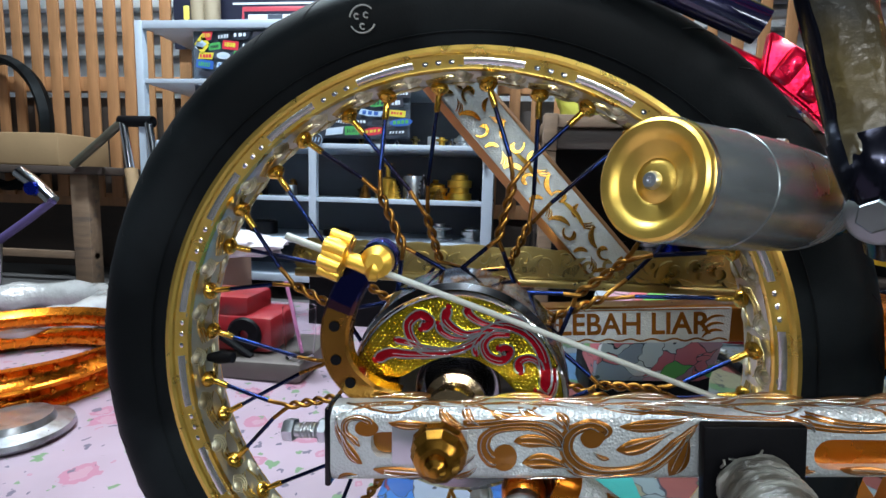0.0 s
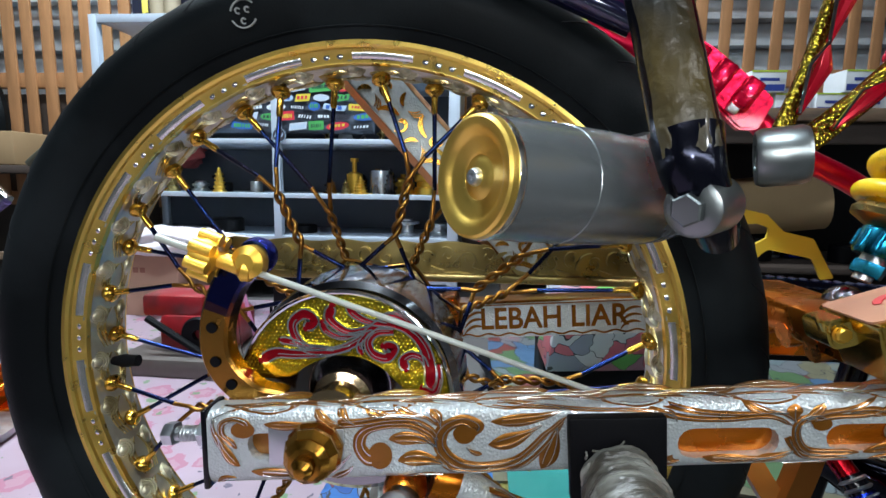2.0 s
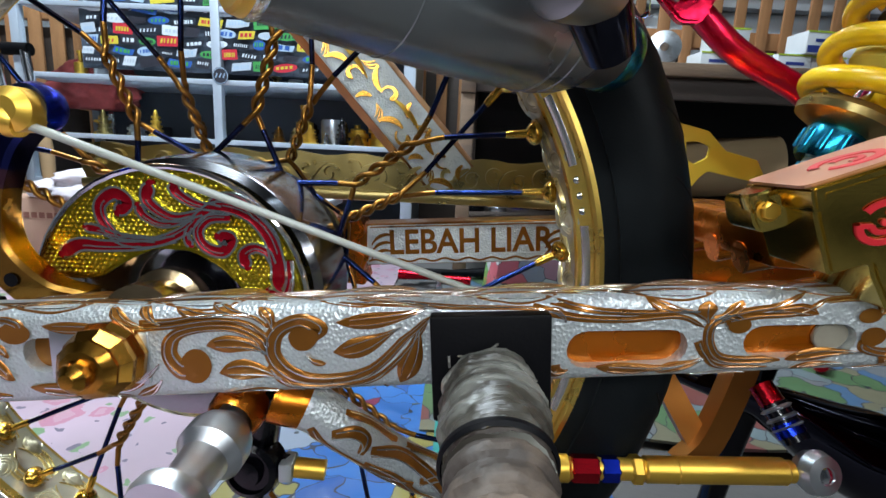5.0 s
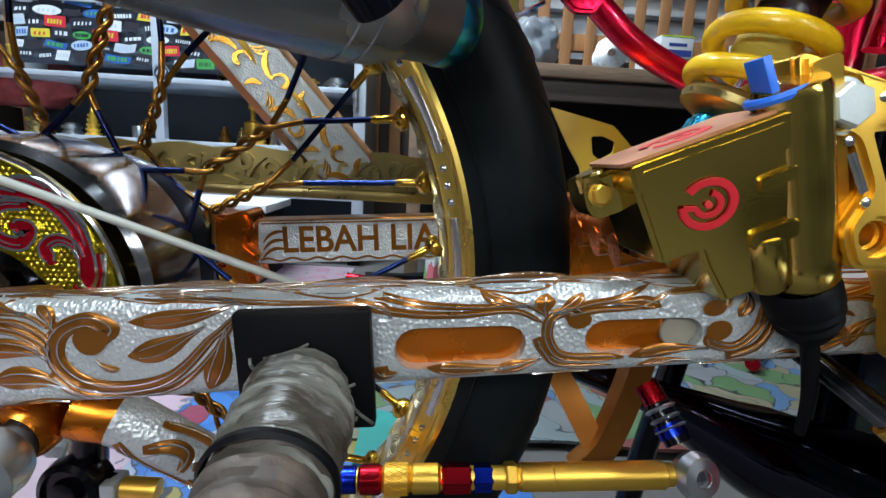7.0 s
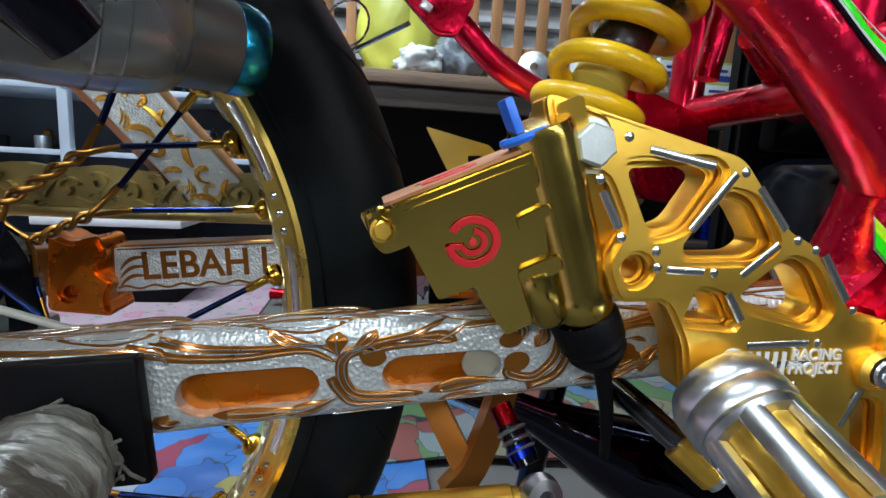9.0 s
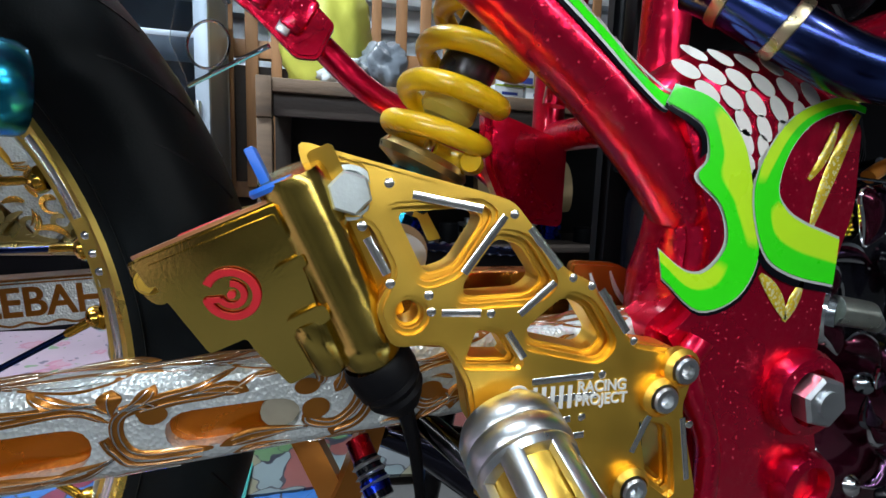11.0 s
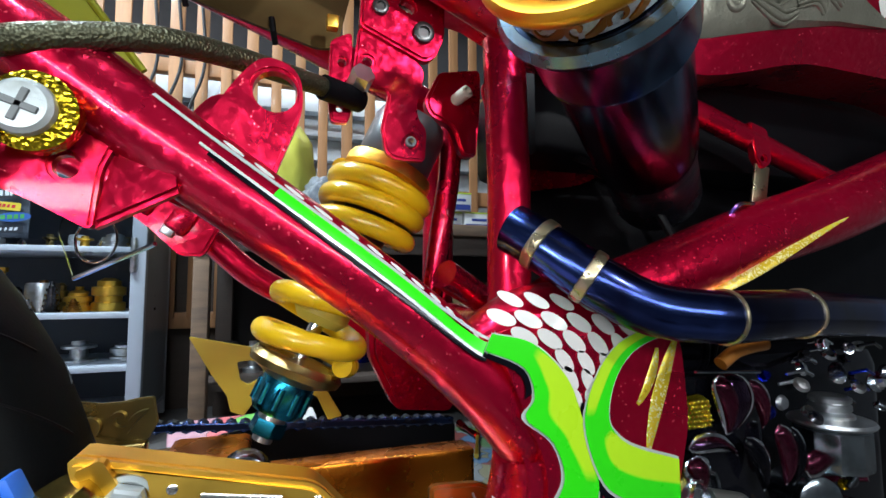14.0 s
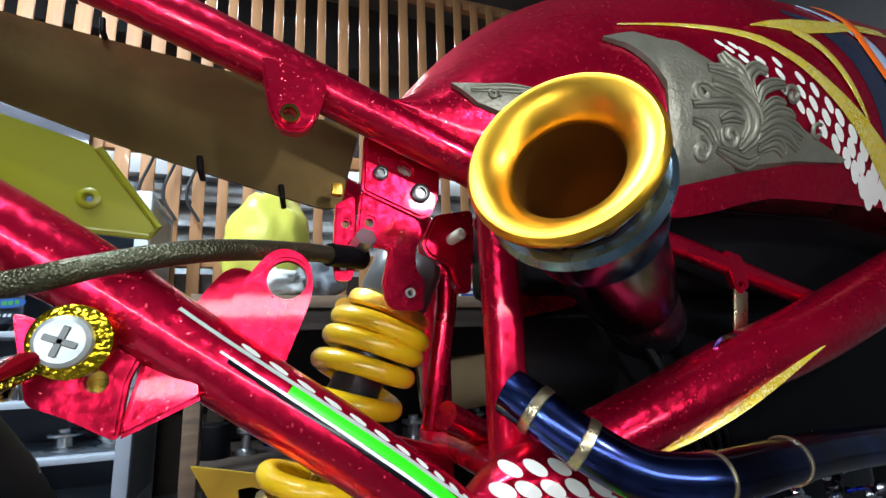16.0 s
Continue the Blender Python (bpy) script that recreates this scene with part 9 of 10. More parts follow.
# ---- shock absorber ----
def build_shock():
    a, b = Vector((0.432, 0.338, 0.556)), Vector((0.340, 0.344, 0.354))
    d = (b - a).normalized()
    L = (b - a).length
    at = lambda s: a + d * s
    sh = part("shock_absorber", lathe([(0.0, 0.0), (0.022, 0.0), (0.024, 0.006), (0.024, 0.030), (0.021, 0.036), (0.0, 0.036)], a, d, 36), mat("shock_grey", (0.14, 0.15, 0.16), 0.35, 0.6), motorcycle, "rear shock absorber with yellow coil spring")
    part("body", lathe([(0.0165, 0.03), (0.0165, 0.115), (0.0155, 0.118), (0.0145, 0.120)], a, d, 32), mat("shock_body", (0.07, 0.075, 0.08), 0.3, 0.8), sh, "grey damper body")
    part("top_collar", lathe([(0.0, 0.034), (0.027, 0.035), (0.0285, 0.038), (0.0285, 0.043), (0.026, 0.045), (0.0, 0.045)], a, d, 40), GOLD, sh, "gold preload collar")
    part("bump_stop", lathe([(0.012, 0.120), (0.0165, 0.122), (0.0170, 0.138), (0.013, 0.143), (0.0, 0.143)], a, d, 30), YELLOW_PALE, sh, "pale yellow bump stop")
    part("damper_rod", tube([at(0.140), at(L - 0.03)], 0.0045, 16), CHROME, sh)
    part("lower_seat", lathe([(0.0, 0.165), (0.026, 0.166), (0.0285, 0.170), (0.0275, 0.174), (0.014, 0.180), (0, 0.180)], a, d, 40), BRASS, sh, "brass spring seat")
    n = 260
    s = d.orthogonal().normalized()
    o = d.cross(s)
    pts = []
    for i in range(n):
        t = i / (n - 1)
        # close coils above, open coils below
        turn = 6.6 * t
        hgt = float(np.interp(turn, (0, 0.8, 1.8, 2.8, 3.7, 4.8, 5.9, 6.6), (0.049, 0.0525, 0.0650, 0.0800, 0.1010, 0.1290, 0.1570, 0.1590)))
        ang = 2 * math.pi * turn + 0.8
        pts.append(at(hgt) + (s * math.cos(ang) + o * math.sin(ang)) * 0.0280)
    part("coil_spring", tube(pts, 0.0064, 16), YELLOW, sh, "yellow enamelled coil spring")
    part("blue_adjuster", lathe([(0.0, 0.178), (0.0150, 0.178), (0.0158, 0.181), (0.0158, 0.196), (0.0140, 0.199), (0.0, 0.199)], a, d, 24), BLUE_ANO, sh, "blue anodised adjuster")
    bm = bmesh.new()
    for k in range(10):
        ang = 2 * math.pi * k / 10
        q = (s * math.cos(ang) + o * math.sin(ang)) * 0.0150
        tube([at(0.183) + q, at(0.195) + q], 0.0024, 8, bm)
    pieces("adjuster_lobe", bm, BLUE_ANO, sh)
    part("lower_eye", lathe([(0.0, 0.199), (0.008, 0.199), (0.0085, 0.206), (0.006, 0.208), (0.006, 0.216), (0, 0.216)], a, d, 20), STEEL, sh)
    part("lock_nut", lathe([(0.010, 0.203), (0.0105, 0.209), (0.010, 0.212)], a, d, 6), BLUE_ANO, sh)
    part("eye_ball", lathe([(0.005, -0.011), (0.012, -0.008), (0.0145, 0), (0.012, 0.008), (0.005, 0.011)], at(L + 0.014), (0, 1, 0), 28, close=True), DARK_CHROME, sh)
    part("eye_bolt", lathe([(0, 0.014), (0.004, 0.014), (0.006, 0.012), (0.006, -0.012), (0, -0.012)], at(L + 0.014), FRONT, 18), CHROME, sh)


build_shock()

# gold guard plate behind the spring
GUARD_OUT = [(0.2857, 0.4105), (0.3392, 0.3987), (0.3557, 0.3829), (0.3828, 0.3768), (0.4043, 0.3403), (0.3926, 0.338), (0.3831, 0.3582), (0.343, 0.3656), (0.3368, 0.3607), (0.3274, 0.3469), (0.3174, 0.3508), (0.3146, 0.3632), (0.3035, 0.3792)]
GUARD_HOLE = [(0.3213, 0.3892), (0.3318, 0.39), (0.3417, 0.3859), (0.3406, 0.377), (0.3301, 0.3709), (0.3238, 0.3749)]
gp = plate(rounded(GUARD_OUT, 0.002), [rounded(GUARD_HOLE, 0.002)], lambda u, v, h: Vector((u, 0.462 - h, v)), 0.003, bevel=0.0006)
part("yellow_guard", gp, mat("gold_sheet", (0.62, 0.45, 0.035), 0.4, 0.0, var=0.12, coat=0.3), motorcycle, "gold sheet guard with cut-outs")


# ---- intake stack ----
def build_stack():
    c = Vector((0.4386, 0.1605, 0.5667))
    ax = Vector((0.719, 0.632, -0.290)).normalized()
    R = 0.0390
    prof = [(0.0228, 0.050), (0.0228, 0.0125), (0.0232, 0.0112), (0.0250, 0.0082), (0.0290, 0.0040), (R - 0.0048, 0.0005), (R - 0.0020, 0.0004), (R - 0.0004, 0.0022), (R, 0.0046), (R - 0.0010, 0.0068), (R - 0.003, 0.0080), (0.0315, 0.0100), (0.0285, 0.016), (0.0275, 0.03), (0.0258, 0.050)]
    st = part("intake_trumpet", lathe(prof, c, ax, 72), mat("spun_gold", (0.90, 0.48, 0.045), 0.34, 1.0, var=0.12, scale=60, bump=0.00003, bscale=1500), motorcycle, "gold spun intake trumpet", 50)
    # amber bore coloured darker to carry the shade inside the trumpet
    part("inner_bore", lathe([(0.0227, 0.0135), (0.0226, 0.035), (0.0216, 0.078), (0, 0.080)], c, ax, 48), mat("shaded_bore", (0.30, 0.13, 0.025), 0.42, 0.9, var=0.25), st)
    sec = [(0.0312, 0.008), (0.0312, 0.021), (0.0355, 0.0225), (0.0352, 0.028), (0.0335, 0.036), (0.0325, 0.056), (0.0328, 0.057), (0.0296, 0.060), (0.0290, 0.100), (0.0280, 0.140), (0.0262, 0.150), (0.0, 0.152)]
    bd = part("stack_body", lathe(sec, c, ax, 64), TI_STACK, st, "dark heat-tinted stack body")
    part("rolled_lip", lathe([(0.0335, 0.0205), (0.0372, 0.0207), (0.0393, 0.0245), (0.0374, 0.0285), (0.0330, 0.0298)], c, ax, 64, close=True), mat("pale_blue_lip", (0.20, 0.31, 0.40), 0.28, 1.0, var=0.2), st, "pale blue rolled lip")
    part("silver_band", lathe([(0.0300, 0.0075), (0.0314, 0.0085), (0.0314, 0.0195)], c, ax, 48), SILVER_PEB, st, "stippled silver band")
    bm = bmesh.new()
    s = ax.orthogonal().normalized()
    o = ax.cross(s)
    def cy(u, v, h):
        a = u / 0.0314
        return c + ax * (0.0150 + v) + (s * math.cos(a) + o * math.sin(a)) * (0.0315 + h)
    for k in range(14):
        u = k * 0.0141
        ribbon(bm, scroll_line(u, 0.0, 0.0006, 0.0042, k, 0.8, 14), 0.0020, cy, 0.0009)
        ribbon(bm, bow((u + 0.003, -0.0050), (u + 0.012, 0.0035), 0.35, 10), leaf_w(10, 0.0036), cy, 0.0008)
    part("engraved_band", bm, BRONZE, st)["kind"] = "stuff"
    part("carburettor", lathe([(0.0, 0.150), (0.0255, 0.150), (0.0265, 0.155), (0.0235, 0.157), (0.026, 0.161), (0.027, 0.20), (0.02, 0.21), (0, 0.21)], c, ax, 32), mat("black_cast", (0.010, 0.010, 0.014), 0.28, 0.6, var=0.3, scale=50, bump=0.0003, bscale=200), st, "black carburettor body")
    bm = bmesh.new()
    p = Vector((0.566, 0.262, 0.482))
    tube(smooth_line([p + Vector((0.03, -0.012, 0.0)), p + Vector((0.035, -0.018, 0.012)), p + Vector((0.050, -0.016, 0.014))], 4), 0.0016, 8, bm)
    part("throttle_link", bm, banded("rainbow_steel", [(0.05, 0.4, 0.6), (0.3, 0.1, 0.5), (0.6, 0.5, 0.1)], 0, 0.02), st)


build_stack()

# breather pipe in blued titanium with weld bands
bp = smooth_line([(0.4475, 0.2290, 0.4735), (0.4530, 0.2225, 0.4685), (0.4590, 0.2165, 0.4625), (0.4760, 0.2040, 0.4480), (0.4950, 0.1965, 0.4380), (0.5240, 0.1915, 0.4345), (0.5500, 0.1935, 0.4345), (0.5780, 0.1985, 0.4345), (0.64, 0.212, 0.432), (0.74, 0.23, 0.425)], 8)
pipe = part("titanium_pipe", tube(bp, 0.0112, 28, caps=False), TI_PIPE, motorcycle, "blued titanium pipe with weld bands")
bmx = lathe([(0.0088, 0.0), (0.0112, 0.0), (0.0112, 0.004), (0.0088, 0.004)], bp[0], (bp[1] - bp[0]), 28, close=True)
part("pipe_mouth", bmx, TI_PIPE, pipe)
bmx = bmesh.new()
for p in ((0.4560, 0.2195, 0.4652), (0.4725, 0.2060, 0.4510), (0.5290, 0.1918, 0.4345), (0.5850, 0.2000, 0.4345)):
    i = min(range(len(bp)), key=lambda j: (bp[j] - Vector(p)).length)
    d = (bp[min(i + 1, len(bp) - 1)] - bp[i - 1]).normalized()
    w = 0.0022 if p[0] < 0.5 else 0.0008
    lathe([(0.0108, -w * 1.3), (0.0119, -w), (0.0121, 0), (0.0119, w), (0.0108, w * 1.3)], bp[i], d, 28, bmx)
pieces("weld_band", bmx, WELD, pipe)


# ---- tank cover ----
def build_tank():
    # a swept shell: outline runs front to back, pulled out towards the camera in its middle
    bm = bmesh.new()
    NU, NV = 40, 22
    def low(x):
        pts = ((0.398, 0.628), (0.415, 0.612), (0.440, 0.600), (0.50, 0.577), (0.575, 0.571), (0.68, 0.590), (0.785, 0.590), (0.90, 0.575), (1.05, 0.55))
        for (x0, z0), (x1, z1) in zip(pts, pts[1:]):
            if x <= x1:
                t = (x - x0) / (x1 - x0)
                t = t * t * (3 - 2 * t)
                return z0 + (z1 - z0) * t
        return pts[-1][1]
    def high(x):
        return 0.632 + 0.185 * (1 - math.exp(-(x - 0.398) / 0.11))
    def P(u, v):
        x = 0.398 + 0.66 * u ** 1.2
        z0, z1 = low(x), high(x)
        z = z0 + (z1 - z0) * v
        y = 0.262 - 0.050 * math.sin(math.pi * (0.12 + 0.62 * v)) * (0.25 + 0.75 * min(1, u * 2.2)) + 0.075 * v ** 3
        return Vector((x, y, z))
    rows = [[bm.verts.new(P(i / NU, j / NV)) for j in range(NV + 1)] for i in range(NU + 1)]
    for a, b in zip(rows, rows[1:]):
        for j in range(NV):
            bm.faces.new((a[j], b[j], b[j + 1], a[j + 1]))
    # the edge turns inwards
    lip = [bm.verts.new(P(i / NU, 0) + Vector((0, 0.05, 0.006))) for i in range(NU + 1)]
    for i in range(NU):
        bm.faces.new((rows[i][0], lip[i], lip[i + 1], rows[i + 1][0]))
    bmesh.ops.recalc_face_normals(bm, faces=bm.faces[:])
    tk = part("fuel_tank", bm, RED, motorcycle, "red metal-flake fuel tank with pewter and gold decoration", 60)
    def hug(x, z, h):
        u = ((x - 0.398) / 0.66) ** (1 / 1.2)
        z0, z1 = low(x), high(x)
        v = (z - z0) / (z1 - z0)
        p = P(u, v)
        du, dv = P(u + 0.002, v) - p, P(u, v + 0.01) - p
        n = du.cross(dv).normalized()
        if n.y > 0:
            n = -n
        return p + n * h
    def bead(b, line, ws, h):
        """A low half-round strand on the casting."""
        rows = []
        for i, (x, z) in enumerate(line):
            x0, z0 = line[max(i - 1, 0)]
            x1, z1 = line[min(i + 1, len(line) - 1)]
            q = math.hypot(x1 - x0, z1 - z0) or 1
            nx, nz = -(z1 - z0) / q * ws[i] / 2, (x1 - x0) / q * ws[i] / 2
            rows.append([b.verts.new(hug(x + nx * f, z + nz * f, 0.0033 + h * math.sqrt(max(0.0, 1 - f * f)))) for f in (-1, -0.8, -0.4, 0, 0.4, 0.8, 1)])
        for u, w in zip(rows, rows[1:]):
            for k in range(6):
                b.faces.new((u[k], u[k + 1], w[k + 1], w[k]))
    def wing(outline, name, label, curls, stems=()):
        w = part(name, plate_on(outline, hug, 0.0035), PEWTER, tk, label)
        b = bmesh.new()
        for cx, cz, r, a0, tr in curls:
            bead(b, scroll_line(cx, cz, r * 0.12, r, a0, tr, 34), taper_w(34, r * 0.75, r * 0.45), 0.0018)
        for ctrl, wd in stems:
            ln = [(q.x, q.y) for q in smooth_line([(x, z, 0) for x, z in ctrl], 7)]
            n = len(ln)
            for side, k in ((0.0, 1.0), (0.75, 0.6), (-0.75, 0.6)):
                off = []
                for i, (x, z) in enumerate(ln):
                    x0, z0 = ln[max(i - 1, 0)]
                    x1, z1 = ln[min(i + 1, n - 1)]
                    q = math.hypot(x1 - x0, z1 - z0) or 1
                    ww = wd * (0.30 + 0.70 * math.sin(math.pi * (0.10 + 0.80 * i / n)))
                    off.append((x - (z1 - z0) / q * ww * side, z + (x1 - x0) / q * ww * side))
                bead(b, off, [wd * k * (0.30 + 0.70 * math.sin(math.pi * (0.10 + 0.80 * i / n))) for i in range(n)], 0.0017 if k == 1.0 else 0.0013)
        bmesh.ops.recalc_face_normals(b, faces=b.faces[:])
        part("relief", b, PEWTER, tk, "pewter acanthus relief", 80)["kind"] = "stuff"
    def plate_on(outline, hug, th):
        # fine strips so that it follows the tank
        xs = [p[0] for p in outline]
        bmz = bmesh.new()
        x0, x1 = min(xs), max(xs)
        def span(x):
            hits = []
            for (ax_, az), (bx, bz) in zip(outline, outline[1:] + outline[:1]):
                if (ax_ <= x < bx) or (bx <= x < ax_):
                    hits.append(az + (bz - az) * (x - ax_) / (bx - ax_))
            return (min(hits), max(hits)) if hits else None
        prev = None
        N, M = 44, 12
        for i in range(N + 1):
            x = x0 + (x1 - x0) * min(max(i / N, 0.002), 0.998)
            sp = span(x)
            if not sp:
                continue
            row = [bmz.verts.new(hug(x, sp[0] + (sp[1] - sp[0]) * j / M, th * (1 if 0 < j < M else 0.15))) for j in range(M + 1)]
            if prev:
                for j in range(M):
                    bmz.faces.new((prev[j], row[j], row[j + 1], prev[j + 1]))
            prev = row
        bmesh.ops.recalc_face_normals(bmz, faces=bmz.faces[:])
        return bmz
    wing([(0.533, 0.684), (0.554, 0.692), (0.587, 0.688), (0.608, 0.673), (0.635, 0.656), (0.672, 0.640), (0.703, 0.628), (0.728, 0.6195), (0.724, 0.6165), (0.678, 0.612), (0.625, 0.601), (0.580, 0.590), (0.572, 0.589), (0.574, 0.613), (0.568, 0.653), (0.559, 0.667), (0.548, 0.678)],
         "pewter_wing", "cast pewter wing with scroll relief",
         [(0.594, 0.648, 0.0085, 1.2, -1.1), (0.668, 0.655, 0.0070, 2.5, 1.1), (0.615, 0.623, 0.0085, 4.0, -1.2), (0.592, 0.612, 0.0080, 1.0, 1.1), (0.694, 0.634, 0.0060, 1.0, -1.0)],
         [([(0.623, 0.615), (0.635, 0.626), (0.635, 0.638), (0.621, 0.650), (0.601, 0.655)], 0.0067),
          ([(0.626, 0.622), (0.630, 0.632), (0.623, 0.643), (0.607, 0.644), (0.585, 0.640)], 0.0051),
          ([(0.635, 0.648), (0.628, 0.660), (0.616, 0.665), (0.600, 0.666)], 0.0051),
          ([(0.630, 0.654), (0.625, 0.666), (0.617, 0.672), (0.613, 0.678)], 0.0059),
          ([(0.633, 0.652), (0.631, 0.663), (0.638, 0.670), (0.646, 0.668)], 0.0051),
          ([(0.636, 0.645), (0.641, 0.655), (0.650, 0.660), (0.660, 0.661)], 0.0045),
          ([(0.639, 0.640), (0.650, 0.648), (0.660, 0.648)], 0.0039),
          ([(0.639, 0.633), (0.650, 0.640), (0.662, 0.642), (0.670, 0.640)], 0.0047),
          ([(0.638, 0.628), (0.653, 0.636), (0.670, 0.634), (0.680, 0.630)], 0.0052),
          ([(0.638, 0.621), (0.653, 0.629), (0.666, 0.628), (0.677, 0.622)], 0.0052),
          ([(0.639, 0.616), (0.653, 0.622), (0.661, 0.620), (0.664, 0.616)], 0.0045),
          ([(0.604, 0.614), (0.619, 0.610), (0.631, 0.608), (0.640, 0.612)], 0.0048),
          ([(0.585, 0.630), (0.597, 0.627), (0.603, 0.618)], 0.0048), ([(0.606, 0.632), (0.616, 0.636), (0.625, 0.634)], 0.0045)])
    wing([(0.432, 0.640), (0.450, 0.642), (0.480, 0.642), (0.500, 0.634), (0.490, 0.624), (0.462, 0.622), (0.445, 0.628)], "pewter_leaf", "cast pewter leaf", [(0.474, 0.632, 0.0055, 1.0, 1.2), (0.455, 0.634, 0.0035, 1.0, -1.2)], [([(0.442, 0.636), (0.456, 0.638), (0.470, 0.6385), (0.484, 0.637)], 0.003)])
    # white scales between the wing and the gold band
    sc = bmesh.new()
    inner = [(q.x, q.y) for q in smooth_line([(0.612, 0.692, 0), (0.634, 0.675, 0), (0.672, 0.652, 0), (0.699, 0.638, 0), (0.728, 0.622, 0), (0.750, 0.606, 0), (0.766, 0.594, 0)], 10)]
    outer = [(q.x, q.y) for q in smooth_line([(0.625, 0.695, 0), (0.651, 0.684, 0), (0.690, 0.669, 0), (0.720, 0.651, 0), (0.750, 0.631, 0), (0.776, 0.608, 0), (0.792, 0.594, 0)], 10)]
    for r, f in enumerate((0.10, 0.50, 0.90)):
        i = 2.0 + 2.0 * r
        while i < 59:
            k = int(i)
            t = i / 60
            (ax_, az), (bx_, bz) = inner[k], outer[k]
            x, z = ax_ + (bx_ - ax_) * f, az + (bz - az) * f
            ang = math.atan2(outer[k + 1][1] - outer[k][1], outer[k + 1][0] - outer[k][0]) - 0.35
            L, wv = 0.0040 + 0.0075 * t, 0.0014 + 0.0036 * t
            pts = [(x + L * cx * math.cos(ang) - wv * cz * math.sin(ang), z + L * cx * math.sin(ang) + wv * cz * math.cos(ang)) for cx, cz in rounded([(-1, 0), (-0.55, 0.9), (0.55, 1.0), (1, 0), (0.55, -0.9), (-0.55, -1.0)], 0.35, 2)]
            if not (r == 2 and t < 0.2):
                sc.faces.new([sc.verts.new(hug(px_, pz_, 0.0007)) for px_, pz_ in pts])
            i += 3.6 + 2.6 * t
    bmesh.ops.recalc_face_normals(sc, faces=sc.faces[:])
    pieces("scale_decal", sc, WHITE_DECAL, tk)

    def swoosh(ctrl, widths, m, name, label, lift):
        b = bmesh.new()
        ln = [(q.x, q.y) for q in smooth_line([(x, z, 0) for x, z in ctrl], 8)]
        n = len(ln)
        ws = [float(np.interp(i / (n - 1), [j / (len(widths) - 1) for j in range(len(widths))], widths)) for i in range(n)]
        ribbon(b, ln, ws, lambda u, v, h: hug(u, v, h + lift), 0.0004)
        part(name, b, m, tk, label)
    dark = mat("blue_black_print", (0.015, 0.02, 0.04), 0.3, 0.0, coat=0.8)
    swoosh([(0.700, 0.740), (0.740, 0.722), (0.770, 0.690), (0.800, 0.640)], (0.004, 0.026, 0.040, 0.050), dark, "dark_panel", "blue-black printed panel", 0.0003)
    swoosh([(0.745, 0.765), (0.775, 0.725), (0.790, 0.690)], (0.004, 0.016, 0.010), mat("pale_blue_print", (0.28, 0.38, 0.52), 0.3, 0.0, coat=0.8), "pale_blue_panel", "pale blue printed streak", 0.0007)
    swoosh([(0.550, 0.701), (0.594, 0.7035), (0.634, 0.700), (0.658, 0.693), (0.686, 0.682), (0.712, 0.667), (0.738, 0.650), (0.767, 0.628), (0.800, 0.602)], (0.0012, 0.0030, 0.0060, 0.0075, 0.0085, 0.0105, 0.0135, 0.0180, 0.0210), GOLD_FLAKE, "gold_flame", "gold glitter flame band", 0.0010)
    swoosh([(0.648, 0.708), (0.672, 0.714), (0.700, 0.719), (0.733, 0.727), (0.776, 0.738), (0.820, 0.742)], (0.0012, 0.0080, 0.0150, 0.0140, 0.0110, 0.0100), GOLD_FLAKE, "gold_flame", "", 0.0011)
    swoosh([(0.690, 0.714), (0.710, 0.702), (0.726, 0.685), (0.741, 0.664), (0.752, 0.648)], (0.0120, 0.0085, 0.0070, 0.0045, 0.0015), GOLD_FLAKE, "gold_flame", "", 0.0013)
    swoosh([(0.790, 0.780), (0.778, 0.745), (0.770, 0.712), (0.782, 0.682), (0.800, 0.660)], (0.010, 0.011, 0.010, 0.008, 0.006), mat("orange_print", (0.75, 0.12, 0.01), 0.35, 0.0, coat=0.7), "orange_flame", "orange printed flame", 0.0015)
    part("far_tank_side", plate(rounded([(0.478, 0.590), (0.620, 0.590), (0.600, 0.545), (0.560, 0.522), (0.500, 0.512)], 0.01), [], lambda u, v, h: Vector((u, 0.338 - h, v)), 0.004, bevel=0.001), RED, tk)
    # black box put in for the shade under the tank
    part("tank_shade_box", box((0.50, 0.30, 0.53), (1.0, 0.40, 0.60), 0.01), BLACK, tk)


build_tank()

# tinted plate under the seat rail, yellow tail piece, braided hose
pp = lambda u, v, h: Vector((u, 0.300 - h, v))
bpz = part("undertail_plate", plate(rounded([(0.080, 0.722), (0.200, 0.6725), (0.330, 0.654), (0.338, 0.6350), (0.372, 0.6330), (0.3880, 0.6270), (0.3770, 0.5785), (0.3666, 0.5769), (0.3136, 0.5906), (0.2578, 0.6062), (0.2076, 0.6232), (0.080, 0.668)], 0.004), [], pp, 0.0025), BROWN_PLATE, motorcycle, "smoke-tinted brass plate under the seat rail")
bmx = bmesh.new()
for x, z in ((0.248, 0.676), (0.300, 0.602), (0.343, 0.589)):
    tube([pp(x, z, 0.004), pp(x + 0.001, z - 0.008, 0.005), pp(x + 0.002, z - 0.012, 0.0)], 0.0016, 8, bmx)
tube([(0.247, 0.250, 0.690), (0.246, 0.248, 0.672), (0.249, 0.256, 0.656)], 0.0018, 8, bmx)
pieces("cable_tie", bmx, BLACK, bpz)
yt = plate(rounded([(0.170, 0.640), (0.235, 0.622), (0.272, 0.572), (0.266, 0.5660), (0.170, 0.575)], 0.006), [circle2(0.236, 0.588, 0.0022, 10)], lambda u, v, h: Vector((u, 0.345 - h + (u - 0.2) * 0.1, v)), 0.003, bevel=0.0008)
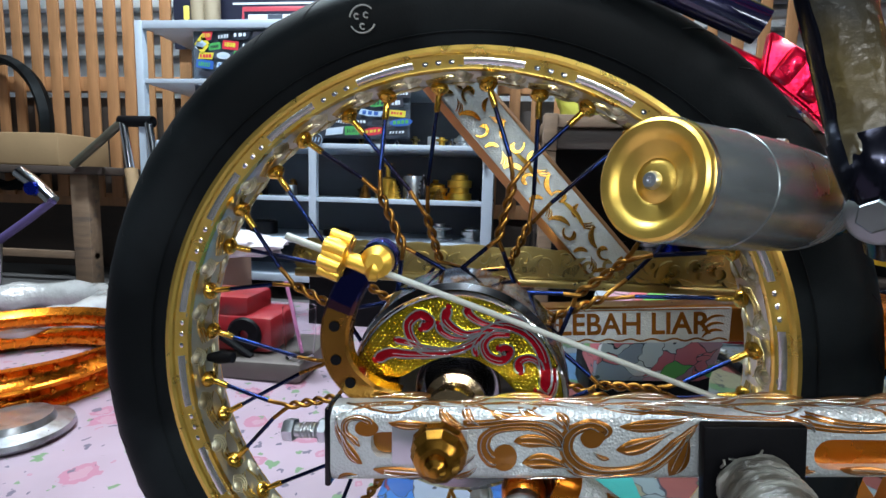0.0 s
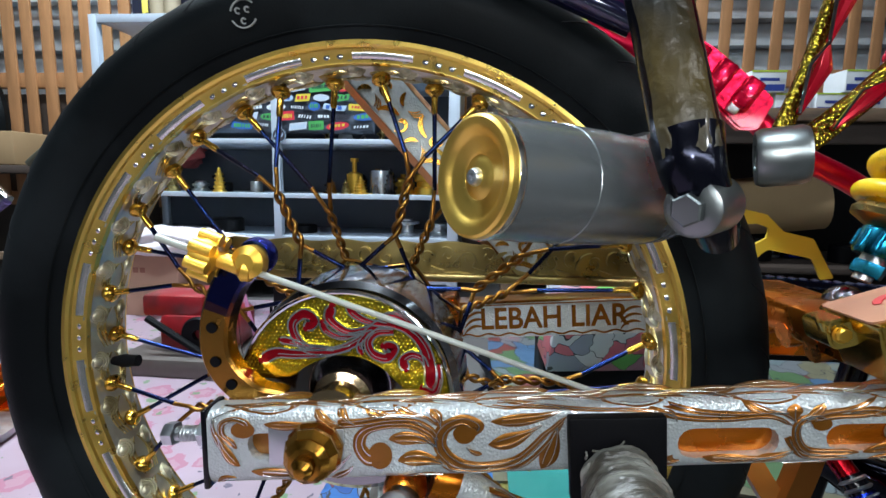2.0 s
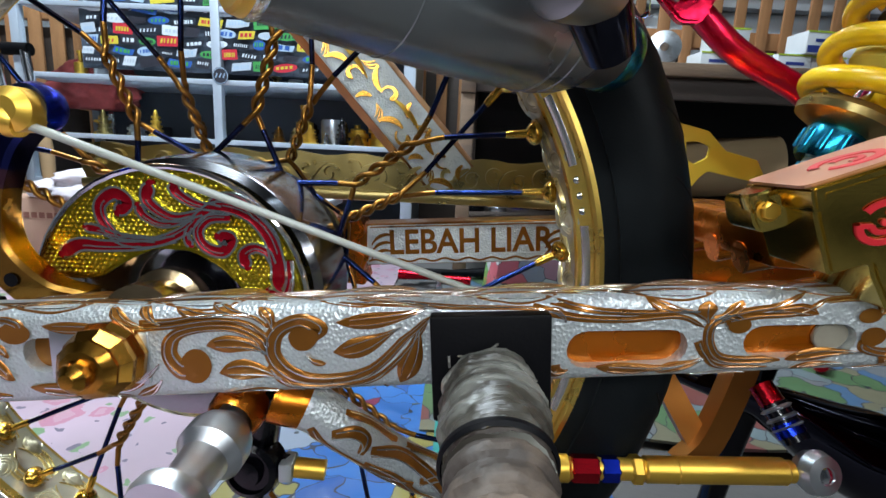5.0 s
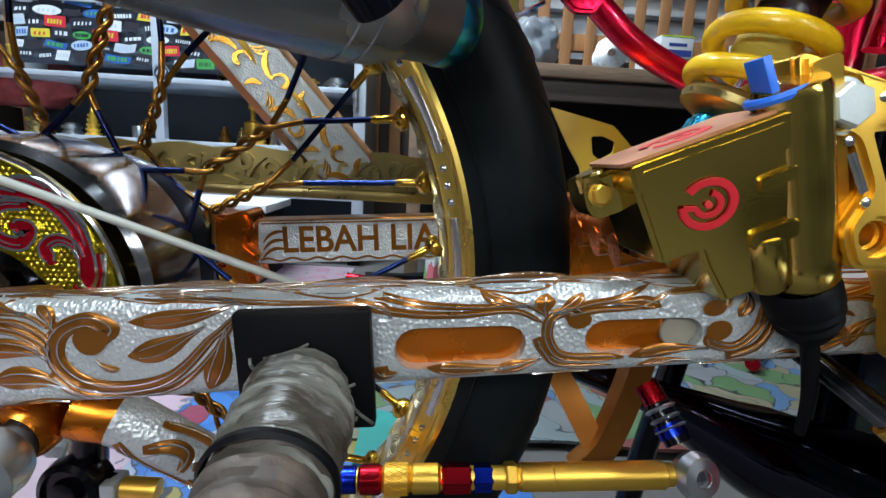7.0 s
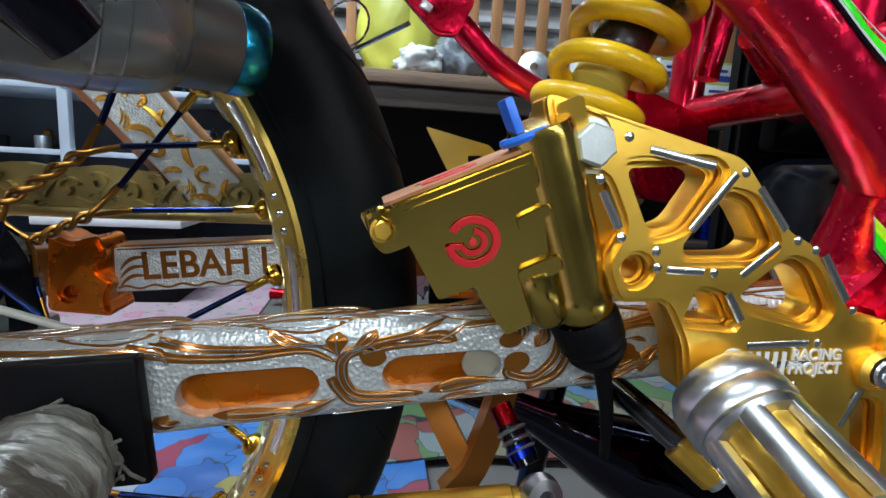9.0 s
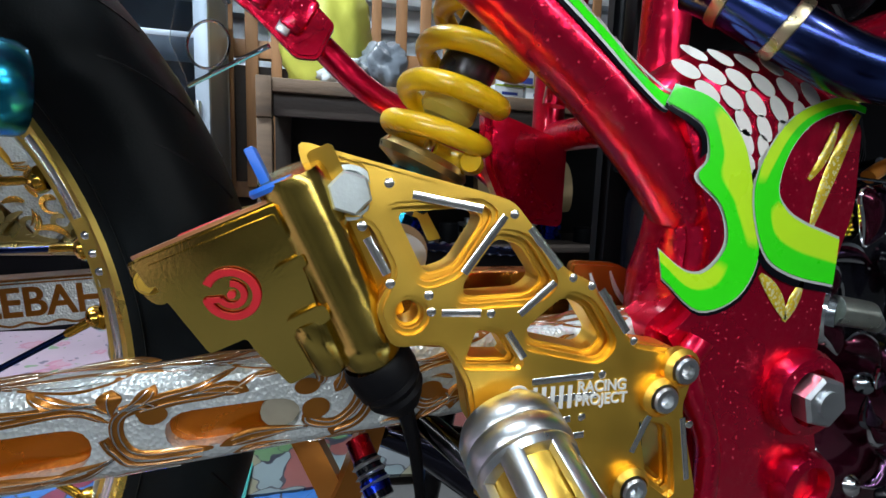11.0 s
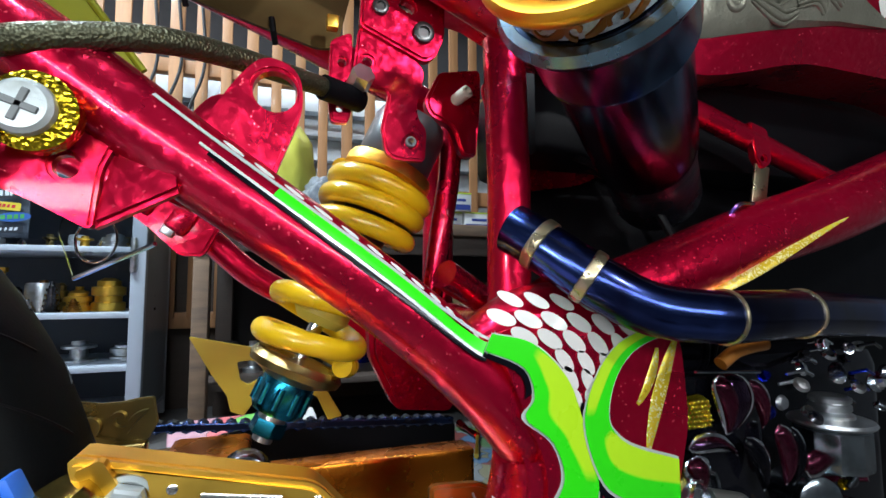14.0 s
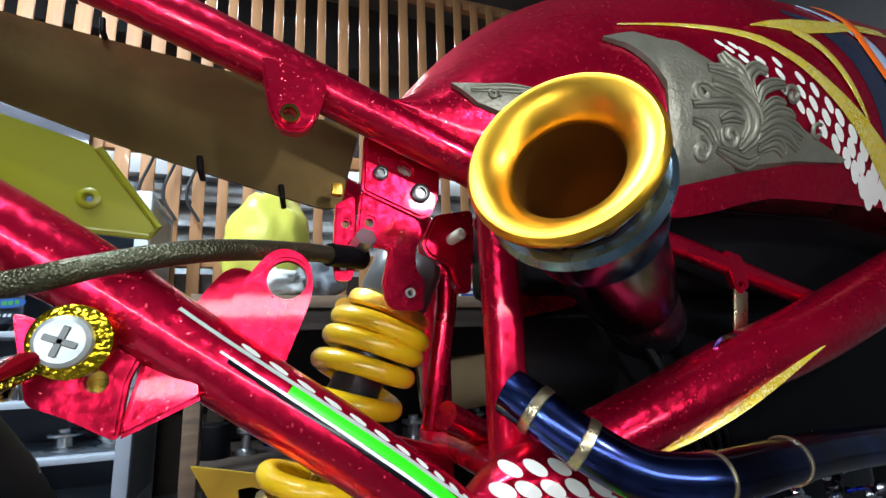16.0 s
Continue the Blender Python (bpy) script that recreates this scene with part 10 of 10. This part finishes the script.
ytp = part("tail_fairing", yt, YELLOW_PL, motorcycle, "yellow plastic tail fairing")
part("fairing_rim", tube([(0.238, 0.346, 0.620), (0.273, 0.350, 0.573), (0.268, 0.350, 0.567), (0.17, 0.341, 0.574)], 0.0022, 8), YELLOW_PL, ytp)
part("screw_boss", lathe([(0.0024, 0), (0.0055, 0.0), (0.0065, 0.001), (0.0050, 0.002), (0.0030, 0.002)], (0.236, 0.345, 0.588), FRONT, 20), YELLOW_PL, ytp)
hs = smooth_line([(0.2482, 0.215, 0.5202), (0.2569, 0.215, 0.5209), (0.2753, 0.214, 0.5257), (0.304, 0.222, 0.534), (0.3265, 0.238, 0.5393), (0.3559, 0.262, 0.5438), (0.3877, 0.284, 0.5452)], 8)
hose = part("braided_hose", tube(hs, 0.0047, 18), HOSE, motorcycle, "steel braided brake hose")
part("hose_end", tube([hs[-6], hs[-3], hs[-1]], 0.0062, 16), BLACK, hose)
part("banjo_fitting", lathe([(0, -0.004), (0.006, -0.004), (0.006, 0.012), (0, 0.012)], (0.3857, 0.2830, 0.5512), Vector((0.2, -1, 0.4)), 6), STEEL, hose)

# clear number-plate holder behind the wheel, with a round hole
hold = lambda u, v, h: Vector((u, 0.4297 - (u - 0.2661) * 0.73 - h, v))
holder = part("clear_holder", plate(rounded([(0.2670, 0.4790), (0.2650, 0.5250), (0.2050, 0.5500), (0.1900, 0.4900), (0.2050, 0.4550)], 0.003), [circle2(0.2214, 0.4834, 0.0165, 32)], hold, 0.003, bevel=0.0004), SMOKE, motorcycle, "smoky clear acrylic holder with a round hole")
part("holder_edge", tube([hold(0.2050, 0.4550, 0.0015), hold(0.2670, 0.4790, 0.0015)], 0.0018, 8), CHROME, holder)
part("hole_rim", tube([hold(0.2214 + 0.0168 * math.cos(a), 0.4834 + 0.0168 * math.sin(a), 0.0015) for a in [6.2832 * i / 40 for i in range(41)]], 0.0010, 8, caps=False), CHROME, holder)

# ---- parts under the swingarm ----
lr = part("link_rod", tube([(0.10, 0.286, 0.1935), (0.326, 0.286, 0.2035)], 0.0062, 18), GOLD, motorcycle, "gold link rod with red and blue fittings")
LD = Vector((0.226, 0, 0.0100)).normalized()
L0 = Vector((0.10, 0.286, 0.1935))
for name, s0, s1, r, m in (("knurled_sleeve", 0.0715, 0.0862, 0.0079, GOLD), ("plain_sleeve", 0.0862, 0.1020, 0.0077, GOLD), ("red_ferrule", 0.1020, 0.1185, 0.0078, RED_FIT), ("blue_ferrule", 0.1185, 0.1300, 0.0074, BLUE_FIT), ("blue_neck", 0.1300, 0.1355, 0.0060, BLUE_FIT), ("gold_hex_collar", 0.1355, 0.1430, 0.0082, GOLD), ("rod_sleeve", 0.1430, 0.2230, 0.0074, GOLD), ("sleeve_ring", 0.1600, 0.1630, 0.0078, GOLD), ("blue_tip", 0.048, 0.059, 0.0070, BLUE_FIT), ("red_tip", 0.059, 0.0715, 0.0077, RED_FIT)):
    part(name, lathe([(r * 0.8, s0), (r, s0 + 0.0015), (r, s1 - 0.0015), (r * 0.8, s1)], L0, LD, 6 if "ferrule" in name or "hex" in name else 22), m, lr)
kn = bmesh.new()
side, up_ = Vector((0, 1, 0)), LD.cross(Vector((0, 1, 0)))
for k in range(20):
    a = 2 * math.pi * k / 20
    for tw in (-1, 1):
        tube([L0 + LD * (0.0728 + 0.0120 * j / 3) + (side * math.cos(a + tw * 0.25 * j) + up_ * math.sin(a + tw * 0.25 * j)) * 0.0079 for j in range(4)], 0.0003, 4, kn)
part("knurling", kn, GOLD, lr)["kind"] = "stuff"
part("rod_end", lathe([(0.005, -0.007), (0.0105, -0.006), (0.0125, 0), (0.0105, 0.006), (0.005, 0.007)], (0.338, 0.284, 0.205), Vector((0.2, -1, 0.3)), 26, close=True), STEEL, lr, "steel rod end")
part("rod_end_ball", lathe([(0.0, -0.008), (0.006, -0.006), (0.007, 0), (0.006, 0.006), (0, 0.008)], (0.338, 0.284, 0.205), Vector((0.2, -1, 0.3)), 20), CHROME, lr)
sw = part("swing_link", tube([(0.326, 0.310, 0.232), (0.334, 0.296, 0.216)], 0.0075, 18), BLACK_GLOSS, motorcycle, "anodised link with a blue collar")
part("red_collar", tube([(0.322, 0.318, 0.240), (0.326, 0.310, 0.232)], 0.0070, 18), RED_FIT, sw)
part("blue_collar", tube([(0.330, 0.303, 0.2235), (0.3325, 0.2985, 0.2185)], 0.0082, 18), BLUE_FIT, sw)
bmx = bmesh.new()
for i in range(3):
    p = Vector((0.327, 0.308, 0.2300)).lerp(Vector((0.331, 0.3015, 0.2220)), i / 2)
    lathe([(0.0075, -0.0012), (0.0092, 0), (0.0075, 0.0012)], p, Vector((0.008, -0.014, -0.016)), 20, bmx)
part("collar_ring", bmx, STEEL, sw)
# forked brace
for ctrl in ([(0.342, 0.365, 0.262), (0.335, 0.362, 0.225), (0.318, 0.356, 0.180), (0.300, 0.352, 0.160)], [(0.270, 0.390, 0.246), (0.290, 0.380, 0.215), (0.312, 0.362, 0.176)]):
    part("forked_brace", tube(smooth_line(ctrl, 6), 0.0115, 4), mat("copper_brace", (0.45, 0.17, 0.035), 0.32, 0.9, var=0.2) if ctrl[0][0] > 0.3 else bpy.data.materials["copper_brace"], motorcycle, "copper-coloured forked brace under the swingarm")
# header pipe low on the far side
hp = smooth_line([(0.30, 0.415, 0.213), (0.372, 0.392, 0.194), (0.445, 0.386, 0.160), (0.530, 0.385, 0.128), (0.64, 0.385, 0.100), (0.78, 0.38, 0.080)], 8)
ex = part("header_pipe", tube(hp, [float(np.interp(p.x, (0.30, 0.372, 0.445, 0.53, 0.78), (0.010, 0.0135, 0.034, 0.046, 0.050))) for p in hp], 28), mat("black_chrome", (0.012, 0.012, 0.03), 0.05, 1.0, var=0.3, coat=0.5), motorcycle, "black chrome exhaust pipe")
# bronze pivot parts between tyre and caliper
bmx = box((0.285, 0.270, 0.322), (0.335, 0.420, 0.345), 0.004)
part("arm_bridge", bmx, ORANGE, motorcycle, "orange anodised swingarm bridge")
bmx = bmesh.new()
for i in range(3):
    tube([(0.286, 0.30 + 0.03 * i, 0.322), (0.322, 0.30 + 0.03 * i, 0.330)], 0.009, 12, bmx)
part("bridge_rib", bmx, ORANGE, motorcycle)
# engraved front end of the arm, beside the pivot plate
cheek = part("arm_cheek", plate(rounded([(0.4180, 0.3540), (0.4450, 0.3525), (0.4640, 0.3410), (0.4660, 0.3240), (0.4500, 0.3080), (0.4300, 0.3120), (0.4215, 0.3350)], 0.005, 4), [], lambda u, v, h: Vector((u, 0.266 - h, v)), 0.006, bevel=0.0015), BRONZE, motorcycle, "bronze front end of the swingarm with silver scrolls")
bmx = bmesh.new()
pc = lambda u, v, h: Vector((u, 0.260 - h, v))
for p, q, bd, w in (((0.4560, 0.3200), (0.4290, 0.3480), 0.25, 0.0062), ((0.4600, 0.3260), (0.4400, 0.3490), 0.22, 0.0050), ((0.4620, 0.3330), (0.4510, 0.3470), 0.25, 0.0044), ((0.4520, 0.3150), (0.4270, 0.3300), -0.30, 0.0056), ((0.4480, 0.3110), (0.4320, 0.3170), -0.25, 0.0044)):
    ribbon(bmx, bow(p, q, bd, 16), leaf_w(16, w * 0.55), pc, 0.0008)
ribbon(bmx, scroll_line(0.4400, 0.3330, 0.0010, 0.0060, 0.5, 0.8, 20), taper_w(20, 0.0040, 0.0016), pc, 0.0011)
pieces("cheek_scroll", bmx, SILVER_PEB, cheek)
part("inner_panel", box((0.295, 0.40, 0.283), (0.50, 0.425, 0.322), 0.003), ORANGE, motorcycle, "orange anodised inner arm panel")

# ---- engine, dark, with chrome and enamelled covers ----
def build_engine():
    en = part("engine", box((0.560, 0.315, 0.12), (0.85, 0.44, 0.40), 0.02), BLACK_GLOSS, motorcycle, "dark engine with chrome and enamelled covers")
    rng = random.Random(12)
    wine = mat("wine_enamel", (0.11, 0.012, 0.035), 0.12, 0.8, var=0.4, scale=60, coat=0.5)
    sooty = mat("blued_steel", (0.42, 0.48, 0.52), 0.20, 1.0, var=0.35, scale=60, dirt=(0.05, 0.05, 0.05), dirt_at=0.60)

    def dome_leaf(c, ang, length, wide, m, bend=0.12, rise=0.006, edge=CHROME, sides=(1,)):
        """A domed teardrop leaf with a bright bead along its edge."""
        c = Vector(c)
        ex, ez = Vector((math.cos(ang), 0, math.sin(ang))), Vector((-math.sin(ang), 0, math.cos(ang)))
        bm = bmesh.new()
        grid = []
        for i in range(15):
            u = i / 14
            w = wide * 0.5 * max(0.02, math.sin(math.pi * u ** 0.62)) ** 0.8
            mid = c + ex * (u * length) + ez * (bend * length * math.sin(math.pi * u))
            row = []
            for k in range(9):
                v = -1 + k / 4
                row.append(bm.verts.new(mid + ez * (w * v) + Vector((0, -rise * math.sqrt(max(0, 1 - v * v)) * math.sin(math.pi * u) ** 0.5, 0))))
            grid.append(row)
        for p, q in zip(grid, grid[1:]):
            for k in range(8):
                bm.faces.new((p[k], q[k], q[k + 1], p[k + 1]))
        bmesh.ops.solidify(bm, geom=bm.faces[:], thickness=0.0015)
        lines = [[row[8 if sd > 0 else 0].co + Vector((0, -0.0006, 0)) for row in grid] for sd in sides]
        bmesh.ops.recalc_face_normals(bm, faces=bm.faces[:])
        leaf = part("cover_leaf", bm, m, en, "", 60)
        for ln in lines:
            part("leaf_bead", tube(ln, [0.0005 + 0.0017 * math.sin(math.pi * i / 14) for i in range(15)], 8), edge, leaf)

    # beaded cylinder base and the enamel round it
    part("cylinder_base", box((0.548, 0.262, 0.300), (0.640, 0.320, 0.400), 0.010), BLACK_GLOSS, en, "black cylinder base with gold beading and wine leaves")
    part("beaded_pad", plate(rounded([(0.5645, 0.3843), (0.5804, 0.3860), (0.5868, 0.3820), (0.5880, 0.3669), (0.5649, 0.3663)], 0.004, 3), [], lambda u, v, h: Vector((u, 0.262 - h, v)), 0.008, bevel=0.003), GOLD_GROUND, en, "gold beaded pad")
    part("pad_beading", bead_field([(0.5645, 0.3843), (0.5804, 0.3860), (0.5868, 0.3820), (0.5880, 0.3669), (0.5649, 0.3663)], lambda u, v, h: Vector((u, 0.254 - h, v)), 0.0030, 0.0011, 0.0020), GOLD_BEAD, en, "gold beads", 60)["kind"] = "stuff"
    part("beaded_patch", plate(rounded([(0.5660, 0.3469), (0.5717, 0.3496), (0.5752, 0.3383), (0.5721, 0.3291), (0.5624, 0.3285), (0.5598, 0.3396)], 0.003, 3), [], lambda u, v, h: Vector((u, 0.262 - h, v)), 0.006, bevel=0.002), DARK_BEADED, en)
    part("base_lip", tube([(0.5707, 0.250, 0.3998), (0.6194, 0.250, 0.3970)], 0.0009, 8), sooty, en)
    for c, ang, length, wide, m, sides in (((0.6045, 0.256, 0.3970), -1.75, 0.036, 0.024, PLUM_CHROME, (1,)), ((0.5936, 0.256, 0.3956), -1.45, 0.034, 0.016, wine, (1, -1)), ((0.6182, 0.256, 0.3917), -1.30, 0.030, 0.010, wine, (1,)), ((0.5690, 0.256, 0.3571), -0.15, 0.036, 0.008, PLUM_CHROME, (1, -1)), ((0.5730, 0.256, 0.3607), -0.35, 0.034, 0.006, wine, (1,)), ((0.5691, 0.256, 0.3507), -1.10, 0.020, 0.014, wine, (1, -1)), ((0.6400, 0.256, 0.3635), -1.50, 0.036, 0.014, wine, (1,)), ((0.6498, 0.256, 0.3612), -1.60, 0.034, 0.010, BLACK_GLOSS, (1,)), ((0.6121, 0.256, 0.3583), -1.20, 0.034, 0.012, BLACK_GLOSS, (1,)), ((0.5717, 0.256, 0.3223), -0.90, 0.030, 0.014, wine, (1, -1)), ((0.5954, 0.256, 0.3066), -0.50, 0.034, 0.014, wine, (1,)), ((0.6271, 0.256, 0.2994), -1.00, 0.034, 0.016, wine, (1,)), ((0.6603, 0.256, 0.3341), 0.15, 0.026, 0.014, wine, (-1,))):
        dome_leaf(c, ang, length, wide, m, sides=sides)
    # chrome boss with its shaft, then the lever lug
    part("boss", lathe([(0.0, -0.004), (0.009, -0.004), (0.0105, 0.0), (0.0175, 0.002), (0.0190, 0.005), (0.0190, 0.02)], (0.5813, 0.256, 0.3245), Vector((-0.45, 1, 0.0)), 36), sooty, en)
    part("boss_ring", lathe([(0.0165, -0.0012), (0.0185, -0.0020), (0.0198, 0.0008), (0.0190, 0.003)], (0.5813, 0.256, 0.3245), Vector((-0.45, 1, 0.0)), 40, close=True), CHROME, en)
    part("shaft", tube([(0.5784, 0.252, 0.3268), (0.5950, 0.247, 0.3246), (0.6076, 0.250, 0.3180)], [0.0085, 0.0080, 0.0050], 24), mat("pale_steel", (0.40, 0.43, 0.38), 0.3, 0.9, var=0.2, scale=60), en)
    part("lever", tube([(0.6076, 0.250, 0.3180), (0.6285, 0.252, 0.3126), (0.6401, 0.250, 0.2995)], [0.0050, 0.0070, 0.0085], 18, flat=0.6), sooty, en)
    part("lever_ring", lathe([(0.0050, -0.004), (0.0115, -0.005), (0.0135, -0.001), (0.0135, 0.005), (0.0110, 0.008), (0.0050, 0.008)], (0.6401, 0.250, 0.2995), Vector((-0.35, -1, 0.12)), 36, close=True), sooty, en, "blued steel lever ring")
    part("ring_pin", lathe([(0.0, 0.0045), (0.003, 0.004), (0.0046, 0.002), (0.0048, -0.006)], (0.6401, 0.250, 0.2995), Vector((-0.35, -1, 0.12)), 20), BLACK_GLOSS, en)
    # capped sensor body with its stepped neck
    cs = part("capped_sensor", lathe([(0.0, 0.0), (0.0215, 0.0), (0.0225, 0.002), (0.0225, 0.026), (0.0205, 0.0285), (0, 0.0285)], (0.7149, 0.275, 0.3241), (0, 0, 1), 10), sooty, en, "steel capped sensor", 30)
    part("sensor_flange", lathe([(0.0, 0.0285), (0.0245, 0.0285), (0.0258, 0.0300), (0.0245, 0.0320), (0.0160, 0.0335), (0, 0.0335)], (0.7149, 0.275, 0.3241), (0, 0, 1), 40), STEEL, cs)
    part("sensor_neck", lathe([(0.0, 0.0480), (0.0105, 0.0480), (0.0125, 0.0465), (0.0125, 0.0440), (0.0110, 0.0430), (0.0125, 0.0415), (0.0125, 0.0385), (0.0110, 0.0375), (0.0140, 0.0355), (0.0140, 0.0335)], (0.7149, 0.275, 0.3241), (0, 0, 1), 36), STEEL, cs)
    part("side_boss", lathe([(0.0, 0.0), (0.012, 0.0), (0.0150, 0.002), (0.0155, 0.006), (0.0155, 0.03)], (0.6844, 0.262, 0.3082), Vector((0.25, 1, 0)), 32), sooty, en)
    beads = bmesh.new()
    q0, q1 = Vector((0.6621, 0.250, 0.3002)), Vector((0.6567, 0.250, 0.2732))
    for i in range(18):
        for j in range(2):
            lathe([(0.0013, 0), (0.0010, 0.0008), (0, 0.0012)], q0.lerp(q1, i / 17) + Vector((0.0026 * j, 0, 0)), FRONT, 8, beads)
    part("bead_row", beads, GOLD, en)["kind"] = "stuff"
    for p, q, r in (((0.7078, 0.265, 0.2582), (0.7457, 0.265, 0.2762), 0.0050), ((0.6956, 0.265, 0.2600), (0.6990, 0.265, 0.2773), 0.0040), ((0.7121, 0.265, 0.3138), (0.7291, 0.265, 0.3258), 0.0015), ((0.7189, 0.265, 0.2650), (0.7471, 0.265, 0.2649), 0.0040)):
        part("engine_rod", tube([p, q], r, 14), sooty, en)
    part("amber_hose", tube(smooth_line([(0.6027, 0.262, 0.4009), (0.6140, 0.262, 0.4072), (0.6279, 0.262, 0.4103), (0.6399, 0.262, 0.4116)], 6), 0.0042, 12), mat("amber_hose", (0.42, 0.15, 0.02), 0.35, 0.2, var=0.2), en)
    # small bright parts added at random to give glints in the shadow above
    for i in range(34):
        x, y, z = rng.uniform(0.645, 0.75), rng.uniform(0.255, 0.275), rng.uniform(0.362, 0.425)
        bc = bmesh.new()
        if i % 3 == 0:
            tube([(x - 0.012, y, z), (x, y - 0.003, z + 0.002), (x + 0.012, y, z - 0.002)], 0.0012, 8, bc)
        elif i % 3 == 1:
            lathe([(0.0045, 0.0), (0.0050, 0.001), (0.0036, 0.003), (0, 0.0036)], (x, y, z), Vector((rng.uniform(-0.6, 0.3), -1, rng.uniform(0, 0.9))), 14, bc)
        else:
            hex_bolt((x, y, z), Vector((rng.uniform(-0.6, 0.2), -0.8, rng.uniform(0.2, 1.0))), 0.0030, 0.005, bc)
        part("glint_fitting", bc, (CHROME, STEEL, DARK_CHROME, CHROME, BLUE_FIT)[i % 5], en)
    for i in range(70):
        x, z = rng.uniform(0.60, 0.80), rng.uniform(0.15, 0.43)
        if x < 0.70 and 0.285 < z < 0.405:
            continue
        y = rng.uniform(0.262, 0.290)
        bc = bmesh.new()
        k = rng.random()
        if k < 0.4:
            hex_bolt((x, y, z), Vector((rng.uniform(-0.6, 0.2), -1, rng.uniform(-0.2, 0.6))), rng.uniform(0.002, 0.0042), rng.uniform(0.004, 0.008), bc)
        elif k < 0.75:
            tube([(x, y + 0.03, z), (x + rng.uniform(-0.02, 0.02), y, z + rng.uniform(-0.01, 0.02))], rng.uniform(0.0015, 0.0035), 12, bc)
        else:
            lathe([(0.002, 0), (0.006, 0.001), (0.007, 0.003), (0.004, 0.006), (0, 0.007)], (x, y, z), Vector((rng.uniform(-0.5, 0.2), -1, 0.3)), 18, bc)
        part("engine_fitting", bc, (CHROME, sooty, BLACK_GLOSS, DARK_CHROME, GOLD_BEADED, CHROME, wine)[i % 7], en)
    for i in range(9):
        a = 0.6 + 0.55 * i
        dome_leaf((0.635 + 0.012 * (i % 3) + 0.010 * (i // 3), 0.262, 0.272 - 0.024 * (i // 3) - 0.006 * (i % 3)), a, 0.026, 0.011, wine if i % 3 else PLUM_CHROME, 0.25, 0.005, DARK_CHROME if i % 2 else CHROME)
    for i in range(9):
        dome_leaf((0.700 + 0.022 * (i % 3), 0.270, 0.270 - 0.04 * (i // 3)), 2.2 + 0.7 * i, 0.030, 0.013, (wine, DARK_CHROME, BLACK_GLOSS)[i % 3], 0.25, 0.006, DARK_CHROME)
    part("clutch_cover", lathe([(0.0, 0.0), (0.03, 0.001), (0.052, 0.006), (0.058, 0.014), (0.058, 0.05)], (0.672, 0.272, 0.225), (0, 1, 0), 48), wine, en, "dark enamelled clutch cover")
    for i in range(5):
        y = 0.27 + 0.02 * i
        ln = smooth_line([(0.52 + 0.02 * i, y + 0.06, 0.55), (0.56 + 0.02 * i, y, 0.50), (0.60 + 0.03 * i, y, 0.42), (0.64 + 0.02 * i, y + 0.05, 0.36)], 6)
        part("control_cable", tube(ln, 0.0026, 8), BLACK, en)
    part("foil_tag", box((0.643, 0.266, 0.498), (0.656, 0.268, 0.528), 0.0008, turn=Euler((0, 0.2, 0)).to_matrix()), WELD, en)
    # black sheets added so the space behind tank and engine stays dark
    part("dark_sheet", box((0.50, 0.345, 0.40), (1.05, 0.36, 0.68), 0.004), BLACK, en, "black sheet added for the dark space behind tank and engine")
    part("far_black_panel", box((0.55, 0.44, 0.05), (1.1, 0.47, 0.62), 0.02), BLACK, en, "plain black panel closing the far side of the engine bay")


build_engine()
part("centre_stand_leg", tube([(0.42, 0.44, 0.27), (0.40, 0.46, 0.10), (0.39, 0.47, 0.002)], 0.011, 16), BLACK_GLOSS, motorcycle, "black stand leg")
part("centre_stand_leg", tube([(0.62, 0.40, 0.14), (0.63, 0.46, 0.06), (0.64, 0.50, 0.002)], 0.011, 16), BLACK_GLOSS, motorcycle)
# black backdrop added to darken the gap behind the chain
part("chain_backdrop", plate(rounded([(0.30, 0.245), (0.30, 0.322), (0.36, 0.330), (0.52, 0.322), (0.52, 0.245)], 0.01), [], lambda u, v, h: Vector((u, 0.505 - h, v)), 0.006, bevel=0.001), BLACK, motorcycle, "black sheet added to keep the gap behind the drive chain dark")
